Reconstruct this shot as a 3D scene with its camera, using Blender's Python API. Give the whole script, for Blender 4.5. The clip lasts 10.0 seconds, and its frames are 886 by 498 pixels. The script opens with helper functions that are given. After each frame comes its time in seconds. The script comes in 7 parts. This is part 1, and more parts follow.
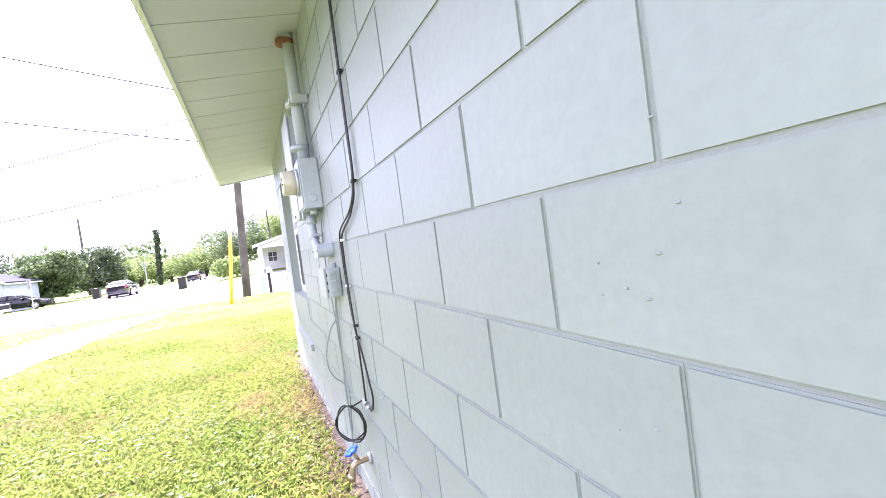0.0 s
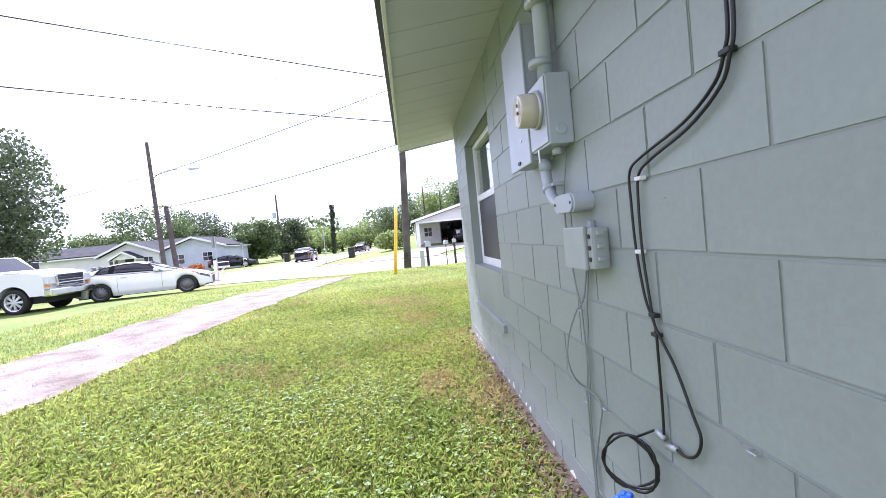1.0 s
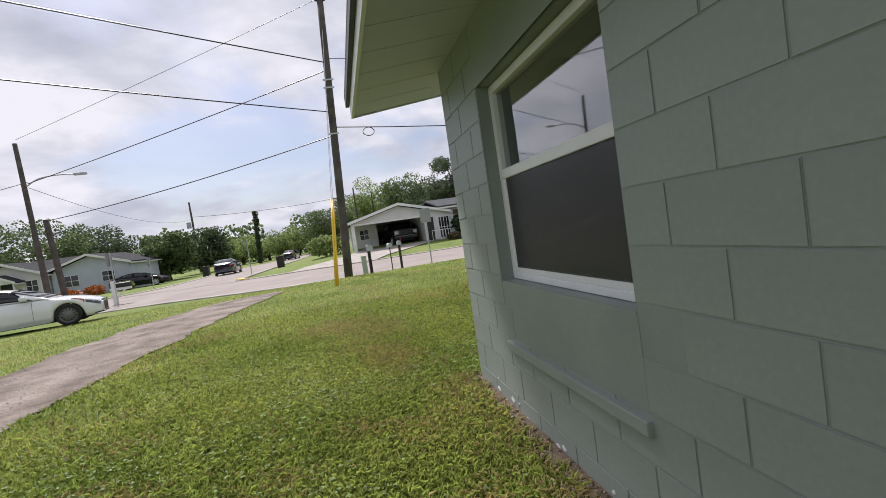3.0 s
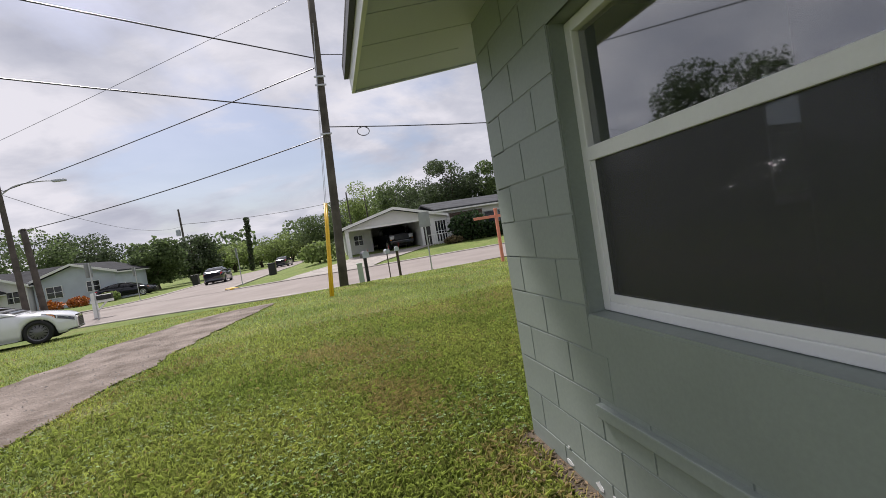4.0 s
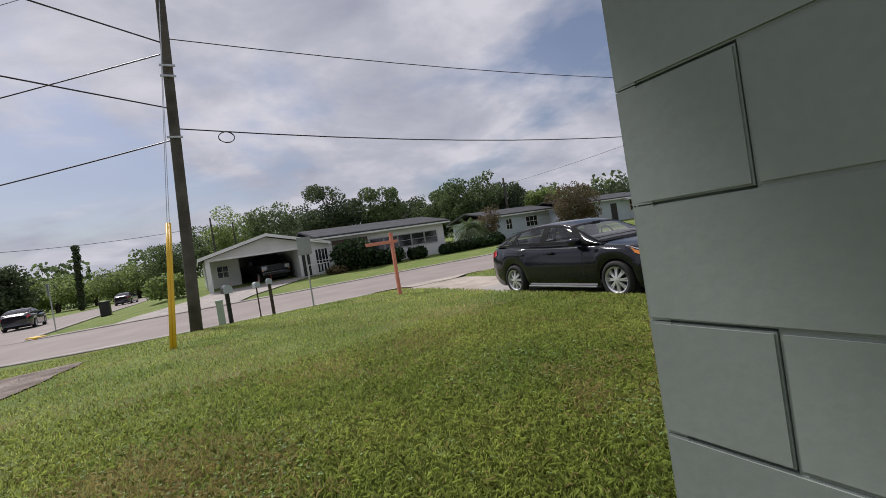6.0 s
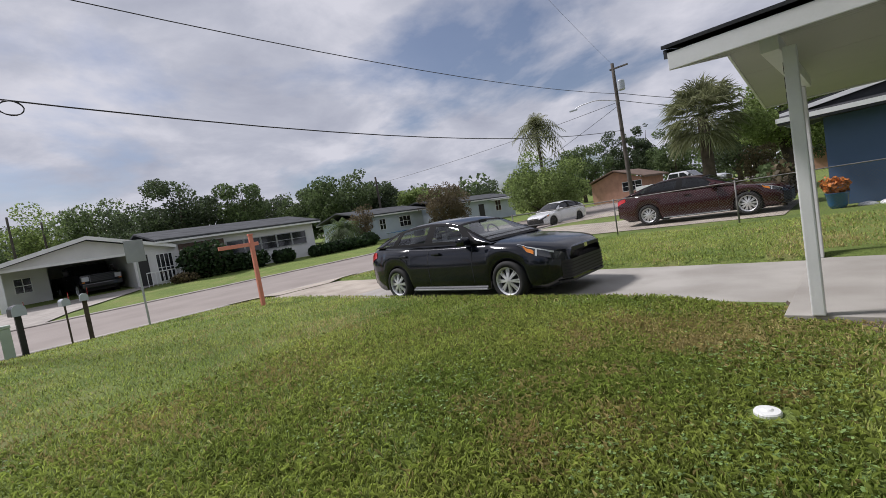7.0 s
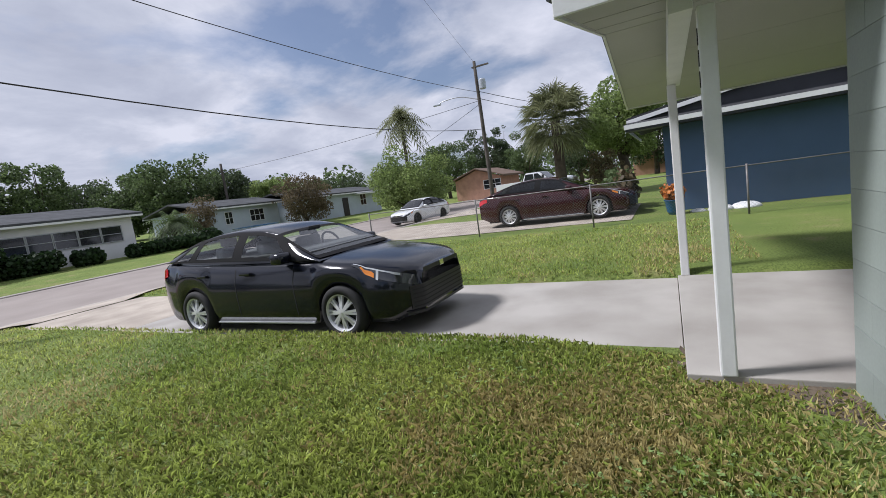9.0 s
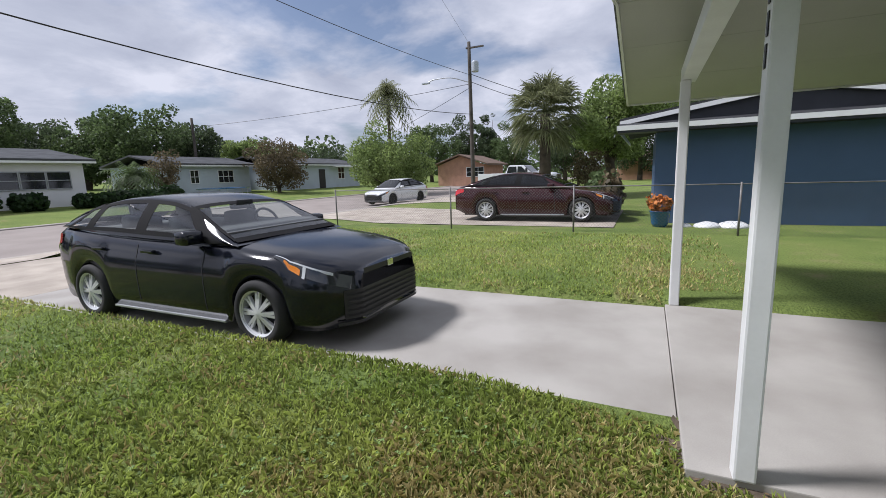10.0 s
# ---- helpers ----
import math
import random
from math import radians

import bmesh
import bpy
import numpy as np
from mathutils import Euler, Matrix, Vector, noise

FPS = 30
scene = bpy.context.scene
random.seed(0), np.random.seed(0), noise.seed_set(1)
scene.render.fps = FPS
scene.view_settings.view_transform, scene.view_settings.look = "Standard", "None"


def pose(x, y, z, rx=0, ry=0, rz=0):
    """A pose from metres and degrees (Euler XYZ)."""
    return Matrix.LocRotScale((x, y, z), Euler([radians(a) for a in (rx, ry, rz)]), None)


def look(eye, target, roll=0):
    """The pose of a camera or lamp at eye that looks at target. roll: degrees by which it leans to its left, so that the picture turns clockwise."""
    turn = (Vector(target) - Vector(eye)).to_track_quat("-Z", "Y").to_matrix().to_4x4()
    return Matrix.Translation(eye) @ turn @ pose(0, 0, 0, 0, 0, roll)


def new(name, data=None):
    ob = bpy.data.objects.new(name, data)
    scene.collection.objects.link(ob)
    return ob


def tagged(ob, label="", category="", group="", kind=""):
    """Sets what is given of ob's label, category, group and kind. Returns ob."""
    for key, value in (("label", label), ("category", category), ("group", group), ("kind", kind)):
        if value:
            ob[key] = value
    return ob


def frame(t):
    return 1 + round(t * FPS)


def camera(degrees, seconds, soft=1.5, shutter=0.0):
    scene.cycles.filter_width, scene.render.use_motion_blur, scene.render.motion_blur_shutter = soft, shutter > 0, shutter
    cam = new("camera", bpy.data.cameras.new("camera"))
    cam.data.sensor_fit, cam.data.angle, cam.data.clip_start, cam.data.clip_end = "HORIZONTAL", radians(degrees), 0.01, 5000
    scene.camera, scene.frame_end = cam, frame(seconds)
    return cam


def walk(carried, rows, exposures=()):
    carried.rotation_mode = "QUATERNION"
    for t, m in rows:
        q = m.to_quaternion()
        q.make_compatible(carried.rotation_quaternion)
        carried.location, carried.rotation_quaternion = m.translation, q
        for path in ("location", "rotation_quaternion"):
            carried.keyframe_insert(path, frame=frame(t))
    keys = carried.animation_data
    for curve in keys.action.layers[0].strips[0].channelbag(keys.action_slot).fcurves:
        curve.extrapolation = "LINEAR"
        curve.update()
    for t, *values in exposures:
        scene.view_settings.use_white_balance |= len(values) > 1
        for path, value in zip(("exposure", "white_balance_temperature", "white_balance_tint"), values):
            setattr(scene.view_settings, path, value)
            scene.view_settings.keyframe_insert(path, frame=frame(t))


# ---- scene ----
cam = camera(90.1, 10.0, 0.85)
EXPOSURES = [(0, 2.6, 5750, 38), (0.5, 1.98, 5700, 34), (1, 1.52, 5600, 31), (1.5, 0.96, 5560, 27), (2, 0.47, 6050, 20), (2.5, 0.14, 6300, 17), (3, 0.06, 6350, 17), (4.5, -0.22, 6450, 17), (5.5, -0.43, 6300, 17), (6.2, -0.43, 6300, 17), (7.5, -0.28, 6100, 16), (8.5, -0.18, 5960, 16), (10, -0.12, 5960, 16)]
PATH = [
    (0, (-0.387, -6.328, 1.297), (0.397, -4.488, 1.244), -7.7),
    (0.5, (-0.516, -5.957, 1.28), (-0.252, -3.975, 1.226), -5.1),
    (1, (-0.68, -5.53, 1.24), (-0.532, -3.537, 1.176), -5.6),
    (1.5, (-0.749, -5.11, 1.27), (-0.487, -3.129, 1.188), -7.8),
    (2, (-0.876, -4.651, 1.323), (-0.545, -2.68, 1.235), -7.9),
    (2.5, (-0.983, -4.098, 1.339), (-0.656, -2.127, 1.257), -8.4),
    (3, (-0.986, -3.568, 1.299), (-0.542, -1.62, 1.202), -8.4),
    (4.5, (-1.025, -2.045, 1.379), (-0.549, -0.104, 1.301), -9.2),
    (5, (-0.994, -1.535, 1.369), (-0.478, 0.395, 1.288), -9.2),
    (5.5, (-0.825, -1.041, 1.34), (-0.009, 0.785, 1.3), -8.8),
    (6, (-0.686, -0.516, 1.334), (0.297, 1.225, 1.298), -9.1),
    (6.2, (-0.632, -0.287, 1.317), (0.502, 1.36, 1.255), -9.2),
    (7.3, (-0.048, 0.568, 1.356), (1.416, 1.923, 1.223), -9.5),
    (7.5, (0.093, 0.697, 1.335), (1.595, 2.01, 1.195), -9.4),
    (8, (0.556, 0.875, 1.377), (2.279, 1.866, 1.148), -9.0),
    (8.5, (1.027, 0.947, 1.429), (2.78, 1.877, 1.178), -8.5),
    (9, (1.483, 1.051, 1.443), (3.239, 1.974, 1.194), -8.3),
    (9.5, (1.938, 1.101, 1.463), (3.703, 2.006, 1.215), -8.2),
    (10, (2.48, 1.261, 1.465), (4.269, 2.09, 1.134), -1.9),
]
walk(cam, [(t, look(eye, target, roll)) for t, eye, target, roll in PATH], EXPOSURES)

# ---- world and sun ----
world = bpy.data.worlds.new("world")
scene.world = world
world.use_nodes = True
wt = world.node_tree
wt.nodes.clear()
w_out = wt.nodes.new("ShaderNodeOutputWorld")
w_bg = wt.nodes.new("ShaderNodeBackground")
w_sky = wt.nodes.new("ShaderNodeTexSky")
w_sky.sky_type = "NISHITA"
w_sky.sun_disc = False
SUN_EL, SUN_AZ = radians(52), radians(-20)
w_sky.sun_elevation, w_sky.sun_rotation = SUN_EL, SUN_AZ
w_sky.dust_density = 2.0
w_tc = wt.nodes.new("ShaderNodeTexCoord")
w_sep = wt.nodes.new("ShaderNodeSeparateXYZ")
wt.links.new(w_tc.outputs["Generated"], w_sep.inputs[0])
w_zz = wt.nodes.new("ShaderNodeMath")
w_zz.operation = "MAXIMUM"
w_zz.inputs[1].default_value = 0.0
wt.links.new(w_sep.outputs["Z"], w_zz.inputs[0])
w_za = wt.nodes.new("ShaderNodeMath")
w_za.operation = "ADD"
w_za.inputs[1].default_value = 0.24
wt.links.new(w_zz.outputs[0], w_za.inputs[0])
w_div = wt.nodes.new("ShaderNodeVectorMath")
w_div.operation = "DIVIDE"
w_cmb = wt.nodes.new("ShaderNodeCombineXYZ")
for i in range(3):
    wt.links.new(w_za.outputs[0], w_cmb.inputs[i])
wt.links.new(w_tc.outputs["Generated"], w_div.inputs[0])
wt.links.new(w_cmb.outputs[0], w_div.inputs[1])


def cloud_noise(scale, detail, rough, offset):
    m = wt.nodes.new("ShaderNodeMapping")
    m.inputs["Location"].default_value = offset
    m.inputs["Scale"].default_value = (1, 1, 0.0)
    n = wt.nodes.new("ShaderNodeTexNoise")
    n.inputs["Scale"].default_value = scale
    n.inputs["Detail"].default_value = detail
    n.inputs["Roughness"].default_value = rough
    n.inputs["Distortion"].default_value = 0.25
    wt.links.new(w_div.outputs[0], m.inputs[0])
    wt.links.new(m.outputs[0], n.inputs["Vector"])
    return n


def w_ramp(src, stops):
    r = wt.nodes.new("ShaderNodeValToRGB")
    while len(r.color_ramp.elements) < len(stops):
        r.color_ramp.elements.new(0.5)
    for e, (p, c) in zip(r.color_ramp.elements, stops):
        e.position, e.color = p, (*c, 1) if len(c) == 3 else c
    wt.links.new(src, r.inputs[0])
    return r


c_cover = cloud_noise(0.9, 9, 0.55, (3.1, 1.7, 0))
c_body = cloud_noise(1.8, 10, 0.57, (7.3, 4.1, 0))
cover = w_ramp(c_cover.outputs["Fac"], [(0.375, (0.15, 0.15, 0.15)), (0.48, (1, 1, 1))])
body = w_ramp(c_body.outputs["Fac"], [(0.30, (6.2, 6.6, 7.6)), (0.48, (8.3, 8.65, 9.4)), (0.63, (11.2, 11.3, 11.7))])
w_mix = wt.nodes.new("ShaderNodeMixRGB")
wt.links.new(cover.outputs[0], w_mix.inputs[0])
w_gain = wt.nodes.new("ShaderNodeMixRGB")
w_gain.blend_type = "MULTIPLY"
w_gain.inputs[0].default_value = 1.0
w_gain.inputs[2].default_value = (1.25, 1.3, 1.35, 1)
wt.links.new(w_sky.outputs[0], w_gain.inputs[1])
wt.links.new(w_gain.outputs[0], w_mix.inputs[1])
wt.links.new(body.outputs[0], w_mix.inputs[2])
wt.links.new(w_mix.outputs[0], w_bg.inputs[0])
w_bg.inputs[1].default_value = 0.075
wt.links.new(w_bg.outputs[0], w_out.inputs[0])

sun = new("sun", bpy.data.lights.new("sun", "SUN"))
sun.data.energy, sun.data.angle, sun.data.color = 4.9, radians(9), (1.0, 0.965, 0.91)
sun.matrix_world = look((0, 0, 30), Vector((0, 0, 30)) - Vector((math.sin(SUN_AZ) * math.cos(SUN_EL), math.cos(SUN_AZ) * math.cos(SUN_EL), math.sin(SUN_EL))))


# ---- materials ----
def mat(name, color, rough=0.6, metal=0.0, vary=0.12, scale=3.0, fine=60.0, bump=0.2, dist=0.004, tint=None, obj_random=0.0, island=0.0, coat=0.0, spec=0.5):
    """A surface with stains at a large scale, grain at a small one, and fine relief."""
    m = bpy.data.materials.new(name)
    m.use_nodes = True
    t = m.node_tree
    b = t.nodes["Principled BSDF"]
    tc = t.nodes.new("ShaderNodeTexCoord")
    big = t.nodes.new("ShaderNodeTexNoise")
    big.inputs["Scale"].default_value, big.inputs["Detail"].default_value = scale, 5
    small = t.nodes.new("ShaderNodeTexNoise")
    small.inputs["Scale"].default_value, small.inputs["Detail"].default_value = fine, 3
    for n in (big, small):
        t.links.new(tc.outputs["Object"], n.inputs["Vector"])
    tint = tint or tuple(c * (1 - 2.2 * vary) for c in color)
    r = t.nodes.new("ShaderNodeValToRGB")
    r.color_ramp.elements[0].position, r.color_ramp.elements[1].position = 0.32, 0.68
    r.color_ramp.elements[0].color, r.color_ramp.elements[1].color = (*tint, 1), (*color, 1)
    t.links.new(big.outputs["Fac"], r.inputs[0])
    hsv = t.nodes.new("ShaderNodeHueSaturation")
    mr = t.nodes.new("ShaderNodeMapRange")
    mr.inputs["To Min"].default_value, mr.inputs["To Max"].default_value = 1 - vary, 1 + vary
    t.links.new(small.outputs["Fac"], mr.inputs["Value"])
    src = mr.outputs[0]
    if obj_random or island:
        if island:
            gi = t.nodes.new("ShaderNodeNewGeometry")
            rnd = gi.outputs["Random Per Island"]
        else:
            oi = t.nodes.new("ShaderNodeObjectInfo")
            rnd = oi.outputs["Random"]
        amt = obj_random or island
        m2 = t.nodes.new("ShaderNodeMapRange")
        m2.inputs["To Min"].default_value, m2.inputs["To Max"].default_value = 1 - amt, 1 + amt
        t.links.new(rnd, m2.inputs["Value"])
        mm = t.nodes.new("ShaderNodeMath")
        mm.operation = "MULTIPLY"
        t.links.new(src, mm.inputs[0])
        t.links.new(m2.outputs[0], mm.inputs[1])
        src = mm.outputs[0]
    t.links.new(src, hsv.inputs["Value"])
    t.links.new(r.outputs[0], hsv.inputs["Color"])
    t.links.new(hsv.outputs[0], b.inputs["Base Color"])
    b.inputs["Roughness"].default_value, b.inputs["Metallic"].default_value = rough, metal
    b.inputs["Specular IOR Level"].default_value = spec
    if coat:
        b.inputs["Coat Weight"].default_value, b.inputs["Coat Roughness"].default_value = coat, 0.03
    if bump:
        bp = t.nodes.new("ShaderNodeBump")
        bp.inputs["Strength"].default_value, bp.inputs["Distance"].default_value = bump, dist
        t.links.new(small.outputs["Fac"], bp.inputs["Height"])
        t.links.new(bp.outputs[0], b.inputs["Normal"])
    return m


M_BLOCK = mat("painted_block", (0.298, 0.342, 0.314), 0.46, vary=0.09, scale=1.3, fine=55, bump=0.24, dist=0.002, obj_random=0.03)
M_MORTAR = mat("painted_mortar", (0.27, 0.305, 0.28), 0.6, vary=0.06, scale=2, fine=120, bump=0.4)
M_SOFFIT = mat("soffit_paint", (0.58, 0.605, 0.69), 0.5, vary=0.04, scale=1.2, fine=70, bump=0.1)
# Carport ceiling, greyed below the roof's paint: the underside's shade in the colour.
M_CARPORT = mat("carport_ceiling_shaded", (0.47, 0.465, 0.455), 0.6, vary=0.05, scale=1.0, fine=60, bump=0.15)
M_WHITE = mat("white_paint", (0.78, 0.79, 0.78), 0.4, vary=0.04, scale=3, fine=50, bump=0.12)
M_VINYL = mat("white_vinyl", (0.80, 0.81, 0.82), 0.35, vary=0.03, scale=4, fine=80, bump=0.05)
M_FASCIA = mat("fascia_dark", (0.03, 0.032, 0.04), 0.5, vary=0.1)
M_SHINGLE = mat("roof_shingle", (0.06, 0.062, 0.066), 0.95, vary=0.18, scale=1.5, fine=22, bump=0.6, dist=0.01, spec=0.1)
M_SHINGLE2 = mat("roof_shingle_grey", (0.10, 0.104, 0.11), 0.95, vary=0.15, scale=1.5, fine=22, bump=0.6, dist=0.01, spec=0.1)
M_CONC = mat("concrete", (0.41, 0.39, 0.355), 0.85, vary=0.10, scale=1.3, fine=120, bump=0.3, tint=(0.30, 0.28, 0.25))
M_APRON = mat("old_concrete", (0.46, 0.405, 0.335), 0.9, vary=0.16, scale=1.4, fine=70, bump=0.5, tint=(0.29, 0.25, 0.205))
M_ASPHALT = mat("asphalt", (0.30, 0.262, 0.235), 0.9, vary=0.10, scale=0.5, fine=60, bump=0.4, tint=(0.235, 0.202, 0.18))
M_KERB = mat("kerb_concrete", (0.40, 0.365, 0.325), 0.85, vary=0.16, scale=1.5, fine=70, bump=0.3)
M_METAL = mat("galvanised", (0.50, 0.52, 0.54), 0.42, metal=0.55, vary=0.06, scale=8, fine=90, bump=0.06)
M_GREYBOX = mat("grey_enamel", (0.429, 0.468, 0.507), 0.38, metal=0.1, vary=0.05, scale=5, fine=70, bump=0.08)
M_GREYPLASTIC = mat("grey_plastic", (0.36, 0.40, 0.385), 0.45, vary=0.05, scale=6, fine=90, bump=0.1)
M_CONDUIT = mat("grey_conduit", (0.42, 0.46, 0.50), 0.4, vary=0.05, scale=6, fine=60, bump=0.08)
M_BEIGE = mat("aged_meter_cover", (0.60, 0.55, 0.44), 0.25, vary=0.06, scale=6, fine=50, bump=0.05, coat=0.4)
M_CABLE = mat("black_cable", (0.010, 0.010, 0.011), 0.4, vary=0.1, bump=0.05)
M_WIRE = mat("thin_grey_wire", (0.24, 0.28, 0.255), 0.5, vary=0.08, bump=0.05)
M_BRASS = mat("old_brass", (0.45, 0.36, 0.22), 0.4, metal=0.8, vary=0.15, scale=30)
M_BLUE = mat("blue_handwheel", (0.02, 0.13, 0.62), 0.4, vary=0.1, bump=0.05)
M_POLE = mat("weathered_pole", (0.115, 0.10, 0.085), 0.9, vary=0.25, scale=2.2, fine=30, bump=0.7, dist=0.01)
M_YELLOW = mat("yellow_guard", (0.82, 0.50, 0.02), 0.45, vary=0.06, scale=4, bump=0.05)
M_CORAL = mat("coral_painted_wood", (0.76, 0.27, 0.19), 0.6, vary=0.08, scale=3, fine=40, bump=0.2)
M_BLACK = mat("black_plastic", (0.015, 0.015, 0.016), 0.45, vary=0.1, bump=0.1)
M_PALEGREEN = mat("pale_green_cabinet", (0.42, 0.50, 0.42), 0.5, vary=0.06)
M_SIGNBACK = mat("bare_sign_metal", (0.34, 0.36, 0.36), 0.45, metal=0.6, vary=0.08)
M_TRUNK = mat("bark", (0.10, 0.078, 0.058), 0.95, vary=0.25, scale=3, fine=25, bump=0.8, dist=0.02)
M_BLUEWALL = mat("blue_house_paint", (0.065, 0.115, 0.215), 0.6, vary=0.05, scale=1, fine=40, bump=0.25)
M_STUCCO = mat("white_stucco", (0.70, 0.70, 0.69), 0.75, vary=0.05, scale=1.2, fine=30, bump=0.3)
M_GREYSTUCCO = mat("blue_grey_stucco", (0.48, 0.54, 0.60), 0.75, vary=0.05, scale=1.2, fine=30, bump=0.3)
M_TAN = mat("tan_brick_wall", (0.44, 0.25, 0.17), 0.8, vary=0.12, scale=1.5, fine=12, bump=0.3)
M_DARKBRICK = mat("dark_brown_brick", (0.16, 0.11, 0.085), 0.8, vary=0.2, scale=3, fine=14, bump=0.4)
M_BROWNROOF = mat("brown_roof", (0.17, 0.115, 0.085), 0.9, vary=0.15, scale=1.5, fine=20, bump=0.5)
# Near black: car parts, and room surfaces with shade put into the colour.
M_DARK = mat("dark_parts_and_shade", (0.022, 0.022, 0.024), 0.8, vary=0.2)
M_TYRE = mat("tyre_rubber", (0.018, 0.018, 0.018), 0.8, vary=0.15, fine=40, bump=0.3)
M_RIM = mat("alloy_rim", (0.68, 0.69, 0.70), 0.3, metal=0.35, vary=0.04, bump=0)
M_DARKRIM = mat("dark_alloy_rim", (0.16, 0.16, 0.165), 0.35, metal=0.5, vary=0.05, bump=0)
M_CHROME = mat("chrome", (0.75, 0.76, 0.77), 0.12, metal=1.0, vary=0.03, bump=0)
M_CARBLACK = mat("black_car_paint", (0.006, 0.0072, 0.012), 0.12, vary=0.05, scale=2, bump=0, spec=0.6)
M_CARMAROON = mat("maroon_car_paint", (0.042, 0.013, 0.015), 0.08, vary=0.05, scale=2, bump=0, spec=0.5)
M_CARWHITE = mat("white_car_paint", (0.75, 0.76, 0.77), 0.25, vary=0.02, scale=2, bump=0, coat=0.8)
M_CARNAVY = mat("dark_blue_car_paint", (0.014, 0.016, 0.03), 0.25, vary=0.05, scale=2, bump=0, coat=1.0)
M_LENSDARK = mat("smoked_lens", (0.03, 0.032, 0.036), 0.1, vary=0.05, bump=0, coat=1.0)
M_REDLAMP = mat("red_lamp_lens", (0.55, 0.015, 0.02), 0.15, vary=0.05, bump=0, coat=0.6)
M_AMBER = mat("amber_lens", (0.85, 0.26, 0.02), 0.15, vary=0.05, bump=0, coat=0.6)
M_LENS = mat("headlamp_lens", (0.62, 0.64, 0.66), 0.1, vary=0.05, bump=0, coat=0.8)


def car_glass(name, tint):
    """Tinted car glazing: clear to a share, and mirroring at its surface."""
    m = bpy.data.materials.new(name)
    m.use_nodes = True
    t = m.node_tree
    out = t.nodes["Material Output"]
    t.nodes.remove(t.nodes["Principled BSDF"])
    see = t.nodes.new("ShaderNodeBsdfTransparent")
    see.inputs["Color"].default_value = (*tint, 1)
    gloss = t.nodes.new("ShaderNodeBsdfGlossy")
    gloss.inputs["Roughness"].default_value = 0.02
    lw = t.nodes.new("ShaderNodeLayerWeight")
    lw.inputs["Blend"].default_value = 0.5
    pw = t.nodes.new("ShaderNodeMath")
    pw.operation = "POWER"
    pw.inputs[1].default_value = 3.6
    t.links.new(lw.outputs["Facing"], pw.inputs[0])
    fr = t.nodes.new("ShaderNodeMath")
    fr.operation = "MULTIPLY_ADD"
    fr.inputs[1].default_value, fr.inputs[2].default_value = 0.85, 0.07
    t.links.new(pw.outputs[0], fr.inputs[0])
    mx = t.nodes.new("ShaderNodeMixShader")
    t.links.new(fr.outputs[0], mx.inputs[0])
    t.links.new(see.outputs[0], mx.inputs[1])
    t.links.new(gloss.outputs[0], mx.inputs[2])
    t.links.new(mx.outputs[0], out.inputs["Surface"])
    return m


M_CARGLASS = car_glass("car_glass_tint", (0.10, 0.11, 0.12))
M_CARGLASS_L = car_glass("car_glass_clear", (0.88, 0.92, 0.90))
M_TRIM = mat("matt_black_trim", (0.012, 0.012, 0.013), 0.85, vary=0.1, bump=0.05, spec=0.2)
M_SEAT = mat("grey_seat_cloth", (0.20, 0.20, 0.21), 0.8, vary=0.1, scale=6, fine=60)
M_CABIN = mat("dark_cabin_trim", (0.10, 0.10, 0.102), 0.7, vary=0.1, scale=6, fine=60)
M_GLASSDARK = mat("house_glass_dark", (0.02, 0.023, 0.027), 0.06, vary=0.05, bump=0, spec=0.8)
M_SANDBAG = mat("white_bag", (0.72, 0.73, 0.72), 0.6, vary=0.06, bump=0.2)
M_ORANGE = mat("orange_foliage", (0.62, 0.20, 0.03), 0.6, vary=0.25, scale=8, island=0.35)
M_POT = mat("blue_glazed_pot", (0.02, 0.12, 0.30), 0.2, vary=0.1, coat=0.5)
M_RUST = mat("rusty_steel", (0.28, 0.12, 0.06), 0.75, metal=0.3, vary=0.25, scale=20)


def leaf_mat(name, a, b, island=0.4, thin=0.4, patch=0.35):
    m = mat(name, a, 0.6, vary=0.12, scale=patch, fine=6, bump=0, tint=b, island=island, spec=0.3)
    t = m.node_tree
    p = t.nodes["Principled BSDF"]
    tr = t.nodes.new("ShaderNodeBsdfTranslucent")
    mx = t.nodes.new("ShaderNodeMixShader")
    mx.inputs[0].default_value = thin
    t.links.new(p.inputs["Base Color"].links[0].from_socket, tr.inputs["Color"])
    t.links.new(p.outputs[0], mx.inputs[1])
    t.links.new(tr.outputs[0], mx.inputs[2])
    t.links.new(mx.outputs[0], t.nodes["Material Output"].inputs["Surface"])
    return m


M_LEAF_DARK = leaf_mat("oak_leaves", (0.10, 0.135, 0.065), (0.06, 0.085, 0.042), 0.45, 0.45)
M_LEAF_MID = leaf_mat("green_leaves", (0.15, 0.205, 0.08), (0.085, 0.125, 0.05), 0.45, 0.45)
M_LEAF_LIGHT = leaf_mat("light_green_leaves", (0.27, 0.345, 0.115), (0.17, 0.23, 0.075), 0.45, 0.5)
M_LEAF_BROWN = leaf_mat("dry_brown_leaves", (0.19, 0.15, 0.085), (0.11, 0.09, 0.05))
M_PALM = leaf_mat("palm_fronds", (0.26, 0.27, 0.14), (0.13, 0.15, 0.07))
M_HEDGE = leaf_mat("hedge_leaves", (0.04, 0.075, 0.025), (0.02, 0.04, 0.015))
M_BLADE = leaf_mat("grass_blades", (0.405, 0.445, 0.12), (0.225, 0.30, 0.062), 0.6, 0.45, 0.55)
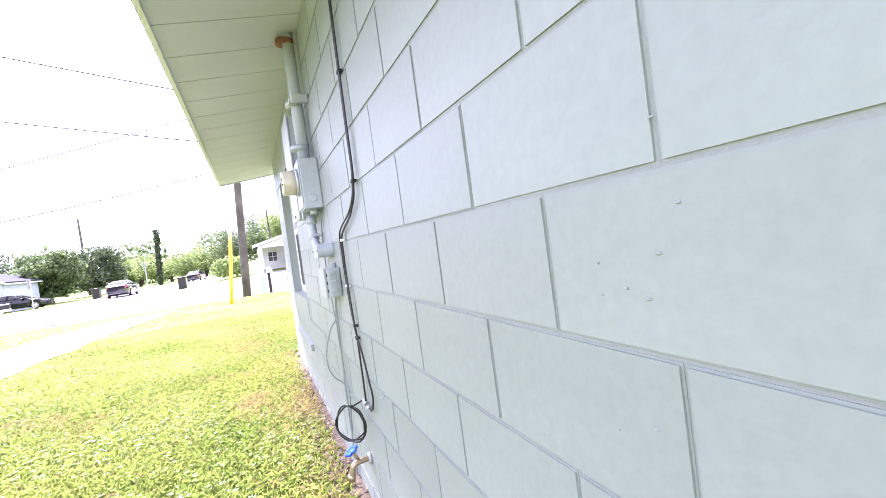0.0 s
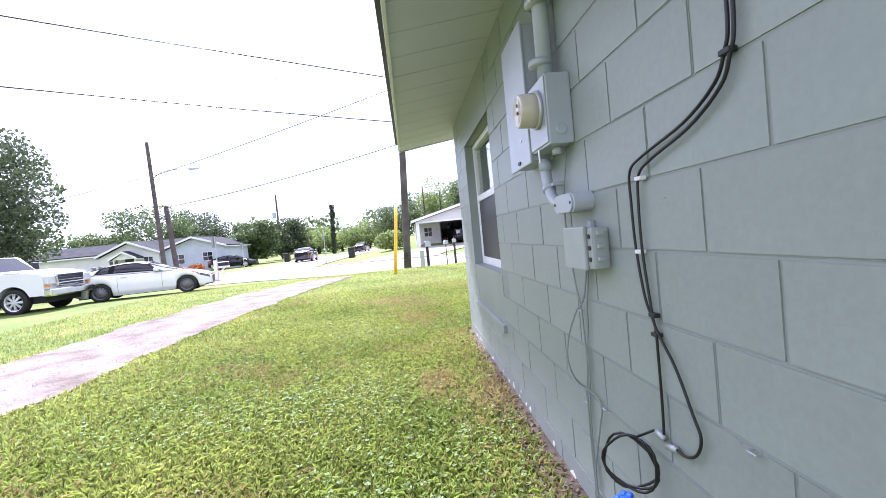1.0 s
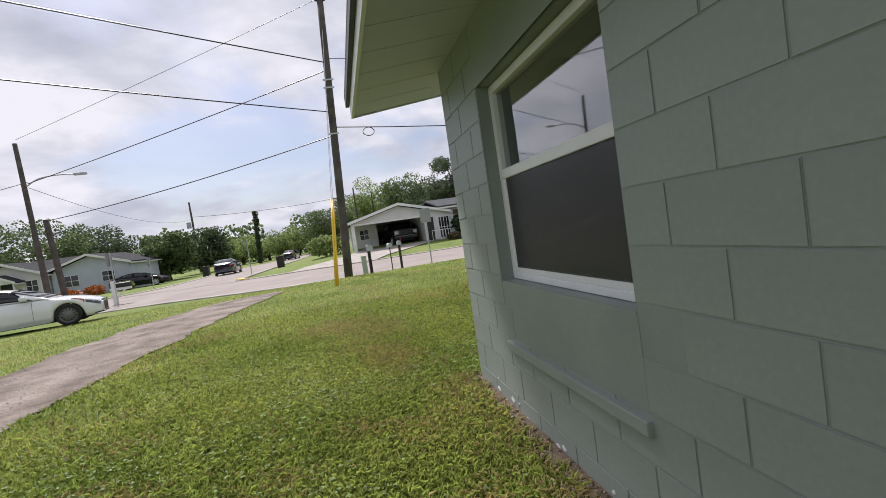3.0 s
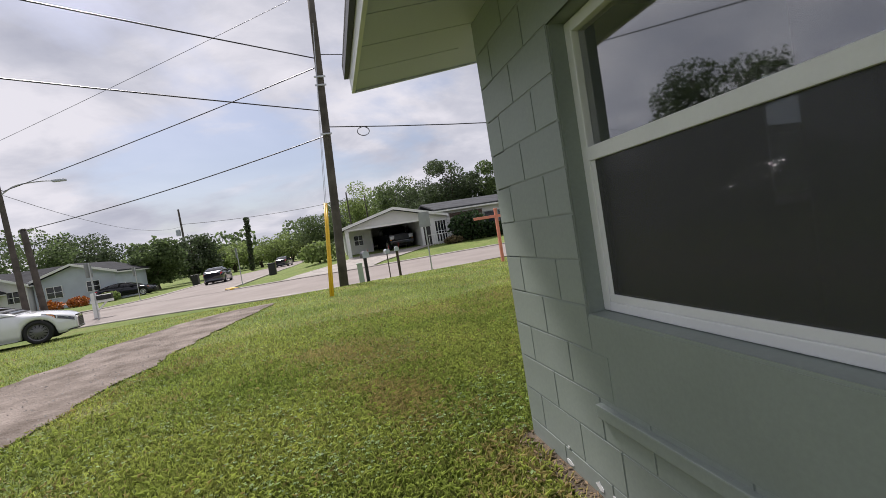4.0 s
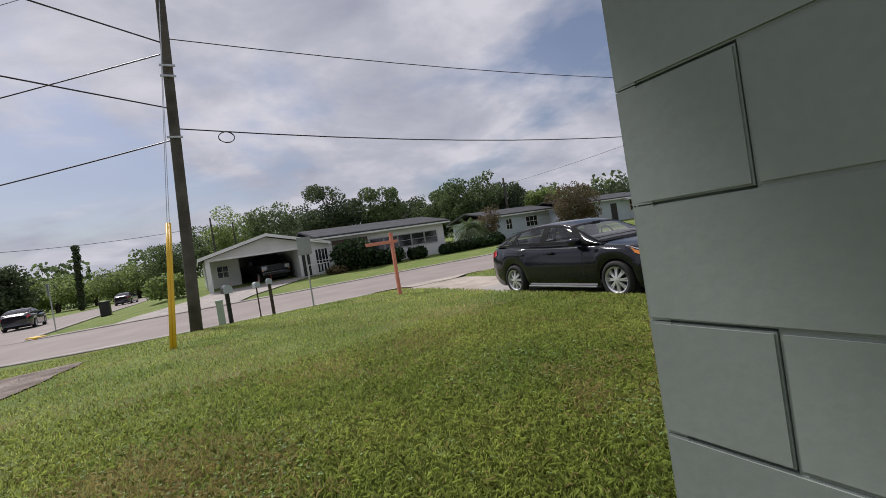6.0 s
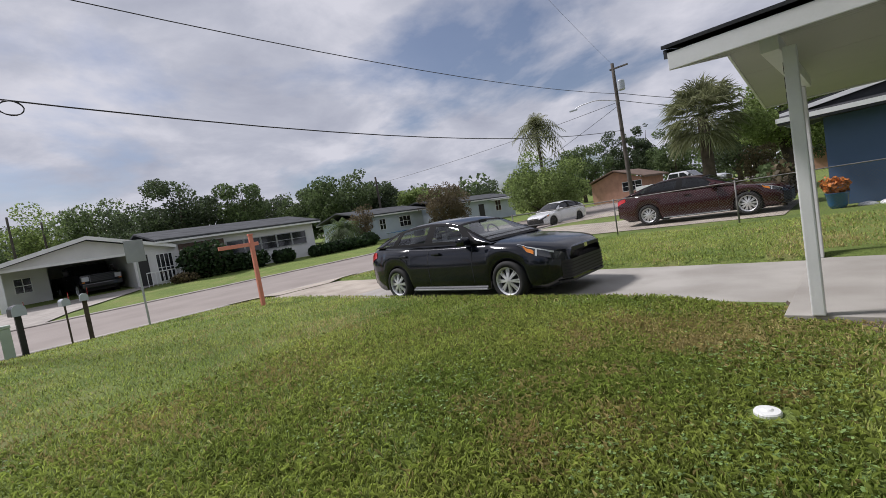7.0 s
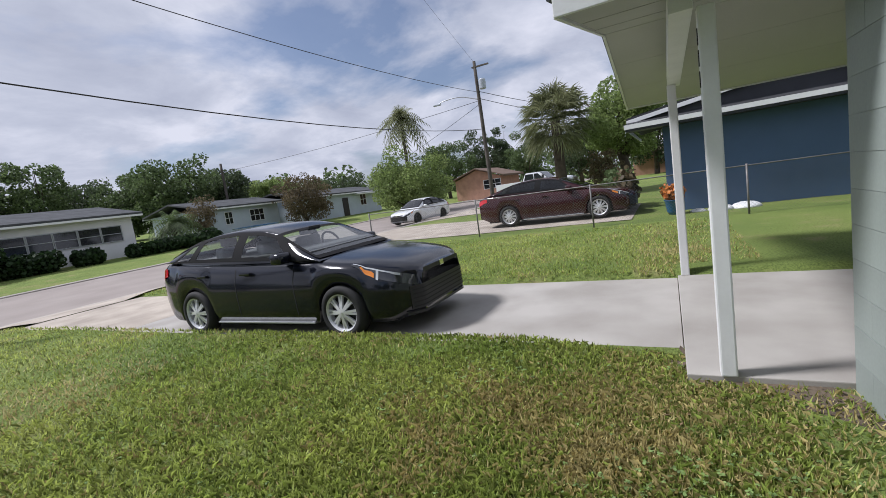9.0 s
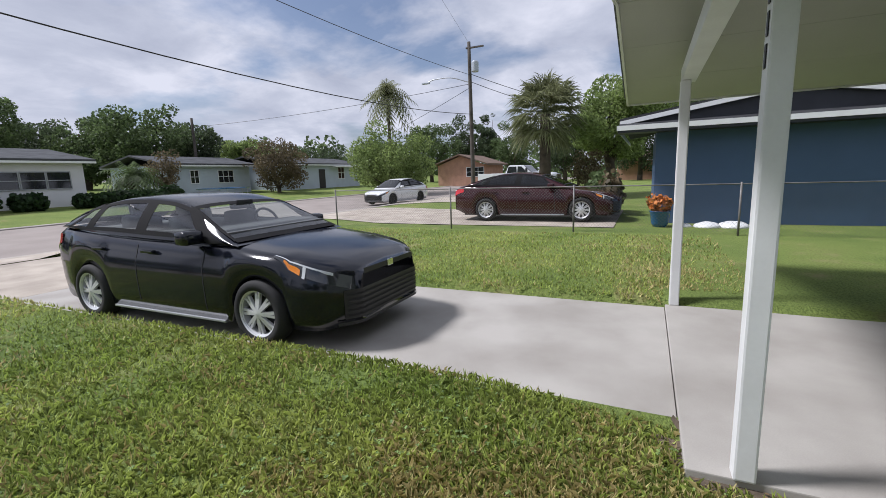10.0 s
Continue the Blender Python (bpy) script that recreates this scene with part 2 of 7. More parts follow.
M_DRY = leaf_mat("dry_blades", (0.50, 0.43, 0.19), (0.36, 0.30, 0.12), 0.35, 0.35)
M_LITTER = leaf_mat("fallen_leaves", (0.24, 0.165, 0.09), (0.14, 0.095, 0.055), 0.5, 0.2)
M_CLOVER = leaf_mat("clover_leaves", (0.23, 0.33, 0.11), (0.17, 0.26, 0.08), 0.55, 0.35)


def ramp_node(t, src, stops):
    r = t.nodes.new("ShaderNodeValToRGB")
    while len(r.color_ramp.elements) < len(stops):
        r.color_ramp.elements.new(0.5)
    for e, (p, c) in zip(r.color_ramp.elements, stops):
        e.position, e.color = p, (*c, 1)
    t.links.new(src, r.inputs[0])
    return r


def ground_mat():
    m = bpy.data.materials.new("lawn_ground")
    m.use_nodes = True
    t = m.node_tree
    b = t.nodes["Principled BSDF"]
    b.inputs["Roughness"].default_value = 0.9
    b.inputs["Specular IOR Level"].default_value = 0.15
    tc = t.nodes.new("ShaderNodeTexCoord")

    def nz(scale, detail=5, rough=0.6):
        n = t.nodes.new("ShaderNodeTexNoise")
        n.inputs["Scale"].default_value, n.inputs["Detail"].default_value, n.inputs["Roughness"].default_value = scale, detail, rough
        t.links.new(tc.outputs["Object"], n.inputs["Vector"])
        return n
    lush = ramp_node(t, nz(0.55, 6).outputs["Fac"], [(0.3, (0.135, 0.195, 0.052)), (0.52, (0.19, 0.25, 0.066)), (0.72, (0.235, 0.26, 0.085))])
    fine = ramp_node(t, nz(38, 4, 0.7).outputs["Fac"], [(0.28, (0.25, 0.27, 0.22)), (0.5, (0.9, 0.9, 0.9)), (0.75, (1.35, 1.3, 1.2))])
    mul = t.nodes.new("ShaderNodeMixRGB")
    mul.blend_type = "MULTIPLY"
    mul.inputs[0].default_value = 0.85
    t.links.new(lush.outputs[0], mul.inputs[1])
    t.links.new(fine.outputs[0], mul.inputs[2])
    dry = ramp_node(t, nz(1.1, 6, 0.7).outputs["Fac"], [(0.56, (0, 0, 0)), (0.70, (0.75, 0.75, 0.75))])
    mix = t.nodes.new("ShaderNodeMixRGB")
    t.links.new(dry.outputs[0], mix.inputs[0])
    t.links.new(mul.outputs[0], mix.inputs[1])
    mix.inputs[2].default_value = (0.27, 0.235, 0.12, 1)
    t.links.new(mix.outputs[0], b.inputs["Base Color"])
    bp = t.nodes.new("ShaderNodeBump")
    bp.inputs["Strength"].default_value, bp.inputs["Distance"].default_value = 0.9, 0.03
    t.links.new(nz(45, 4, 0.7).outputs["Fac"], bp.inputs["Height"])
    t.links.new(bp.outputs[0], b.inputs["Normal"])
    return m


M_GROUND = ground_mat()
M_DIRT = mat("gravelly_dirt", (0.30, 0.25, 0.212), 0.95, vary=0.45, scale=1.7, fine=28, bump=1.0, dist=0.035, tint=(0.115, 0.088, 0.066))
M_BARE = mat("bare_soil", (0.15, 0.115, 0.08), 0.95, vary=0.25, scale=4, fine=40, bump=0.8, dist=0.012)


def glass_mat():
    m = bpy.data.materials.new("window_glass")
    m.use_nodes = True
    b = m.node_tree.nodes["Principled BSDF"]
    b.inputs["Base Color"].default_value = (0.75, 0.8, 0.82, 1)
    b.inputs["Roughness"].default_value = 0.02
    b.inputs["Transmission Weight"].default_value = 1.0
    b.inputs["IOR"].default_value = 2.4
    return m


M_GLASS = glass_mat()


# ---- building tools ----
def link_mesh(name, verts, faces, material, smooth=False):
    me = bpy.data.meshes.new(name)
    me.from_pydata(verts, [], faces)
    me.materials.append(material)
    if smooth:
        me.polygons.foreach_set("use_smooth", [True] * len(me.polygons))
    me.update()
    return new(name, me)


def finish(name, bm, material, smooth=False):
    me = bpy.data.meshes.new(name)
    bm.normal_update()
    bm.to_mesh(me)
    bm.free()
    me.materials.append(material)
    if smooth:
        me.polygons.foreach_set("use_smooth", [True] * len(me.polygons))
    return me


def part(name, bm, material, parent=None, label="", smooth=False):
    ob = new(name, finish(name, bm, material, smooth))
    if parent:
        ob.parent = parent
    if label:
        tagged(ob, label)
    return ob


def thing(name, at=(0, 0, 0), turn=0, label="", category="", group="", kind=""):
    ob = new(name)
    ob.empty_display_size = 0.1
    ob.matrix_basis = pose(*at, 0, 0, turn)
    return tagged(ob, label, category, group, kind)


def add_box(bm, lo, hi, bevel=0.0, m=None):
    """A box between two corners, its edges rounded by bevel."""
    lo, hi = Vector(lo), Vector(hi)
    r = bmesh.ops.create_cube(bm, size=1)
    vs = r["verts"]
    for v in vs:
        v.co = Vector(((lo[i] + hi[i]) / 2 + v.co[i] * (hi[i] - lo[i])) for i in range(3))
    if bevel:
        es = {e for v in vs for e in v.link_edges}
        r = bmesh.ops.bevel(bm, geom=list(es), offset=bevel, segments=2, affect="EDGES", profile=0.6)
        vs = list({v for f in r["faces"] for v in f.verts} | {v for v in vs if v.is_valid})
    if m is not None:
        bmesh.ops.transform(bm, matrix=m, verts=vs)
    return vs


def box(lo, hi, bevel=0.0):
    bm = bmesh.new()
    add_box(bm, lo, hi, bevel)
    return bm


def add_tube(bm, pts, r, seg=8, cap=True):
    """A round tube along points; r is one radius or one for each point."""
    pts = [Vector(p) for p in pts]
    rs = r if isinstance(r, (list, tuple)) else [r] * len(pts)
    rings, side = [], None
    for i, p in enumerate(pts):
        d = (pts[min(i + 1, len(pts) - 1)] - pts[max(i - 1, 0)]).normalized()
        if side is None or abs(side.dot(d)) > 0.98:
            side = d.orthogonal().normalized()
        side = (side - d * side.dot(d)).normalized()
        up = d.cross(side)
        rings.append([bm.verts.new(p + (side * math.cos(2 * math.pi * k / seg) + up * math.sin(2 * math.pi * k / seg)) * rs[i]) for k in range(seg)])
    for a, b in zip(rings, rings[1:]):
        for k in range(seg):
            bm.faces.new((a[k], a[(k + 1) % seg], b[(k + 1) % seg], b[k]))
    if cap:
        bm.faces.new(rings[0][::-1])
        bm.faces.new(rings[-1])
    return bm


def tube(pts, r, seg=8):
    return add_tube(bmesh.new(), pts, r, seg)


def bend(pts, n=6):
    """A smooth line through points (Catmull-Rom)."""
    p = [Vector(q) for q in pts]
    p = [2 * p[0] - p[1]] + p + [2 * p[-1] - p[-2]]
    out = []
    for i in range(1, len(p) - 2):
        for k in range(n):
            t = k / n
            out.append(0.5 * (2 * p[i] + (p[i + 1] - p[i - 1]) * t + (2 * p[i - 1] - 5 * p[i] + 4 * p[i + 1] - p[i + 2]) * t * t + (3 * p[i] - p[i - 1] - 3 * p[i + 1] + p[i + 2]) * t ** 3))
    return out + [p[-2]]


def add_lathe(bm, prof, seg=20, m=None):
    """A turned shape about z from (radius, height) pairs."""
    rings = []
    for r, z in prof:
        rings.append([bm.verts.new((r * math.cos(2 * math.pi * k / seg), r * math.sin(2 * math.pi * k / seg), z)) for k in range(seg)])
    for a, b in zip(rings, rings[1:]):
        for k in range(seg):
            bm.faces.new((a[k], a[(k + 1) % seg], b[(k + 1) % seg], b[k]))
    bm.faces.new(rings[0][::-1])
    bm.faces.new(rings[-1])
    if m is not None:
        bmesh.ops.transform(bm, matrix=m, verts=[v for g in rings for v in g])
    return bm


def add_slab(bm, pts, thick):
    """A flat plate: the outline as given (3D), and its copy moved by thick."""
    a = [bm.verts.new(p) for p in pts]
    b = [bm.verts.new(Vector(p) + Vector(thick)) for p in pts]
    n = len(pts)
    bm.faces.new(a)
    bm.faces.new(b[::-1])
    for i in range(n):
        bm.faces.new((a[i], b[i], b[(i + 1) % n], a[(i + 1) % n]))
    bmesh.ops.recalc_face_normals(bm, faces=bm.faces)
    return bm


# ---- terrain ----
KY = [-80, 6, 11, 13.4, 15.0, 15.8, 23.7, 32, 45, 70, 250]
KZ = [0.0, 0.0, 0.01, -0.05, -0.19, -0.27, -0.12, 0.35, 0.95, 1.45, 3.2]


def smooth_step(a, b, v):
    t = min(max((v - a) / (b - a), 0), 1)
    return t * t * (3 - 2 * t)


def land(x, y):
    """Height of the open ground."""
    z = float(np.interp(y, KY, KZ))
    if y > 23.7:
        # level ground along the side street, a rise to the east of it
        f = smooth_step(-6.8, -1.0, x)
        z = z * f + (-0.12 - 0.002 * (min(y, 120) - 23.7)) * (1 - f)
    if 4.6 < x < 9 and y < 15:
        z += (-0.17 - z) * smooth_step(5.28, 5.5, x) * (1 - smooth_step(7.72, 7.95, x)) * (1 - smooth_step(12.5, 14.5, y))
    if 2.5 < x < 5.36 and y < 2.6:
        z -= 0.12 * smooth_step(3.4, 4.75, x) * (1 - smooth_step(1.1, 2.4, y))
    if 0 < x < 5.3 and y < 10:
        z += 0.03 * math.sin(min(x / 5.3, 1) * math.pi)
    return z


def spaced(a, b, near0, near1, step, far):
    v, out = near0, [near0]
    while v < near1:
        v += step
        out.append(v)
    s = step
    while v < b:
        s = min(s * 1.35, far)
        v += s
        out.append(v)
    v, s = near0, step
    while v > a:
        s = min(s * 1.35, far)
        v -= s
        out.insert(0, v)
    return out


gx, gy = spaced(-400, 500, -12, 18, 0.22, 25), spaced(-150, 700, -9, 27, 0.22, 25)
nv = len(gx)
verts = [(x, y, land(x, y) + (0.012 * noise.noise((x * 1.3, y * 1.3, 0)) if abs(x) < 40 and y < 60 else 0)) for y in gy for x in gx]
faces = [(j * nv + i, j * nv + i + 1, (j + 1) * nv + i + 1, (j + 1) * nv + i) for j in range(len(gy) - 1) for i in range(nv - 1)]
tagged(link_mesh("ground", verts, faces, M_GROUND, True), "mown green lawn with clover and dry patches", "lawn", kind="structure")


def strip(name, left, right, lift, material, label, category, n=4, kind="structure", step=0.5):
    """A paved band between two lines of the plan, lying on the land."""
    def dense(line):
        p = [Vector((*q, 0)) for q in line]
        acc = [0]
        for a, b in zip(p, p[1:]):
            acc.append(acc[-1] + (b - a).length)
        return p, acc
    pl, al = dense(left)
    pr, ar = dense(right)
    m = max(2, int(max(al[-1], ar[-1]) / step))

    def at(p, acc, f):
        d = f * acc[-1]
        for i in range(len(p) - 1):
            if d <= acc[i + 1] + 1e-9:
                return p[i].lerp(p[i + 1], (d - acc[i]) / max(acc[i + 1] - acc[i], 1e-9))
        return p[-1]
    vs, fs = [], []
    for k in range(m + 1):
        a, b = at(pl, al, k / m), at(pr, ar, k / m)
        for j in range(n + 1):
            q = a.lerp(b, j / n)
            vs.append((q.x, q.y, land(q.x, q.y) + lift))
    for k in range(m):
        for j in range(n):
            i = k * (n + 1) + j
            fs.append((i, i + 1, i + n + 2, i + n + 1))
    ob = link_mesh(name, vs, fs, material, True)
    return tagged(ob, label, category, kind=kind)


def kerb(line, width, height, label="pale worn concrete kerb along the street"):
    pts = bend([(*p, 0) for p in line], 6)
    vs, fs = [], []
    for i, p in enumerate(pts):
        d = (pts[min(i + 1, len(pts) - 1)] - pts[max(i - 1, 0)]).normalized()
        s = Vector((-d.y, d.x, 0)) * width / 2
        z = land(p.x, p.y)
        for off, h in ((-1, -0.05), (-1, height - 0.02), (-0.8, height), (0.8, height), (1, height - 0.02), (1, -0.05)):
            vs.append((p.x + s.x * off, p.y + s.y * off, z + h))
    for i in range(len(pts) - 1):
        for k in range(5):
            a = i * 6 + k
            fs.append((a, a + 1, a + 7, a + 6))
    return tagged(link_mesh("kerb", vs, fs, M_KERB), label, "kerb", kind="structure")


NEAR_EDGE = [(-60, 22.5), (-30, 20.6), (-12, 18.6), (-8, 17.8), (-5, 16.7), (-2, 16.0), (1.0, 15.8), (3, 15.0), (5.4, 14.6), (14, 14.6), (30, 14.4), (120, 14.4)]
FAR_EDGE = [(-60, 32), (-30, 29.6), (-12, 27.8), (-8, 25.5), (-5, 24.4), (-2, 23.9), (1, 23.7), (3, 23.6), (5.4, 23.6), (14, 23.8), (30, 24.4), (120, 24.6)]
strip("road", NEAR_EDGE, FAR_EDGE, 0.03, M_ASPHALT, "pale pinkish-grey asphalt residential street", "road", 8)
kerb(NEAR_EDGE, 0.35, 0.05)
kerb([(-7.3, 25.2), (-5, 24.5), (-1, 23.9), (5.4, 23.7), (14, 23.9), (30, 24.5), (80, 24.6)], 0.4, 0.08)
B_LEFT = [(-17, 27.5), (-14.6, 29.5), (-13.7, 33), (-13.8, 40), (-14, 48), (-13.2, 58), (-11, 75), (-8, 110)]
B_RIGHT = [(-7.2, 24.6), (-7.5, 27), (-7.4, 32), (-7.2, 41), (-6.9, 50), (-6.3, 58), (-4.9, 75), (-2, 110)]
strip("road_side_street", B_LEFT, B_RIGHT, 0.04, M_ASPHALT, "asphalt side street running off between lawns", "road", 4)
kerb([(-19, 29.2), (-16, 29.2), (-14.5, 30.2), (-13.75, 33), (-13.85, 40), (-14.05, 48), (-13.25, 58)], 0.35, 0.09)
kerb([(-6.6, 24.9), (-7.3, 25.7), (-7.45, 27), (-7.35, 32), (-7.15, 41), (-6.85, 50), (-6.25, 58)], 0.3, 0.09)
# driveway of the house across the street
strip("driveway_across", [(-4.4, 24.3), (-3.6, 26.5), (-1.0, 29), (0.4, 32)], [(1.0, 24.0), (2.0, 26), (4.5, 29), (7.0, 32)], 0.05, M_KERB, "pale concrete driveway up to a carport", "driveway", 4)
# dirt track beside the lawn
TRACK_Y = [-9, -1, 1.5, 4.5, 7.8, 9.4, 10.6, 11.5]
TRACK_L = [-6.5, -6.6, -6.55, -6.4, -6.1, -5.6, -5.0, -4.0]
TRACK_R = [-4.5, -4.35, -4.3, -4.08, -3.65, -3.3, -3.0, -2.9]


def track_edges(y):
    """The ragged left and right edges of the track at y."""
    rag = lambda k: 0.16 * noise.noise((y * 0.9, k, 2.0)) + 0.10 * noise.noise((y * 2.7, k, 5.0)) + 0.05 * noise.noise((y * 7.0, k, 8.0))
    return float(np.interp(y, TRACK_Y, TRACK_L)) + rag(1.0) * 1.3, float(np.interp(y, TRACK_Y, TRACK_R)) + rag(4.0)


ys_ = [float(v_) for v_ in np.arange(-9, 11.51, 0.1)]
strip("dirt_track", [(track_edges(y)[0], y) for y in ys_], [(track_edges(y)[1], y) for y in ys_], 0.022, M_DIRT, "worn gravelly dirt track across the grass", "track", 8, step=0.12)

# ---- the green block house ----
COURSE, ZJ = 0.2032, 1.34
TOP = 2.56
WIN = (-2.18, -0.83, 0.885, 2.15)      # y0, y1, z0, z1 of the side window's opening


def wall_with_hole(name, length, hole, horizontal, label):
    """A wall body 0.19 m thick behind the block faces, with one opening. It runs along -y (side) or +x (front)."""
    a0, a1, z0, z1 = hole
    bm = bmesh.new()
    for lo, hi in (((0, -0.3), (length, z0)), ((0, z1), (length, TOP)), ((0, z0), (a0, z1)), ((a1, z0), (length, z1))):
        if horizontal:
            add_box(bm, (lo[0] + (0.012 if lo[0] == 0 else 0), -0.2, lo[1]), (hi[0], -0.004, hi[1]))
        else:
            add_box(bm, (0.004, -hi[0], lo[1]), (0.2, -lo[0] - (0.2 if lo[0] == 0 else 0), hi[1]))
    ob = new(name, finish(name, bm, M_MORTAR))
    return tagged(ob, label, "wall", kind="structure")


SIDE_LEN, FRONT_LEN = 9.6, 4.8
wall_side = wall_with_hole("wall_west", SIDE_LEN, (0.83, 2.18, WIN[2], WIN[3]), False, "painted grey-green concrete block wall")
FWIN = (1.95, 3.38, 1.158, 2.12)
wall_front = wall_with_hole("wall_north", FRONT_LEN, FWIN, True, "painted grey-green concrete block wall facing the street")

block_meshes = {}


def block_mesh(w, h, edge):
    key = (round(w, 4), round(h, 4), edge)
    if key not in block_meshes:
        bm = bmesh.new()
        add_box(bm, (-w / 2, -0.006, -h / 2), (w / 2, 0.034, h / 2))
        front = [e for e in bm.edges if all(v.co.y < 0 for v in e.verts)]
        bmesh.ops.bevel(bm, geom=front, offset=edge, segments=2, affect="EDGES")
        block_meshes[key] = finish("block", bm, M_BLOCK)
    return block_meshes[key]


def lay_blocks(parent, length, hole, horizontal, plain):
    a0, a1, hz0, hz1 = hole
    rnd = random.Random(4)
    for row in range(-7, 6):
        z0, z1 = ZJ + COURSE * row, ZJ + COURSE * (row + 1)
        z0, z1 = max(z0, 0.0) - (0.12 if z0 < 0 else 0), min(z1, TOP)
        run = [(0.2 if row % 2 == 0 else 0.4145) + 0.4145 * i for i in range(40)]
        if not horizontal:
            run = sorted([c - 0.09 for c in run if 0.9 < c < 3.05] + [c for c in run if c > 2.95 or c < 0.9])
        cuts = [0.0] + [c for c in run if 0.05 < c < length - 0.06] + [length]
        for c0, c1 in zip(cuts, cuts[1:]):
            for s0, s1 in ((c0, min(c1, a0)), (max(c0, a1), c1)) if hz0 - 0.02 < (z0 + z1) / 2 < hz1 else ((c0, c1),):
                if s1 - s0 < 0.04:
                    continue
                lo, hi = z0, z1
                if plain and a0 - 0.02 < (s0 + s1) / 2 < a1 + 0.02 and plain[0] < (z0 + z1) / 2 < plain[1]:
                    continue
                ob = new("block", block_mesh(s1 - s0 - (0.0002 if horizontal else 0.0042), hi - lo - (0.0022 if horizontal else 0.0046), 0.0009 if horizontal else 0.0032))
                mid = (s0 + s1) / 2
                push = rnd.uniform(-0.0007, 0.0007)
                ob.matrix_basis = pose(mid, -0.006 + push, (lo + hi) / 2, 0, 0, 180) if horizontal else pose(0.006 + push, -mid, (lo + hi) / 2, 0, 0, -90)
                ob.parent = parent


# smooth plaster under the side window, the ledge below it, lintel above it
bm = bmesh.new()
add_box(bm, (0.0015, WIN[0] - 0.004, 0.52), (0.012, WIN[1] + 0.004, WIN[2]))
p = part("plaster_panel", bm, M_BLOCK, wall_side)
bm = box((-0.028, -2.2, 0.44), (0.012, -0.83, 0.5), 0.006)
part("ledge", bm, M_BLOCK, wall_side)
bm = bmesh.new()
add_box(bm, (0.0, WIN[0], WIN[3]), (0.0115, WIN[1], TOP))
part("lintel", bm, M_BLOCK, wall_side)
bm = bmesh.new()
add_box(bm, (FWIN[0] - 0.08, -0.05, FWIN[2] - 0.078), (FWIN[1] + 0.08, 0.075, FWIN[2] - 0.002), 0.01)
part("window_sill", bm, M_WHITE, wall_front, "white painted sill")


def sash_window(name, w, h, label):
    """A single-hung window in its own frame; it lies in the xz plane, its outside towards -y."""
    t = thing(name, label=label, category="window", kind="structure")
    f, d = 0.05, 0.07
    for lo, hi in (((0, 0), (f, h)), ((w - f, 0), (w, h)), ((f, h - f), (w - f, h)), ((f, 0), (w - f, f * 0.8))):
        part("window_frame", box((lo[0], 0, lo[1]), (hi[0], d, hi[1]), 0.006), M_VINYL, t)
    mid = h * 0.52
    part("meeting_rail", box((f, -0.004, mid), (w - f, 0.05, mid + 0.06), 0.005), M_VINYL, t)
    part("sash_rail", box((f, 0.004, f * 0.8), (w - f, 0.04, f * 0.8 + 0.035), 0.004), M_VINYL, t)
    for sx in (f, w - f - 0.03):
        part("sash_stile", box((sx, 0.006, f * 0.8 + 0.035), (sx + 0.03, 0.04, mid), 0.004), M_VINYL, t)
    up = part("pane", box((f, 0.035, mid + 0.06), (w - f, 0.039, h - f)), M_GLASS, t)
    lo = part("pane", box((f + 0.03, 0.024, f * 0.8 + 0.035), (w - f - 0.03, 0.028, mid)), M_GLASS, t)
    sc = part("insect_screen", box((f + 0.03, 0.008, f * 0.8 + 0.035), (w - f - 0.03, 0.010, mid)), M_SCREEN, t, "dark insect screen over the lower sash")
    return t


def screen_mat():
    m = bpy.data.materials.new("insect_screen")
    m.use_nodes = True
    t = m.node_tree
    b = t.nodes["Principled BSDF"]
    b.inputs["Base Color"].default_value = (0.055, 0.057, 0.062, 1)
    b.inputs["Roughness"].default_value = 0.4
    b.inputs["Alpha"].default_value = 0.6
    return m


M_SCREEN = screen_mat()
w1 = sash_window("window_1", WIN[1] - WIN[0], WIN[3] - WIN[2] - 0.02, "white vinyl single-hung window set deep in the block wall")
w1.matrix_basis = pose(0.085, WIN[1], WIN[2] + 0.015, 0, 0, -90)
w2 = sash_window("window_2", FWIN[1] - FWIN[0], FWIN[3] - FWIN[2], "white vinyl single-hung window in the street wall")
wall_front.matrix_basis = pose(0, 0, 0, 0, 0, 1.6)
w2.matrix_basis = pose(0, 0, 0, 0, 0, 1.6) @ pose(FWIN[1], -0.11, FWIN[2], 0, 0, 180)
# reveals of the side window, painted with the wall
for lo, hi in (((0.012, WIN[1] - 0.004, WIN[2]), (0.19, WIN[1] + 0.0, WIN[3])), ((0.012, WIN[0], WIN[2]), (0.19, WIN[0] + 0.004, WIN[3])), ((0.004, WIN[0] + 0.004, WIN[2] - 0.001), (0.19, WIN[1] - 0.004, WIN[2] + 0.012))):
    part("reveal", box(lo, hi), M_BLOCK, wall_side)

# room behind the windows, floor and partition blackened as shade; back and far walls
bm = bmesh.new()
add_box(bm, (0.2, -9.6, TOP - 0.02), (4.6, -0.2, TOP + 0.02))
tagged(part("ceiling", bm, M_WHITE), "plain white room ceiling behind the window", "ceiling", kind="structure")
tagged(part("floor", box((0.2, -9.6, -0.05), (4.6, -0.2, 0.05)), M_DARK), "room floor coloured near black as shade", "floor", kind="structure")
tagged(part("wall_south", box((0, -9.8, -0.3), (4.8, -9.6, TOP)), M_MORTAR), "painted block wall at the back", "wall", kind="structure")
tagged(part("wall_east", box((4.6, -9.6, -0.3), (4.8, -0.2, TOP)), M_STUCCO), "painted block wall beside the carport", "wall", kind="structure")
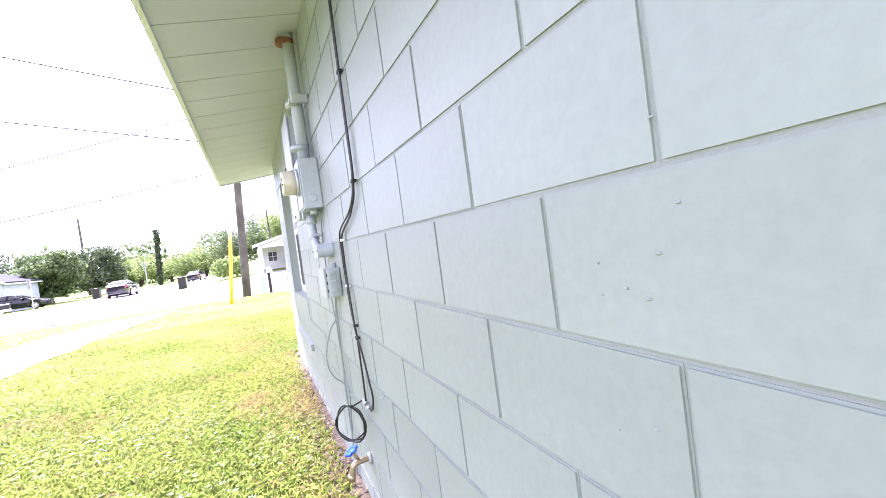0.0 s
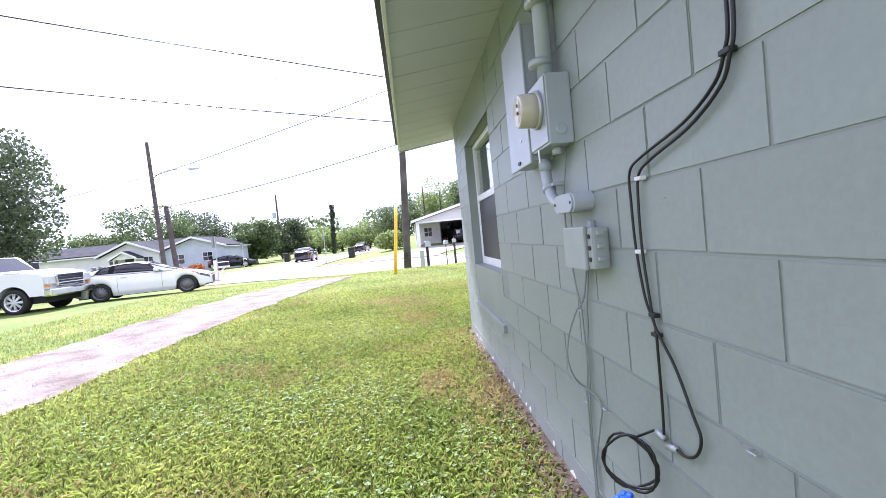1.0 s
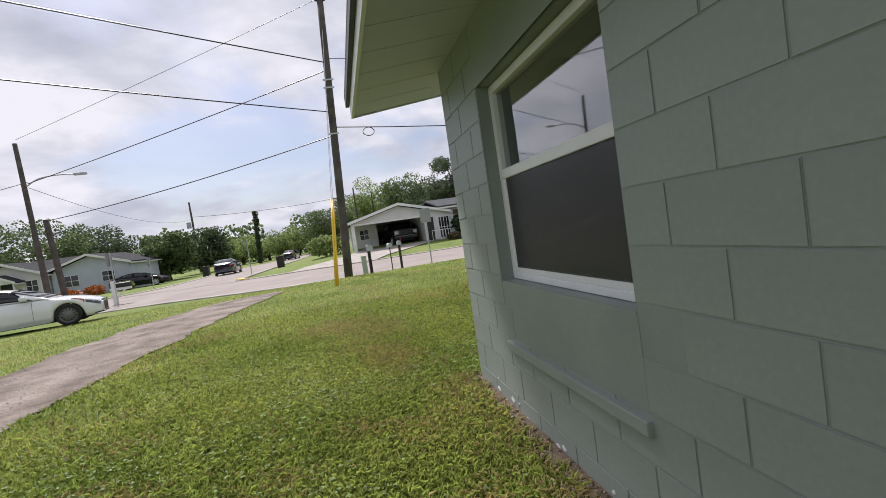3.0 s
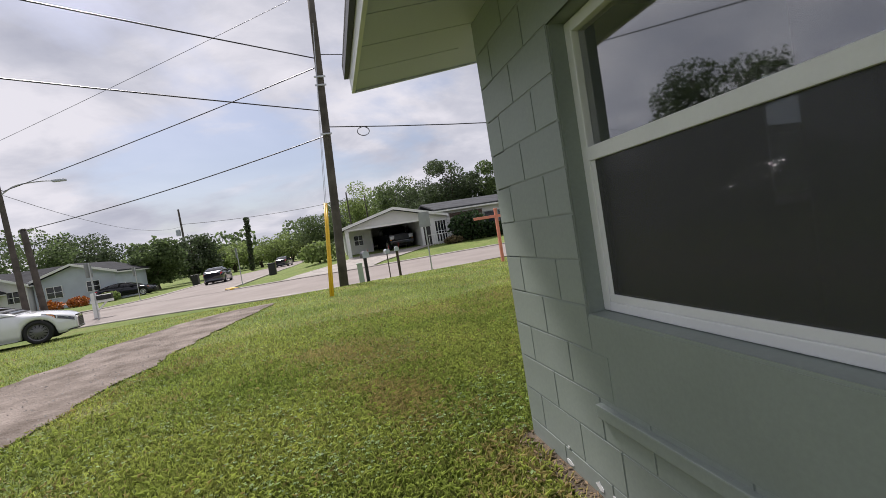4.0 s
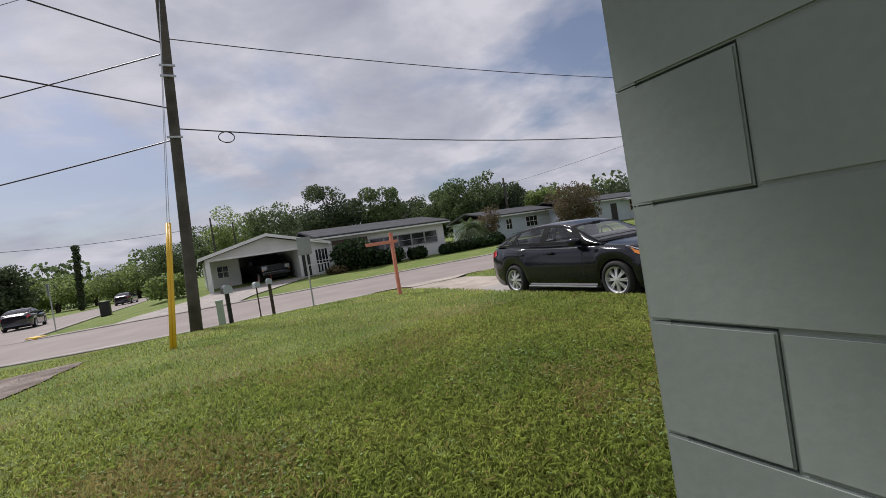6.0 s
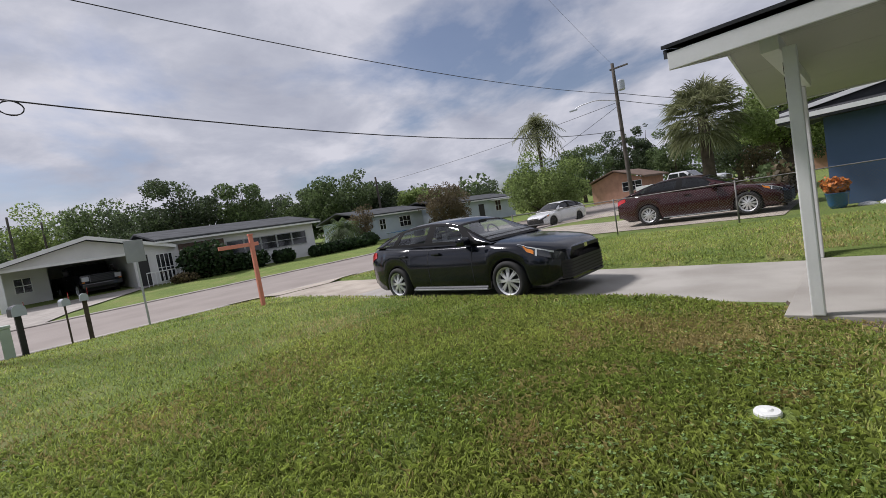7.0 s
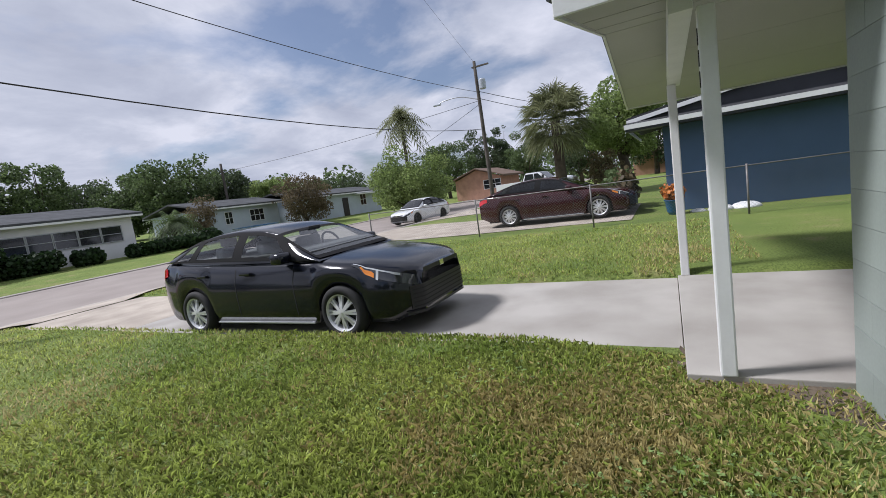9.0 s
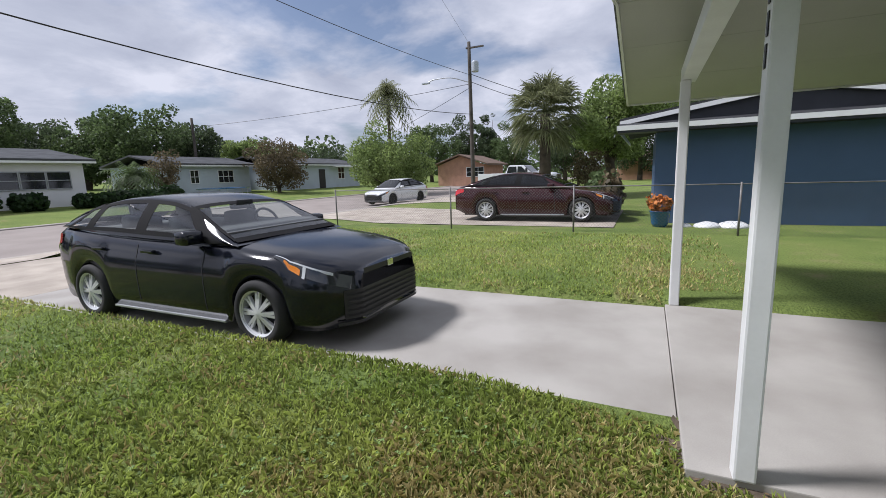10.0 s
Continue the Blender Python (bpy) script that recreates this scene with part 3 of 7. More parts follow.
tagged(part("wall_inner", box((2.2, -9.6, 0.05), (2.3, -0.2, TOP - 0.02)), M_DARK), "near-black partition added behind the glass as room shade", "wall", kind="structure")

# roof of the house: eave soffit, fascia, drip edge and shingles
SOF = thing("roof", label="low-pitched shingle roof with pale green soffit and dark drip edge", category="roof", kind="structure")
E_X, E_Z, F_Y = -0.68, 2.45, 0.71
bm = bmesh.new()
n_pan = 30
for i in range(n_pan):
    y0 = -10.0 + (F_Y - 0.02 + 10.0) * i / n_pan
    y1 = -10.0 + (F_Y - 0.02 + 10.0) * (i + 1) / n_pan
    add_slab(bm, [(E_X, y0 + 0.004, E_Z), (E_X, y1 - 0.004, E_Z), (0.02, y1 - 0.004, TOP), (0.02, y0 + 0.004, TOP)], (0, 0, 0.012))
part("soffit", bm, M_SOFFIT, SOF)
bm = bmesh.new()
add_slab(bm, [(E_X, -10, E_Z + 0.014), (E_X, F_Y - 0.02, E_Z + 0.014), (0.02, F_Y - 0.02, TOP + 0.013), (0.02, -10, TOP + 0.013)], (0, 0, 0.02))
part("soffit_board", bm, M_FASCIA, SOF)
bm = bmesh.new()
add_slab(bm, [(0.02, 0.0, TOP), (0.02, F_Y - 0.02, TOP), (4.24, F_Y - 0.02, TOP + 0.66), (4.24, 0.0, TOP + 0.66)], (0, 0, 0.02))
part("front_soffit", bm, M_SOFFIT, SOF)
bm = bmesh.new()
add_box(bm, (E_X - 0.025, -10, E_Z - 0.015), (E_X, F_Y, E_Z + 0.13), 0.004)
part("fascia", bm, M_WHITE, SOF, "white painted fascia board")
bm = bmesh.new()
add_box(bm, (E_X - 0.06, -10, E_Z + 0.1), (E_X - 0.026, F_Y + 0.03, E_Z + 0.17), 0.003)
part("drip_edge", bm, M_FASCIA, SOF, "dark metal drip edge")
bm = bmesh.new()
add_slab(bm, [(E_X, F_Y - 0.02, E_Z - 0.012), (4.24, F_Y - 0.02, E_Z + 0.78), (4.24, F_Y - 0.02, E_Z + 0.93), (E_X, F_Y - 0.02, E_Z + 0.13)], (0, 0.022, 0))
part("rake_board", bm, M_SOFFIT, SOF)
bm = bmesh.new()
add_slab(bm, [(E_X - 0.06, -10, E_Z + 0.172), (E_X - 0.06, F_Y + 0.03, E_Z + 0.172), (4.24, F_Y + 0.03, E_Z + 0.985), (4.24, -10, E_Z + 0.985)], (0, 0, 0.03))
part("shingles", bm, M_SHINGLE, SOF)
bm = bmesh.new()
add_slab(bm, [(0.0, -0.2, TOP), (4.8, -0.2, TOP), (4.8, -0.2, TOP + 0.75), (0.0, -0.2, TOP + 0.02)], (0, 0.19, 0))
part("gable_wall", bm, M_BLOCK, SOF)

# carport: gabled roof forward of the house, beam, two posts, slab
CP_Y, CP_L, CP_R, CP_EZ, CP_MID, CP_RZ = 1.57, 4.26, 9.54, 2.36, 6.9, 2.88
cp = thing("carport_roof", label="white-painted carport roof with low gable and dark drip edge", category="carport roof", kind="structure")
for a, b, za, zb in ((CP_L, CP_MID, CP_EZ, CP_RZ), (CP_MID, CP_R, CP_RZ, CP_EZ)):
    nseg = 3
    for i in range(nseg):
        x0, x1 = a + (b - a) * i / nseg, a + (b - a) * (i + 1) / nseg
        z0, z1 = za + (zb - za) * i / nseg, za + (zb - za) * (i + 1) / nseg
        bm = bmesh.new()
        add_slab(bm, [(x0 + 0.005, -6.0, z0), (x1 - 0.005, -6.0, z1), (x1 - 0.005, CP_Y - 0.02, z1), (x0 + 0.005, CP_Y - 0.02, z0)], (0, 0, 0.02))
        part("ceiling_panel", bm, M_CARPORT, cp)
    bm = bmesh.new()
    add_slab(bm, [(a, CP_Y - 0.02, za - 0.02), (b, CP_Y - 0.02, zb - 0.02), (b, CP_Y - 0.02, zb + 0.12), (a, CP_Y - 0.02, za + 0.12)], (0, 0.025, 0))
    part("rake_board", bm, M_WHITE, cp)
    bm = bmesh.new()
    add_slab(bm, [(a, CP_Y + 0.006, za + 0.09), (b, CP_Y + 0.006, zb + 0.09), (b, CP_Y + 0.006, zb + 0.17), (a, CP_Y + 0.006, za + 0.17)], (0, 0.03, 0))
    part("drip_edge", bm, M_FASCIA, cp, "dark metal drip edge")
    bm = bmesh.new()
    add_slab(bm, [(a - (0.04 if a == CP_L else 0), -6.0, za + 0.15), (b, -6.0, zb + 0.15), (b, CP_Y + 0.04, zb + 0.172), (a - (0.04 if a == CP_L else 0), CP_Y + 0.04, za + 0.172)], (0, 0, 0.03))
    part("shingles", bm, M_SHINGLE, cp)
for x, s in ((CP_L, -1), (CP_R, 1)):
    bm = bmesh.new()
    add_box(bm, (min(x, x + 0.025 * s), -6.0, CP_EZ - 0.02), (max(x, x + 0.025 * s), CP_Y, CP_EZ + 0.13), 0.004)
    part("fascia", bm, M_WHITE, cp)
bm = box((4.85, 0.84, 2.35), (8.1, 0.98, 2.49), 0.006)
tagged(part("carport_beam", bm, M_WHITE), "white-painted timber beam across the carport posts", "beam", kind="structure")
PZ = -0.065
for i, (px, py) in enumerate(((4.88, 0.775), (7.93, 0.94))):
    po = thing("carport_post", (px, py, PZ), 0, "white-painted square timber carport post on the slab", "post", "carport posts")
    part("shaft", box((-0.05, -0.05, 0), (0.05, 0.05, 2.415), 0.012), M_WHITE, po)
    if i == 0:
        for k, zz in enumerate((1.93, 2.06, 2.19)):
            part("dark_mark", box((-0.03, 0.05, zz), (0.0, 0.056, zz + 0.10), 0.002), M_BLACK, po, "dark bar where a figure was fixed")
bm = box((4.85, -6.0, -0.32), (8.32, 1.03, PZ), 0.008)
tagged(part("carport_floor", bm, M_CONC), "clean pale concrete carport slab", "floor", kind="structure")
tagged(part("wall_carport_back", box((4.8, -6.2, -0.3), (9.4, -6.0, 2.4)), M_STUCCO), "plain wall closing the carport", "wall", kind="structure")
dw = thing("driveway", label="pale concrete driveway in jointed slabs", category="driveway", kind="structure")
ys = [1.031, 5.2, 9.4, 13.4]
for y0, y1 in zip(ys, ys[1:]):
    part("slab", box((5.36, y0 + 0.005, -0.26), (7.86, y1 - 0.005, -0.085), 0.006), M_CONC if y0 < 9 else M_APRON, dw)
strip("driveway_apron", [(5.3, 13.38), (5.0, 14.2), (4.4, 14.75)], [(7.9, 13.38), (8.6, 14.1), (9.6, 14.6)], 0.05, M_APRON, "stained old concrete driveway apron at the street", "driveway", 6)

# ---- ground beside the wall ----
strip("bare_soil", [(-0.20, -9), (-0.22, -5), (-0.15, -3), (-0.24, -2.2), (-0.10, -1.2), (-0.10, 0.05)], [(0.02, -9), (0.02, -5), (0.02, -3), (0.02, -1.5), (0.02, 0.05)], 0.014, M_BARE, "bare brown soil at the foot of the wall", "soil", 3, step=0.2)


strip("bare_soil_front", [(4.3, 0.22), (4.6, 0.55), (4.8, 1.0), (5.25, 1.22)], [(4.3, 0.12), (4.86, 0.14), (4.86, 0.7), (5.37, 1.06)], 0.008, M_BARE, "bare brown soil along the slab and front wall", "soil", 4, step=0.2)

# ---- street furniture ----
def utility_pole(at, top, lean, r0=0.15, r1=0.1, label="weathered timber utility pole", arm=None):
    t = thing("utility_pole", at, 0, label, "utility pole")
    n = 8
    part("shaft", tube([(lean[0] * i / n, lean[1] * i / n, -0.3 + (top + 0.3) * i / n) for i in range(n + 1)], [r0 + (r1 - r0) * i / n for i in range(n + 1)], 14), M_POLE, t, smooth=True)
    return t


POLE_TOP = (-0.30, 14.1, 10.6)
up = utility_pole((-0.87, 14.1, -0.08), 10.7, (0.56, 0.0), 0.165, 0.12)
for dx in (-0.14, 0.14):
    bm = bmesh.new()
    add_lathe(bm, [(0.05, 0), (0.075, 0.05), (0.05, 0.1), (0.08, 0.15), (0.03, 0.22)], 12, pose(0.55 + dx, 0, 10.62))
    part("insulator", bm, M_BLACK, up, smooth=True)
for z, yo in ((7.55, 0.0), (7.25, 0.0), (5.5, 0.0)):
    part("bracket", box((0.56 * z / 10.7 - 0.2, -0.2, z), (0.56 * z / 10.7 + 0.2, -0.15, z + 0.06), 0.01), M_METAL, up)

gw = thing("guy_wire", (-1.28, 10.15, -0.02), 0, "steel guy wires with bright yellow plastic guards", "guy wire")
for dx in (-0.028, 0.034):
    a, b = Vector((dx, 0, 0)), Vector((0.9, 3.9, 9.6))
    part("wire", tube([a, b], 0.008, 6), M_METAL, gw)
    part("guard", tube([a.lerp(b, f) for f in (0.005, 0.1, 0.2, 0.285)], 0.034, 10), M_YELLOW, gw, "bright yellow guard", smooth=True)


def mailbox(at, post_r, h, big, turn=0):
    t = thing("mailbox", at, turn, "black mailbox with a domed top on a dark post" if big else "small grey mailbox on a slim post", "mailbox", "mailboxes by the street")
    part("post", box((-post_r, -post_r, -0.2), (post_r, post_r, h), 0.008), M_BLACK if big else M_TRUNK, t)
    w, l, hh = (0.13, 0.27, 0.14) if big else (0.085, 0.22, 0.1)
    bm = bmesh.new()
    prof = [(-w, h), (w, h)] + [(w * math.cos(k * math.pi / 10), h + hh + w * math.sin(k * math.pi / 10)) for k in range(11)]
    add_slab(bm, [(x, -l, z) for x, z in prof], (0, 2 * l, 0))
    part("box", bm, M_BLACK if big else M_GREYBOX, t)
    bm = bmesh.new()
    prof2 = [(x * 1.04, h + (z - h) * 1.04) for x, z in prof]
    add_slab(bm, [(x, -l - 0.018, z) for x, z in prof2], (0, 0.018, 0))
    part("door", bm, M_GREYBOX, t)
    part("flag", box((w + 0.004, -0.1, h + 0.12), (w + 0.012, -0.06, h + 0.32), 0.002), M_REDLAMP, t)
    return t


mailbox((0.13, 15.45, -0.24), 0.06, 1.0, True, 8)
mailbox((1.02, 15.35, -0.23), 0.02, 1.02, False, 5)
mailbox((1.40, 15.1, -0.21), 0.05, 1.05, False, -4)
tc_ = thing("utility_pedestal", (-0.15, 14.9, -0.18), 0, "pale green utility pedestal cabinet beside the pole", "utility pedestal")
part("body", box((-0.1, -0.1, -0.05), (0.1, 0.1, 0.72), 0.02), M_PALEGREEN, tc_)
part("cap", box((-0.115, -0.115, 0.72), (0.115, 0.115, 0.8), 0.025), M_PALEGREEN, tc_)

ss = thing("road_sign", (2.54, 14.3, -0.12), 0, "bare grey back of a road sign on a thin post", "road sign")
part("post", box((-0.025, -0.012, -0.2), (0.025, 0.012, 2.25), 0.004), M_METAL, ss)
part("plate", box((-0.22, -0.018, 1.72), (0.22, -0.0125, 2.3), 0.003), M_SIGNBACK, ss)
rs = thing("yard_sign_post", (4.33, 11.27, -0.02), 0, "coral-painted wooden yard sign post with a side arm", "sign post")
part("post", box((-0.045, -0.045, -0.1), (0.045, 0.045, 1.78), 0.008), M_CORAL, rs)
part("arm", box((-0.78, -0.04, 1.52), (0.16, 0.04, 1.61), 0.008), M_CORAL, rs)
part("cap", box((-0.055, -0.055, 1.78), (0.055, 0.055, 1.82), 0.008), M_CORAL, rs)
dk = thing("cleanout_cap", (2.52, 0.85, 0.03), 0, "white plastic cleanout cap set in the grass", "drain cap")
bm = bmesh.new()
add_lathe(bm, [(0.066, -0.05), (0.066, 0.012), (0.06, 0.02), (0.03, 0.022), (0.02, 0.03), (0.0001, 0.03)], 24)
part("lid", bm, M_WHITE, dk, smooth=False)


def cable(name, pts, r, label, sag=0.0, category="cable"):
    a, b = Vector(pts[0]), Vector(pts[-1])
    if len(pts) == 2:
        pts = [a.lerp(b, i / 14) - Vector((0, 0, sag * 4 * (i / 14) * (1 - i / 14))) for i in range(15)]
    ob = part(name, tube(pts, r, 6), M_CABLE)
    return tagged(ob, label, category)


# ---- cars ----
def curve_at(keys, s):
    return float(np.interp(s, [k[0] for k in keys], [k[1] for k in keys]))


def smooth_keys(keys, n=60):
    xs = np.linspace(keys[0][0], keys[-1][0], n)
    ys = np.interp(xs, [k[0] for k in keys], [k[1] for k in keys])
    for _ in range(3):
        ys[1:-1] = (ys[:-2] + 2 * ys[1:-1] + ys[2:]) / 4
    return list(zip(xs, ys))


def wheel(parent, at, side, r, w, spokes, rim=None):
    """One wheel: tyre with rim and spokes as its pieces. The outside faces side * y."""
    o = thing("wheel", at)
    o.parent = parent
    turn = pose(0, 0, 0, -90 * side, 0, 0)
    bm = bmesh.new()
    add_lathe(bm, [(r * 0.70, -w / 2), (r * 0.9, -w / 2), (r * 0.985, -w * 0.36), (r, 0), (r * 0.985, w * 0.36), (r * 0.9, w / 2), (r * 0.70, w / 2), (r * 0.68, w * 0.3), (r * 0.67, -w * 0.3)], 36, turn)
    part("tyre", bm, M_TYRE, o, smooth=True)
    bm = bmesh.new()
    add_lathe(bm, [(r * 0.66, w * 0.05), (r * 0.66, w * 0.44), (r * 0.715, w * 0.5), (r * 0.70, w * 0.44), (r * 0.64, w * 0.38), (r * 0.62, w * 0.05)], 36, turn)
    for k in range(spokes):
        a = 2 * math.pi * k / spokes
        for off in (-0.1, 0.1):
            q = pose(0, 0, 0, 0, 0, math.degrees(a + off)) @ pose(r * 0.33, 0, w * 0.34, 0, 9, 0)
            add_box(bm, (-r * 0.33, -r * 0.040, -0.015), (r * 0.33, r * 0.040, 0.015), 0, turn @ q)
    add_lathe(bm, [(r * 0.16, w * 0.2), (r * 0.16, w * 0.4), (r * 0.1, w * 0.43), (0.001, w * 0.43)], 16, turn)
    part("rim", bm, rim or M_RIM, o)
    bm = bmesh.new()
    add_lathe(bm, [(r * 0.6, -w * 0.1), (r * 0.6, w * 0.1), (0.001, w * 0.1)], 24, turn)
    part("brake_disc", bm, M_DARK, o)
    return o


def sedan(name, at, turn, spec, paint, glass, label, category="car", spokes=8, rim=None):
    """A saloon car. Local x runs from the nose (0) to the tail (L); y across; z up from the road."""
    L, W = spec["L"], spec["W"]
    t = thing(name, at, turn, label, category)
    hood = smooth_keys(spec["deck"])          # height of shoulder, bonnet and boot
    plan = smooth_keys(spec["plan"])          # half width
    roof = smooth_keys(spec["roof"])          # roofline, from cowl to boot
    sill = spec.get("sill", 0.2)
    wx, R = spec["wheels"], spec["R"]
    arch = R * 1.13
    n = 92
    def section(s):
        """Half of the body's cross-section at s, from the underside up to the middle."""
        w, zt = curve_at(plan, s), curve_at(hood, s)
        zb = sill + 0.03 * (1 - smooth_step(0, 0.35, s)) + 0.12 * smooth_step(L - 0.45, L, s)
        for c in wx:
            if abs(s - c) < arch:
                zb = max(zb, R + math.sqrt(arch ** 2 - (s - c) ** 2) - 0.02)
        zb = min(zb, zt - 0.12)
        return [(w * 0.80, zb), (w * 0.975, zb), (w * 1.0, zb + (zt - zb) * 0.22), (w * 1.008, zb + (zt - zb) * 0.5), (w * 1.0, zb + (zt - zb) * 0.70), (w * 0.965, zb + (zt - zb) * 0.80), (w * 0.93, zb + (zt - zb) * 0.94), (w * 0.86, zt), (w * 0.6, zt + 0.022), (0.0, zt + 0.035)]

    def skin(nm, s0, s1, f0, f1, side, material, lift=0.004, ns=10, nf=4, label=""):
        """A thin piece lying on the body between s0 and s1; f0 and f1 give its lower and upper lines at both ends."""
        g = []
        for i in range(ns + 1):
            s = s0 + (s1 - s0) * i / ns
            pr = section(s)
            for j in range(nf + 1):
                lo_, hi_ = f0[0] + (f0[1] - f0[0]) * i / ns, f1[0] + (f1[1] - f1[0]) * i / ns
                f = lo_ + (hi_ - lo_) * j / nf
                q = min(int(f), len(pr) - 2)
                y = pr[q][0] + (pr[q + 1][0] - pr[q][0]) * (f - q)
                z = pr[q][1] + (pr[q + 1][1] - pr[q][1]) * (f - q)
                g.append((-s + (lift if s < 0.5 else (-lift if s > L - 0.5 else 0)), (y + lift) * side, z + (lift if f > 5.5 else 0)))
        c = nf + 1
        ob = link_mesh(nm, g, [(i * c + j, i * c + j + 1, (i + 1) * c + j + 1, (i + 1) * c + j) for i in range(ns) for j in range(nf)], material, True)
        ob.parent = t
        return tagged(ob, label)

    rows = []
    for i in range(n + 1):
        s = L * (i / n if i > 6 else (i / n) ** 1.0)
        prof = section(s)
        rows.append([(s, y, z) for y, z in prof] + [(s, -y, z) for y, z in prof[-2::-1]])
    k = len(rows[0])
    vs = [v for r in rows for v in r]
    fs = [(i * k + j, i * k + j + 1, (i + 1) * k + j + 1, (i + 1) * k + j) for i in range(n) for j in range(k - 1)]
    fs += [tuple(range(k)), tuple(range(n * k, n * k + k))[::-1]]
    body = link_mesh("body", [(-x, y, z) for x, y, z in vs], [f[::-1] for f in fs], paint, True)
    body.parent = t
    c0, c1 = spec["roof"][0][0], spec["roof"][-1][0]

    def shell(s, u):
        """Cabin surface: u 0 at the shoulder, 1 at the roof's middle."""
        w = curve_at(plan, s)
        zt, zr = curve_at(hood, s) + 0.01, max(curve_at(roof, s), curve_at(hood, s) + 0.012)
        h = zr - zt
        wb, wtp = w * 0.90, max(w * 0.90 - 0.42 * h - 0.03, w * 0.45)
        if u < 0.6:
            f = u / 0.6
            return Vector((s, wb + (wtp - wb) * f + 0.03 * math.sin(f * math.pi), zt + h * 0.90 * f))
        f = (u - 0.6) / 0.4
        return Vector((s, wtp * math.cos(f * math.pi / 2) ** 0.8 if f < 1 else 0.0, zt + h * (0.90 + 0.10 * math.sin(f * math.pi / 2))))
    us = [0.02 * q for q in range(33)] + [0.66 + 0.04 * q for q in range(9)] + [1.0]
    r0, r1 = spec["screen"], spec["rear"]
    bp = spec["pillar"]
    side_glass = [("front_window", spec["win"][0], bp - 0.04, spec["slant"][0], -0.05), ("rear_window", bp + 0.05, spec["win"][1], -0.05, spec["slant"][1])]
    if "quarter" in spec:
        side_glass.append(("quarter_window", spec["win"][1] + 0.05, spec["quarter"], spec["slant"][1], spec["slant"][1] - 0.22))

    def glazed(sc, uc):
        for _, s0, s1, d0, d1 in side_glass:
            if 0.10 < uc < 0.55:
                f = (uc - 0.07) / 0.50
                if s0 + d0 * f + 0.02 < sc < s1 + d1 * f - 0.02:
                    return True
        return uc > 0.64 and (r0[0] + 0.02 < sc < r0[1] - 0.02 or r1[0] + 0.02 < sc < r1[1] - 0.02)
    m = 120
    vs, fs = [], []
    for i in range(m + 1):
        s = c0 + (c1 - c0) * i / m
        line = [shell(s, u) for u in us]
        vs += [(-p.x, p.y, p.z) for p in line] + [(-p.x, -p.y, p.z) for p in line[-2::-1]]
    k = 2 * len(us) - 1
    mids = us + us[-2::-1]
    for i in range(m):
        for j in range(k - 1):
            if not glazed(c0 + (c1 - c0) * (i + 0.5) / m, (mids[j] + mids[j + 1]) / 2):
                fs.append((i * k + j + 1, i * k + j, (i + 1) * k + j, (i + 1) * k + j + 1))
    cabin = link_mesh("cabin", vs, fs, paint, True)
    cabin.parent = t
    zf = spec["belt"]
    part("cabin_floor", box((-c1 + 0.30, -W * 0.40, zf + 0.085), (-c0 - 0.22, W * 0.40, zf + 0.10)), M_CABIN, t)
    part("dashboard", box((-r0[0] - 0.62, -W * 0.38, zf + 0.02), (-r0[0] - 0.20, W * 0.38, zf + 0.13), 0.04), M_CABIN, t)
    for sx in (bp - 0.25, bp + 0.62):
        for sy in (-0.36, 0.36):
            bm = box((-sx - 0.09, sy - 0.22, zf), (-sx + 0.05, sy + 0.22, zf + 0.24), 0.05)
            add_box(bm, (-sx - 0.08, sy - 0.12, zf + 0.25), (-sx + 0.02, sy + 0.12, zf + 0.37), 0.035)
            part("seat_back", bm, M_SEAT, t, smooth=True)
    bm = bmesh.new()
    ring = [(0.0, 0.17 * math.cos(a * math.pi / 12), 0.17 * math.sin(a * math.pi / 12)) for a in range(25)]
    add_tube(bm, ring, 0.016, 8)
    bmesh.ops.transform(bm, matrix=pose(-r0[0] - 0.72, 0.36, zf + 0.10, 0, -25, 0), verts=bm.verts)
    part("steering_wheel", bm, M_BLACK, t, smooth=True)
    part("mirror_inside", box((-r0[1] + 0.02, -0.11, zf + 0.33), (-r0[1] + 0.05, 0.11, zf + 0.39), 0.012), M_BLACK, t)

    def patch(nm, s0, s1, u0, u1, side, material, slant0=0.0, slant1=0.0, lift=0.006, ns=14, nu=8):
        grid = []
        for i in range(ns + 1):
            for j in range(nu + 1):
                u = u0 + (u1 - u0) * j / nu
                a, b = s0 + slant0 * (j / nu), s1 + slant1 * (j / nu)
                s = a + (b - a) * i / ns
                p = shell(s, abs(u) if u <= 1 else 2 - u)
                du = shell(s, min(u + 0.01, 1) if u <= 1 else 0.99) - shell(s, max(u - 0.01, 0) if u <= 1 else 0.98)
                ds = shell(s + 0.02, min(u, 2 - u)) - shell(s - 0.02, min(u, 2 - u))
                nrm = ds.cross(du).normalized() if (ds.cross(du)).length > 1e-9 else Vector((0, 0, 1))
                if nrm.z < 0 and abs(nrm.y) < 0.5:
                    nrm = -nrm
                if nrm.y < -0.1:
                    nrm = -nrm
                p = p + nrm * lift
                y = p.y if u <= 1 else -p.y
                grid.append((-p.x, y * side, p.z))
        q = nu + 1
        f = [(i * q + j, i * q + j + 1, (i + 1) * q + j + 1, (i + 1) * q + j) for i in range(ns) for j in range(nu)]
        ob = link_mesh(nm, grid, f, material, True)
        ob.parent = t
        return ob
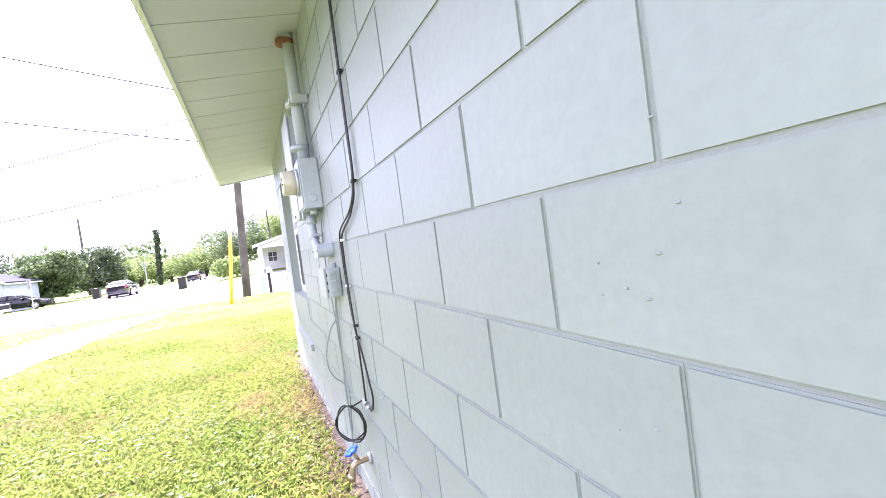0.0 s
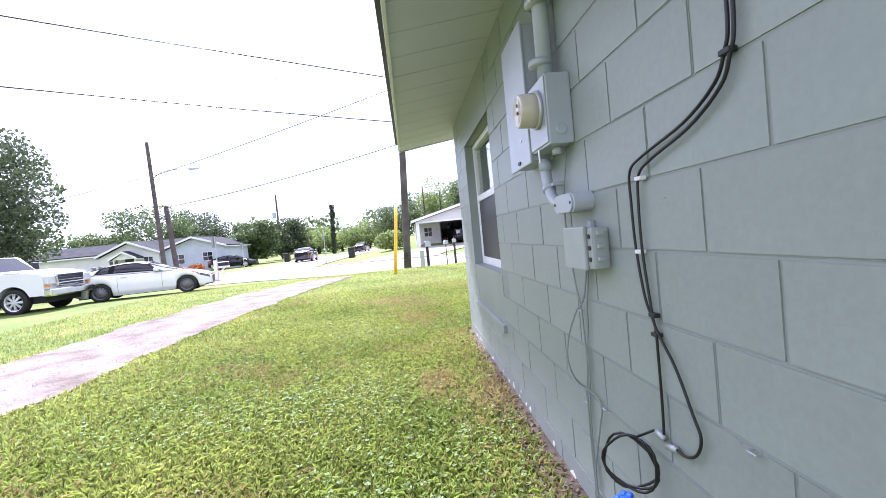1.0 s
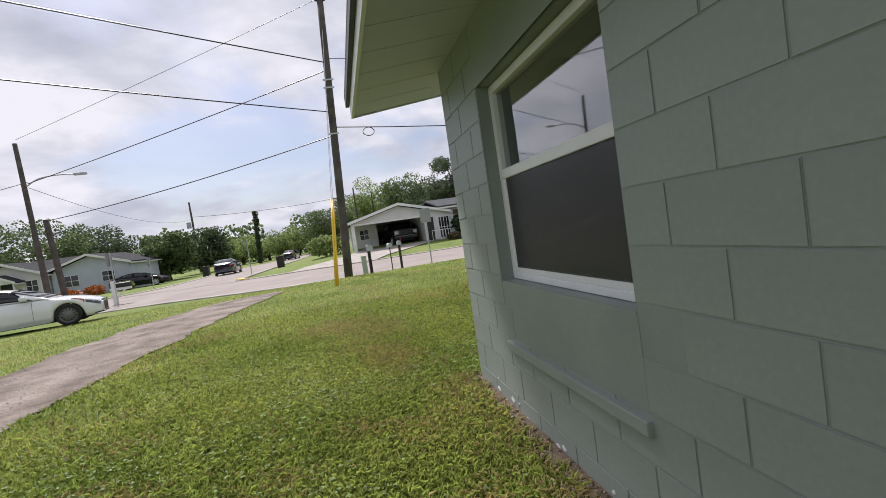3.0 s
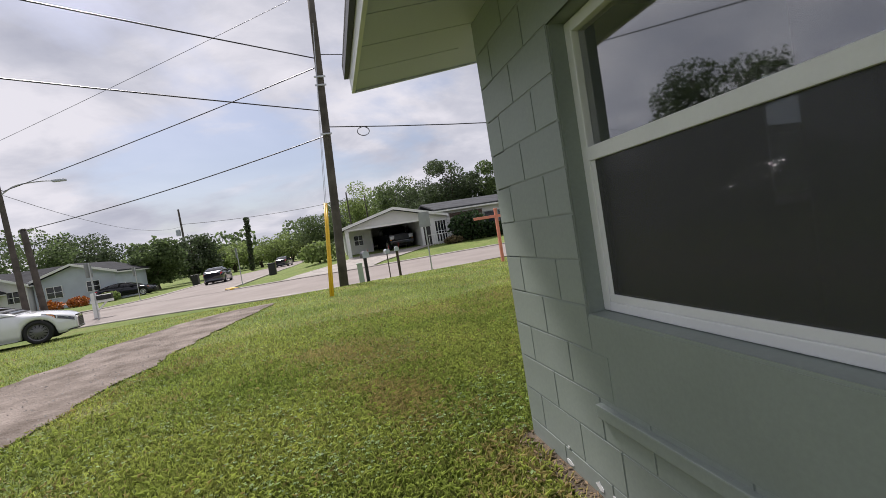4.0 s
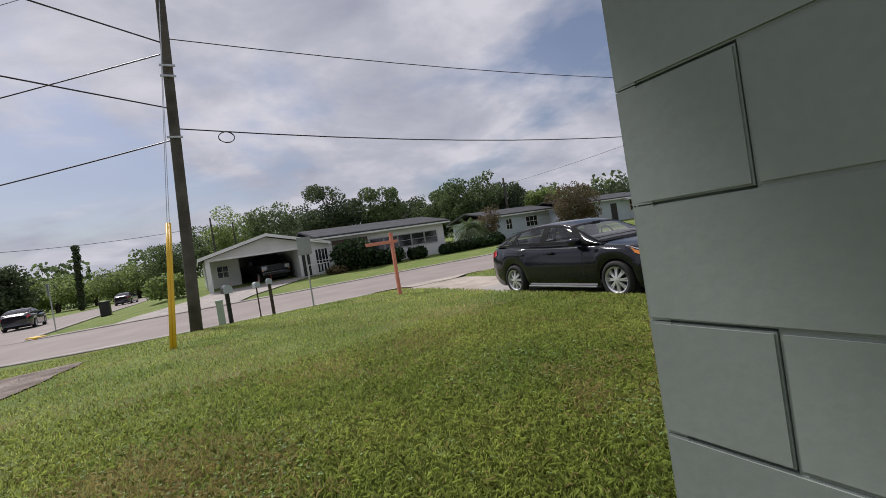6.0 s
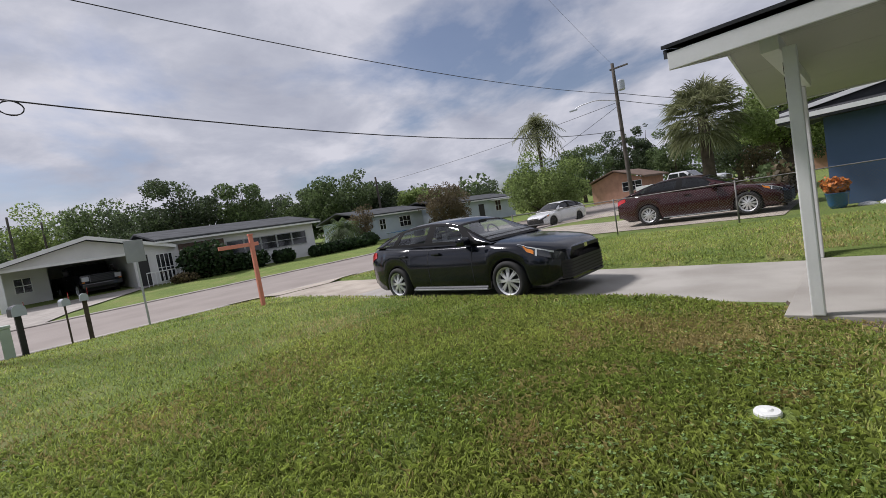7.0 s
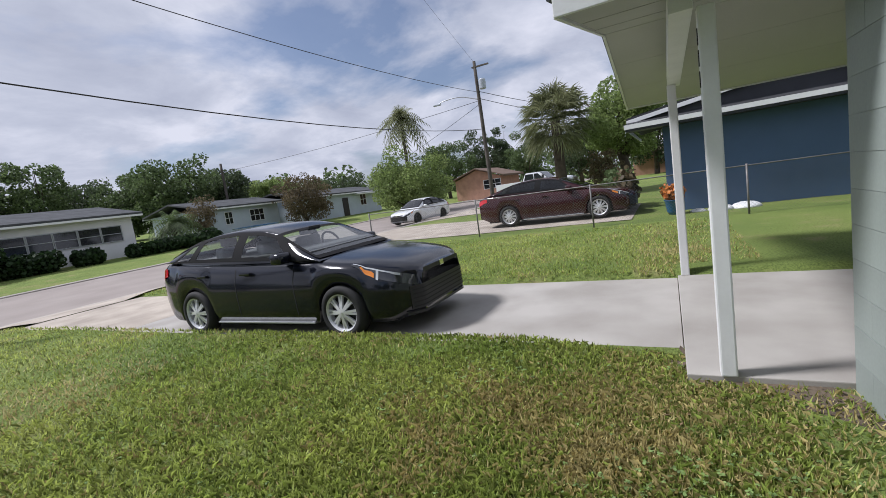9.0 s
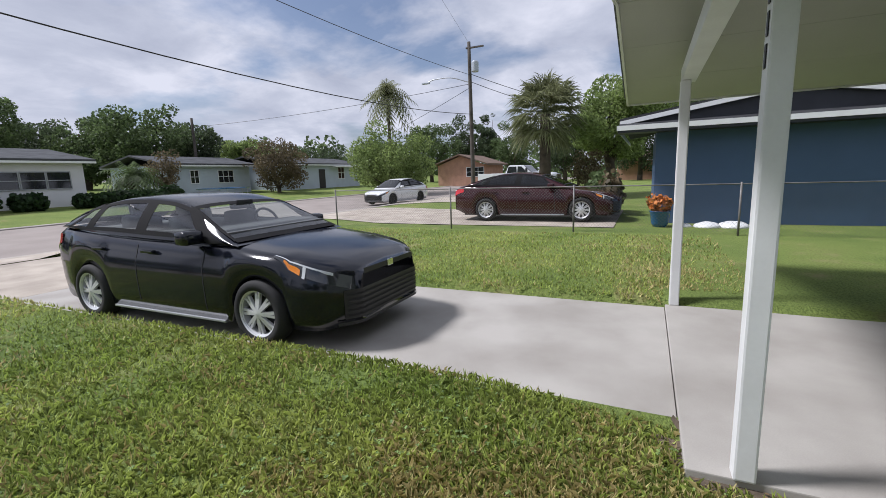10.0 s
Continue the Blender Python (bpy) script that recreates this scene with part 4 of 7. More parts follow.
    for sd in (1, -1):
        for nm, s0, s1, d0, d1 in side_glass:
            patch(nm, s0, s1, 0.07, 0.57, sd, glass, d0, d1)
            e = 0.045
            patch("window_seal", s0 - e, s1 + e, 0.05, 0.12, sd, M_TRIM, d0 * 0.12, d1 * 0.12, 0.010, 14, 2)
            patch("window_seal", s0 + d0 * 0.88 - e, s1 + d1 * 0.88 + e, 0.525, 0.585, sd, M_TRIM, d0 * 0.12, d1 * 0.12, 0.010, 14, 2)
            patch("window_seal", s0 - e, s0 + e, 0.07, 0.57, sd, M_TRIM, d0, d0, 0.009, 2, 8)
            patch("window_seal", s1 - e, s1 + e, 0.07, 0.57, sd, M_TRIM, d1, d1, 0.009, 2, 8)
        part("mirror", box((-spec["mir"] - 0.09, sd * (W / 2 + 0.02) - 0.11, spec["belt"] + 0.0), (-spec["mir"] + 0.09, sd * (W / 2 + 0.02) + 0.11, spec["belt"] + 0.14), 0.045), paint, t, smooth=True)
        for hx in spec["handles"]:
            part("door_handle", box((-hx - 0.1, sd * W / 2 * 0.99 - 0.02, spec["belt"] - 0.12), (-hx + 0.1, sd * W / 2 * 0.99 + 0.03, spec["belt"] - 0.085), 0.012), paint, t)
        for jx in spec["joints"]:
            skin("door_gap", jx - 0.005, jx + 0.005, (1.6, 1.6), (6.2, 6.2), sd, M_DARK, 0.003, 1, 10)
        part("sill_trim", box((-wx[1] + R + 0.12, sd * W / 2 * 0.96 - 0.03, sill - 0.012), (-wx[0] - R - 0.12, sd * W / 2 * 0.96 + 0.035, sill + 0.012), 0.006), spec.get("trim", M_METAL), t)
        skin("headlight", 0.05, 0.72, (3.9, 5.7), (5.6, 6.3), sd, M_LENSDARK, 0.006, 12, 4, "smoked clear headlight")
        skin("daytime_light", 0.16, 0.70, (5.42, 6.12), (5.6, 6.26), sd, M_LENS, 0.011, 10, 2, "white daytime running light")
        skin("daytime_hook", 0.385, 0.415, (4.6, 4.7), (5.7, 5.8), sd, M_LENS, 0.011, 2, 4, "white light bar at the lamp's outer end")
        skin("side_marker", 0.44, 0.60, (4.95, 5.55), (5.5, 5.85), sd, M_AMBER, 0.012, 6, 3, "amber side marker")
        skin("tail_light", L - 0.34, L - 0.005, (4.9, 3.9), (5.8, 5.8), sd, M_REDLAMP, 0.008, 8, 4, "red tail light")
        for c in wx:
            wheel(t, (-c, sd * (W / 2 - 0.105), R), sd, R, 0.215, spokes, rim)
    # Matt black sheet added over the painted windscreen pillars to hide the sun's glint.
    if paint == M_CARBLACK:
        for sd in (1, -1):
            patch("pillar_glint_cover", r0[0] - 0.05, spec["win"][0] + 0.03, 0.02, 0.64, sd, M_TRIM, r0[1] - r0[0] - 0.05, spec["slant"][0] + 0.02, 0.0115, 10, 12)
    for nm, a, b in (("windscreen", *r0), ("rear_screen", *r1)):
        patch(nm, a, b, 0.62, 1.38, 1, glass, 0, 0, 0.006, 16, 16)
        for q0, q1 in ((a - 0.03, a + 0.045), (b - 0.05, b + 0.02)):
            patch("screen_edge", q0, q1, 0.62, 1.38, 1, M_TRIM, 0, 0, 0.010, 2, 16)
        # Side strips run on over the pillars, matt to dull the sun's glint.
        for q0, q1 in ((0.55, 0.665), (1.335, 1.45)):
            patch("screen_edge", a, b, q0, q1, 1, M_TRIM, 0, 0, 0.010, 14, 2)
    ws_, ss_ = [k_[1] for k_ in plan[:14]], [k_[0] for k_ in plan[:14]]

    def nose(nm, half, z0, z1, material, lift, label=""):
        """A piece wrapped round the front of the car."""
        g = []
        for i in range(25):
            y = -half + 2 * half * i / 24
            s = float(np.interp(abs(y), ws_, ss_)) if abs(y) > ws_[0] else 0.0
            for z in (z0, (z0 + z1) / 2, z1):
                g.append((-s + lift, y, z))
        o = link_mesh(nm, g, [(i * 3 + j, i * 3 + j + 1, i * 3 + j + 4, i * 3 + j + 3) for i in range(24) for j in range(2)], material, True)
        o.parent = t
        return tagged(o, label)
    nose("grille", W * spec.get("grille", 0.37), sill + 0.09, sill + 0.36, M_BLACK, 0.010, "black lower grille")
    for i in range(5):
        nose("grille_bar", W * (spec.get("grille", 0.37) - 0.01), sill + 0.115 + i * 0.048, sill + 0.128 + i * 0.048, M_DARK, 0.018)
    nose("bumper_lip", W * 0.40, sill + 0.035, sill + 0.065, M_BLACK, 0.016)
    nose("upper_grille", W * 0.26, spec["lamp"] - 0.03, spec["lamp"] + 0.02, M_BLACK, 0.008)
    part("badge", box((0.004, -0.05, spec["lamp"] - 0.04), (0.016, 0.05, spec["lamp"] + 0.03), 0.006), M_CHROME, t)
    part("floor_pan", box((-L + 0.3, -W * 0.38, sill - 0.04), (-0.3, W * 0.38, sill + 0.35)), M_DARK, t)
    for sd in (0.25, -0.25):
        part("wiper", tube([(-spec["mir"] + 0.28, sd + 0.25, spec["belt"] + 0.03), (-spec["mir"] + 0.12, sd - 0.28, spec["belt"] + 0.08)], 0.012, 6), M_BLACK, t)
    return t


COROLLA = dict(L=4.63, W=1.78, R=0.325, wheels=(0.93, 3.63), sill=0.2,
    deck=[(0, 0.70), (0.05, 0.765), (0.3, 0.825), (0.7, 0.89), (1.25, 0.945), (1.8, 0.955), (2.6, 0.975), (3.6, 1.02), (4.2, 1.06), (4.5, 1.05), (4.63, 0.95)],
    plan=[(0, 0.52), (0.05, 0.66), (0.14, 0.755), (0.35, 0.84), (0.8, 0.88), (1.5, 0.885), (3.4, 0.885), (4.0, 0.86), (4.4, 0.78), (4.63, 0.66)],
    roof=[(1.18, 0.94), (1.6, 1.14), (1.98, 1.33), (2.3, 1.415), (2.75, 1.445), (3.2, 1.43), (3.6, 1.36), (3.95, 1.25), (4.38, 1.08)],
    screen=(1.27, 1.98), rear=(3.55, 4.25), pillar=2.68, win=(1.58, 3.62), slant=(0.42, -0.16), belt=0.96, mir=1.72, handles=(2.45, 3.35), joints=(1.62, 2.68), lamp=0.715, quarter=4.10)
OPTIMA = dict(COROLLA, L=4.85, W=1.83, R=0.34, wheels=(0.97, 3.77),
    deck=[(0, 0.58), (0.06, 0.68), (0.35, 0.78), (0.8, 0.87), (1.35, 0.93), (1.9, 0.96), (2.7, 0.99), (3.8, 1.04), (4.4, 1.06), (4.72, 1.04), (4.85, 0.95)],
    plan=[(0, 0.42), (0.05, 0.6), (0.14, 0.73), (0.4, 0.83), (0.85, 0.90), (1.6, 0.912), (3.6, 0.912), (4.2, 0.89), (4.6, 0.81), (4.85, 0.68)],
    roof=[(1.22, 0.94), (1.7, 1.16), (2.1, 1.34), (2.45, 1.42), (2.9, 1.445), (3.35, 1.41), (3.8, 1.30), (4.2, 1.17), (4.5, 1.06)],
    screen=(1.32, 2.1), rear=(3.65, 4.4), pillar=2.8, win=(1.65, 3.80), slant=(0.45, -0.18), mir=1.8, handles=(2.55, 3.5), joints=(1.7, 2.8), lamp=0.63, quarter=4.25)
PATROL = dict(OPTIMA, roof=[(1.22, 0.95), (1.65, 1.2), (2.05, 1.42), (2.4, 1.51), (2.9, 1.535), (3.35, 1.50), (3.8, 1.38), (4.2, 1.24), (4.5, 1.10)])
COUPE = dict({k_: v_ for k_, v_ in OPTIMA.items() if k_ != "quarter"}, L=4.70, W=1.81, R=0.34, wheels=(0.83, 3.67), pillar=3.3, joints=(1.65, 3.1), handles=(2.9,), grille=0.2,
    roof=[(1.25, 0.94), (1.7, 1.14), (2.1, 1.31), (2.5, 1.39), (2.85, 1.40), (3.3, 1.35), (3.75, 1.24), (4.1, 1.13), (4.45, 1.02)],
    plan=[(0, 0.42), (0.05, 0.6), (0.14, 0.72), (0.4, 0.82), (0.8, 0.89), (1.6, 0.905), (3.5, 0.905), (4.1, 0.88), (4.45, 0.79), (4.7, 0.66)],
    deck=[(0, 0.58), (0.06, 0.66), (0.35, 0.76), (0.8, 0.86), (1.35, 0.92), (1.9, 0.94), (2.7, 0.96), (3.7, 1.0), (4.3, 1.0), (4.58, 0.98), (4.7, 0.9)], rear=(3.5, 4.25))
sedan("parked_sedan", (6.26, 3.62, -0.095), -90, COROLLA, M_CARBLACK, M_CARGLASS_L, "glossy black compact sedan parked on the concrete driveway")


# ---- fixtures on the side wall ----
mb = thing("electric_meter", (0, -3.725, 1.55), 0, "grey electric meter box with a yellowed round meter cover", "electric meter")
part("box", box((-0.1, -0.118, 0), (-0.001, 0.122, 0.275), 0.005), M_GREYBOX, mb)
part("cover_plate", box((-0.106, -0.113, 0.01), (-0.1005, 0.117, 0.267), 0.002), M_GREYBOX, mb)
bm = bmesh.new()
add_lathe(bm, [(0.078, 0), (0.078, 0.012), (0.072, 0.016)], 30, pose(-0.106, -0.018, 0.158, 0, -90, 0))
part("ring", bm, M_METAL, mb, "bare metal sealing ring", True)
bm = bmesh.new()
add_lathe(bm, [(0.071, 0.01), (0.069, 0.04), (0.067, 0.078), (0.064, 0.084), (0.058, 0.086), (0.055, 0.083), (0.0001, 0.083)], 30, pose(-0.106, -0.018, 0.158, 0, -90, 0))
part("meter_cover", bm, M_BEIGE, mb, "yellowed plastic meter cover", True)
for dz, w in ((0.024, 0.004), (-0.006, 0.008)):
    part("dial_mark", box((-0.193, -0.018 - w, 0.158 + dz - 0.006), (-0.1885, -0.018 + w, 0.158 + dz + 0.006), 0.001), M_RUST, mb)
bm = bmesh.new()
add_lathe(bm, [(0.022, 0), (0.022, 0.003), (0.019, 0.005)], 18, pose(-0.05, -0.1185, 0.055, 90, 0, 0))
part("knockout", bm, M_GREYBOX, mb)
part("hub", tube([(-0.045, -0.04, -0.03), (-0.045, -0.04, 0.002)], 0.022, 16), M_GREYBOX, mb, smooth=True)
part("seal_tag", box((-0.104, 0.02, -0.05), (-0.1, 0.032, 0.004), 0.001), M_WHITE, mb, "white seal tag")

mast = thing("service_mast", (-0.07, -3.72, 1.89), 0, "grey service conduit rising from the meter through the eave", "conduit")
part("pipe", tube([(0.018, 0, -0.068), (0.018, 0, 0.3), (0.018, 0, 0.68)], 0.033, 18), M_CONDUIT, mast, smooth=True)
part("strap", tube([(0, 0, 0.245), (0, 0, 0.28)], 0.043, 18), M_METAL, mast, "bright galvanised strap", True)
part("strut", box((-0.02, -0.12, 0.24), (0.068, -0.085, 0.285), 0.004), M_METAL, mast)
part("strut_tab", box((-0.03, -0.09, 0.25), (0.01, -0.04, 0.275), 0.003), M_METAL, mast)
part("collar", tube([(0, 0, 0.6), (0, 0, 0.625)], 0.05, 18), M_RUST, mast, "rusty collar under the eave", True)
part("hub", tube([(0, 0, 0), (0, 0, 0.025)], 0.048, 18), M_GREYBOX, mast, smooth=True)

bp_ = thing("breaker_panel", (0, -3.42, 1.53), 0, "flat grey steel breaker panel on the block wall", "electrical panel")
part("box", box((-0.10, -0.17, 0), (-0.001, 0.17, 0.60), 0.004), M_GREYBOX, bp_)
part("door", box((-0.112, -0.18, -0.012), (-0.101, 0.18, 0.612), 0.004), M_GREYBOX, bp_)
part("latch", box((-0.118, -0.02, 0.008), (-0.1125, 0.02, 0.022), 0.002), M_BLACK, bp_)
bm = bmesh.new()
add_lathe(bm, [(0.006, 0), (0.006, 0.003), (0.003, 0.004)], 12, pose(-0.1125, -0.06, 0.11, 0, -90, 0))
part("screw", bm, M_CHROME, bp_)

el = thing("conduit_elbow", (-0.045, -3.592, 1.53), 0, "grey plastic conduit bend into a pull box", "conduit")
part("pipe", tube(bend([(0, 0, 0.0), (0, 0, -0.06), (0, -0.012, -0.11), (0, -0.045, -0.16), (0, -0.10, -0.198), (0, -0.17, -0.212)], 8), 0.024, 14), M_CONDUIT, el, smooth=True)
part("collar", tube([(0, 0, -0.05), (0, 0, -0.01)], 0.03, 14), M_CONDUIT, el, smooth=True)
part("clip", tube([(0.0, -0.022, -0.128), (0.0, -0.034, -0.143)], 0.029, 14), M_CONDUIT, el, smooth=True)
part("clip_foot", box((-0.004, -0.09, -0.128), (0.044, -0.055, -0.112), 0.004), M_CONDUIT, el)


def obround(x0, x1, y0, y1, zc, r):
    """A flat body with half-round ends along y."""
    pts = [(x0, y1 - r + r * math.cos(a), zc + r * math.sin(a)) for a in np.linspace(math.pi / 2, -math.pi / 2, 11)]
    pts += [(x0, y0 + r + r * math.cos(a), zc + r * math.sin(a)) for a in np.linspace(-math.pi / 2, -3 * math.pi / 2, 11)]
    return add_slab(bmesh.new(), pts, (x1 - x0, 0, 0))


part("pull_box", obround(-0.030, 0.044, -0.385, -0.16, -0.217, 0.036), M_CONDUIT, el)
part("cover", obround(-0.0365, -0.0305, -0.37, -0.175, -0.217, 0.034), M_GREYBOX, el, "screwed cover plate")
for yy in (-0.355, -0.19):
    bm = bmesh.new()
    add_lathe(bm, [(0.006, 0), (0.006, 0.002), (0.003, 0.003)], 10, pose(-0.0367, yy, -0.217, 0, -90, 0))
    part("screw", bm, M_BLACK, el)

tb = thing("telephone_box", (0, -3.965, 1.07), 0, "grey-green plastic telephone interface box", "telephone box")
part("body", box((-0.065, -0.105, 0), (-0.001, 0.13, 0.145), 0.012), M_GREYPLASTIC, tb)
part("lid", box((-0.078, -0.07, -0.004), (-0.0655, 0.134, 0.15), 0.005), M_GREYPLASTIC, tb)
for k in range(3):
    part("latch_tab", box((-0.05, -0.122, 0.028 + k * 0.045), (-0.025, -0.1055, 0.044 + k * 0.045), 0.004), M_GREYPLASTIC, tb)
    bm = bmesh.new()
    add_lathe(bm, [(0.008, 0), (0.008, 0.004), (0.004, 0.004)], 12, pose(-0.0657, -0.088, 0.035 + k * 0.04, 0, -90, 0))
    part("screw", bm, M_BLACK, tb)
part("mount_tab", box((-0.02, 0.0, 0.144), (-0.002, 0.03, 0.17), 0.003), M_GREYPLASTIC, tb)


def wall_run(name, pts, r, material, label, category="cable", off=-0.012):
    line = bend([(off, y, z) for y, z in pts], 5)
    return tagged(part(name, tube(line, r, 8), material, smooth=True), label, category)


wall_run("thin_wire", [(-3.77, 1.54), (-3.75, 1.48), (-3.728, 1.43), (-3.695, 1.32), (-3.692, 1.194), (-3.721, 1.07), (-3.755, 0.955), (-3.785, 0.885), (-3.79, 0.80), (-3.80, 0.67), (-3.77, 0.515), (-3.765, 0.30), (-3.775, 0.13), (-3.78, 0.02)], 0.0036, M_WIRE, "thin grey-green wire stapled down the wall", "wire")
tagged(part("thin_wire", tube(bend([(-0.012, -3.878, 1.07), (-0.014, -3.865, 1.02), (-0.02, -3.835, 0.93), (-0.05, -3.82, 0.88), (-0.085, -3.81, 0.78), (-0.095, -3.81, 0.69), (-0.07, -3.81, 0.61), (-0.02, -3.815, 0.56), (-0.012, -3.90, 0.53), (-0.014, -3.875, 0.43), (-0.014, -3.80, 0.24), (-0.012, -3.765, 0.10), (-0.012, -3.77, 0.02)], 5), 0.0036, 8), M_WIRE, smooth=True), "thin grey-green wire looping below the telephone box", "wire")
wall_run("thin_wire", [(-3.892, 1.07), (-3.872, 0.99), (-3.845, 0.90), (-3.838, 0.82), (-3.815, 0.74), (-3.812, 0.62), (-3.79, 0.50), (-3.782, 0.30), (-3.795, 0.05)], 0.0036, M_WIRE, "thin grey-green wire twisted beside another", "wire")
CAB_A = [(-4.72, 2.54), (-4.70, 2.1), (-4.69, 1.75), (-4.69, 1.60), (-4.674, 1.55), (-4.64, 1.50), (-4.53, 1.448), (-4.34, 1.405), (-4.262, 1.372), (-4.255, 1.28), (-4.262, 1.14), (-4.29, 1.0), (-4.33, 0.925), (-4.335, 0.84), (-4.335, 0.70), (-4.33, 0.594)]
CAB_B = [(-4.745, 2.54), (-4.722, 2.1), (-4.712, 1.75), (-4.708, 1.59), (-4.692, 1.54), (-4.66, 1.488), (-4.55, 1.432), (-4.386, 1.389), (-4.315, 1.357), (-4.30, 1.28), (-4.30, 1.14), (-4.32, 0.99), (-4.337, 0.92), (-4.417, 0.83), (-4.477, 0.727), (-4.503, 0.678), (-4.483, 0.627), (-4.438, 0.598), (-4.388, 0.595)]
ca = thing("coaxial_cable", (0, 0, 0), 0, "black coaxial cable pair clipped to the wall with a coil", "cable")
part("lead", tube(bend([(-0.012, y, z) for y, z in CAB_A], 5), 0.0042, 8), M_CABLE, ca, smooth=True)
part("lead", tube(bend([(-0.014, y, z) for y, z in CAB_B], 5), 0.0042, 8), M_CABLE, ca, smooth=True)
loop = []
for k in range(60):
    a = math.radians(80 - k * 360 * 2.6 / 59)
    rr = 0.082 + 0.007 * math.sin(k * 0.9)
    hx = 0.1 + rr * math.cos(a) * -1.0
    loop.append((-0.014 - 0.67 * hx, -4.325 + 0.74 * hx + 0.006 * (k // 23), 0.495 + rr * math.sin(a)))
part("coil", tube([(-0.012, -4.33, 0.594), (-0.014, -4.28, 0.6)] + loop, 0.0042, 8), M_CABLE, ca, smooth=True)
for y0, z0, y1, z1 in ((-4.335, 0.60, -4.30, 0.605), (-4.35, 0.585, -4.395, 0.597)):
    part("connector", tube([(-0.014, y0, z0), (-0.014, y1, z1)], 0.010, 8), M_METAL, ca, "metal cable connector", True)
for y, z in ((-4.683, 1.55), (-4.315, 1.345), (-4.284, 1.135), (-4.33, 0.955), (-4.335, 0.90), (-4.705, 1.95)):
    part("clip", box((-0.021, y - 0.016, z - 0.006), (-0.001, y + 0.016, z + 0.006), 0.003), M_WHITE if z > 1 and z < 1.4 else M_BLACK, ca)
sp = thing("garden_tap", (-0.001, -4.20, 0.29), 0, "brass garden tap with a blue handwheel low on the wall", "tap")
part("flange", tube([(0, 0, 0), (-0.012, 0, 0)], 0.028, 14), M_METAL, sp, smooth=True)
part("spout", tube(bend([(0, 0, 0), (-0.05, 0, 0), (-0.085, 0, -0.012), (-0.10, 0, -0.055)]), 0.014, 12), M_BRASS, sp, smooth=True)
part("stem", tube([(-0.055, 0, 0), (-0.085, 0, 0.055)], 0.008, 10), M_BRASS, sp, smooth=True)
bm = bmesh.new()
wm = pose(-0.088, 0, 0.06, 0, -28, 0)
for k in range(6):
    a = math.radians(60 * k)
    add_lathe(bm, [(0.011, -0.006), (0.013, 0), (0.011, 0.006)], 10, wm @ pose(0.024 * math.cos(a), 0.024 * math.sin(a), 0))
add_lathe(bm, [(0.022, -0.004), (0.024, 0), (0.022, 0.004)], 16, wm)
part("handwheel", bm, M_BLUE, sp, "blue handwheel", True)
part("hose_thread", tube([(-0.10, 0, -0.05), (-0.103, 0, -0.08)], 0.018, 12), M_BRASS, sp, smooth=True)
for y, z in ((-4.668, 0.722), (-3.93, 0.526), (-3.756, 0.487), (-3.765, 0.875)):
    st = thing("cable_staple", (0, y, z), 0, "small metal staple driven into a mortar joint", "staple", "staples in the wall")
    part("crown", tube([(-0.001, -0.012, 0), (-0.014, -0.012, 0), (-0.016, 0.0, 0.002), (-0.014, 0.012, 0), (-0.001, 0.012, 0)], 0.0025, 6), M_METAL, st)

# ---- poles and wires of the street ----
lp = utility_pole((-17.4, 26.0, 0.0), 9.4, (-0.25, 0), 0.16, 0.11, "dark timber pole carrying a street lamp")
part("lamp_arm", tube(bend([(-0.19, 0, 6.9), (0.6, 0, 7.35), (1.7, 0, 7.45), (2.4, 0, 7.4)]), 0.035, 8), M_METAL, lp, smooth=True)
part("lamp_head", box((2.3, -0.11, 7.32), (2.95, 0.11, 7.46), 0.05), M_GREYBOX, lp)
utility_pole((-17.0, 26.8, 0.0), 5.1, (-0.3, 0), 0.17, 0.15, "short weathered timber pole stub")
fp = utility_pole((-23.3, 75, -0.25), 11.45, (-0.1, 0), 0.2, 0.13, "distant timber pole with a transformer")
bm = bmesh.new()
add_lathe(bm, [(0.3, 0), (0.34, 0.05), (0.34, 0.9), (0.25, 1.0)], 14, pose(-0.65, 0, 7.3))
part("transformer", bm, M_GREYBOX, fp)
VINE = utility_pole((-14.2, 75, -0.25), 8.65, (0.2, 0), 0.24, 0.16, "tall bare trunk wrapped in dark vines")
utility_pole((2.6, 75, 1.4), 9.0, (0, 0), 0.16, 0.12, "distant timber utility pole")
utility_pole((6.0, 80, 1.4), 8.6, (0, 0), 0.16, 0.12, "distant timber utility pole")
p2 = utility_pole((32.0, 12.4, 0.0), 10.2, (0.05, 0.15), 0.16, 0.11, "timber pole with a transformer and street lamp")
bm = bmesh.new()
add_lathe(bm, [(0.2, 0), (0.24, 0.04), (0.24, 0.62), (0.18, 0.7)], 16, pose(-0.1, -0.32, 8.2))
part("transformer", bm, M_GREYBOX, p2, "grey transformer can")
part("lamp_arm", tube(bend([(0, 0.15, 7.6), (-0.2, 1.4, 8.0), (-0.3, 2.6, 8.0), (-0.3, 3.2, 7.85)]), 0.035, 8), M_METAL, p2, smooth=True)
part("lamp_head", box((-0.4, 3.0, 7.76), (-0.2, 3.6, 7.88), 0.04), M_GREYBOX, p2)
part("crossbar", box((-0.06, -0.9, 9.75), (0.06, 0.35, 9.85), 0.01), M_POLE, p2)
utility_pole((31.5, 40, 0.8), 6.6, (0, 0), 0.15, 0.11, "distant timber utility pole")

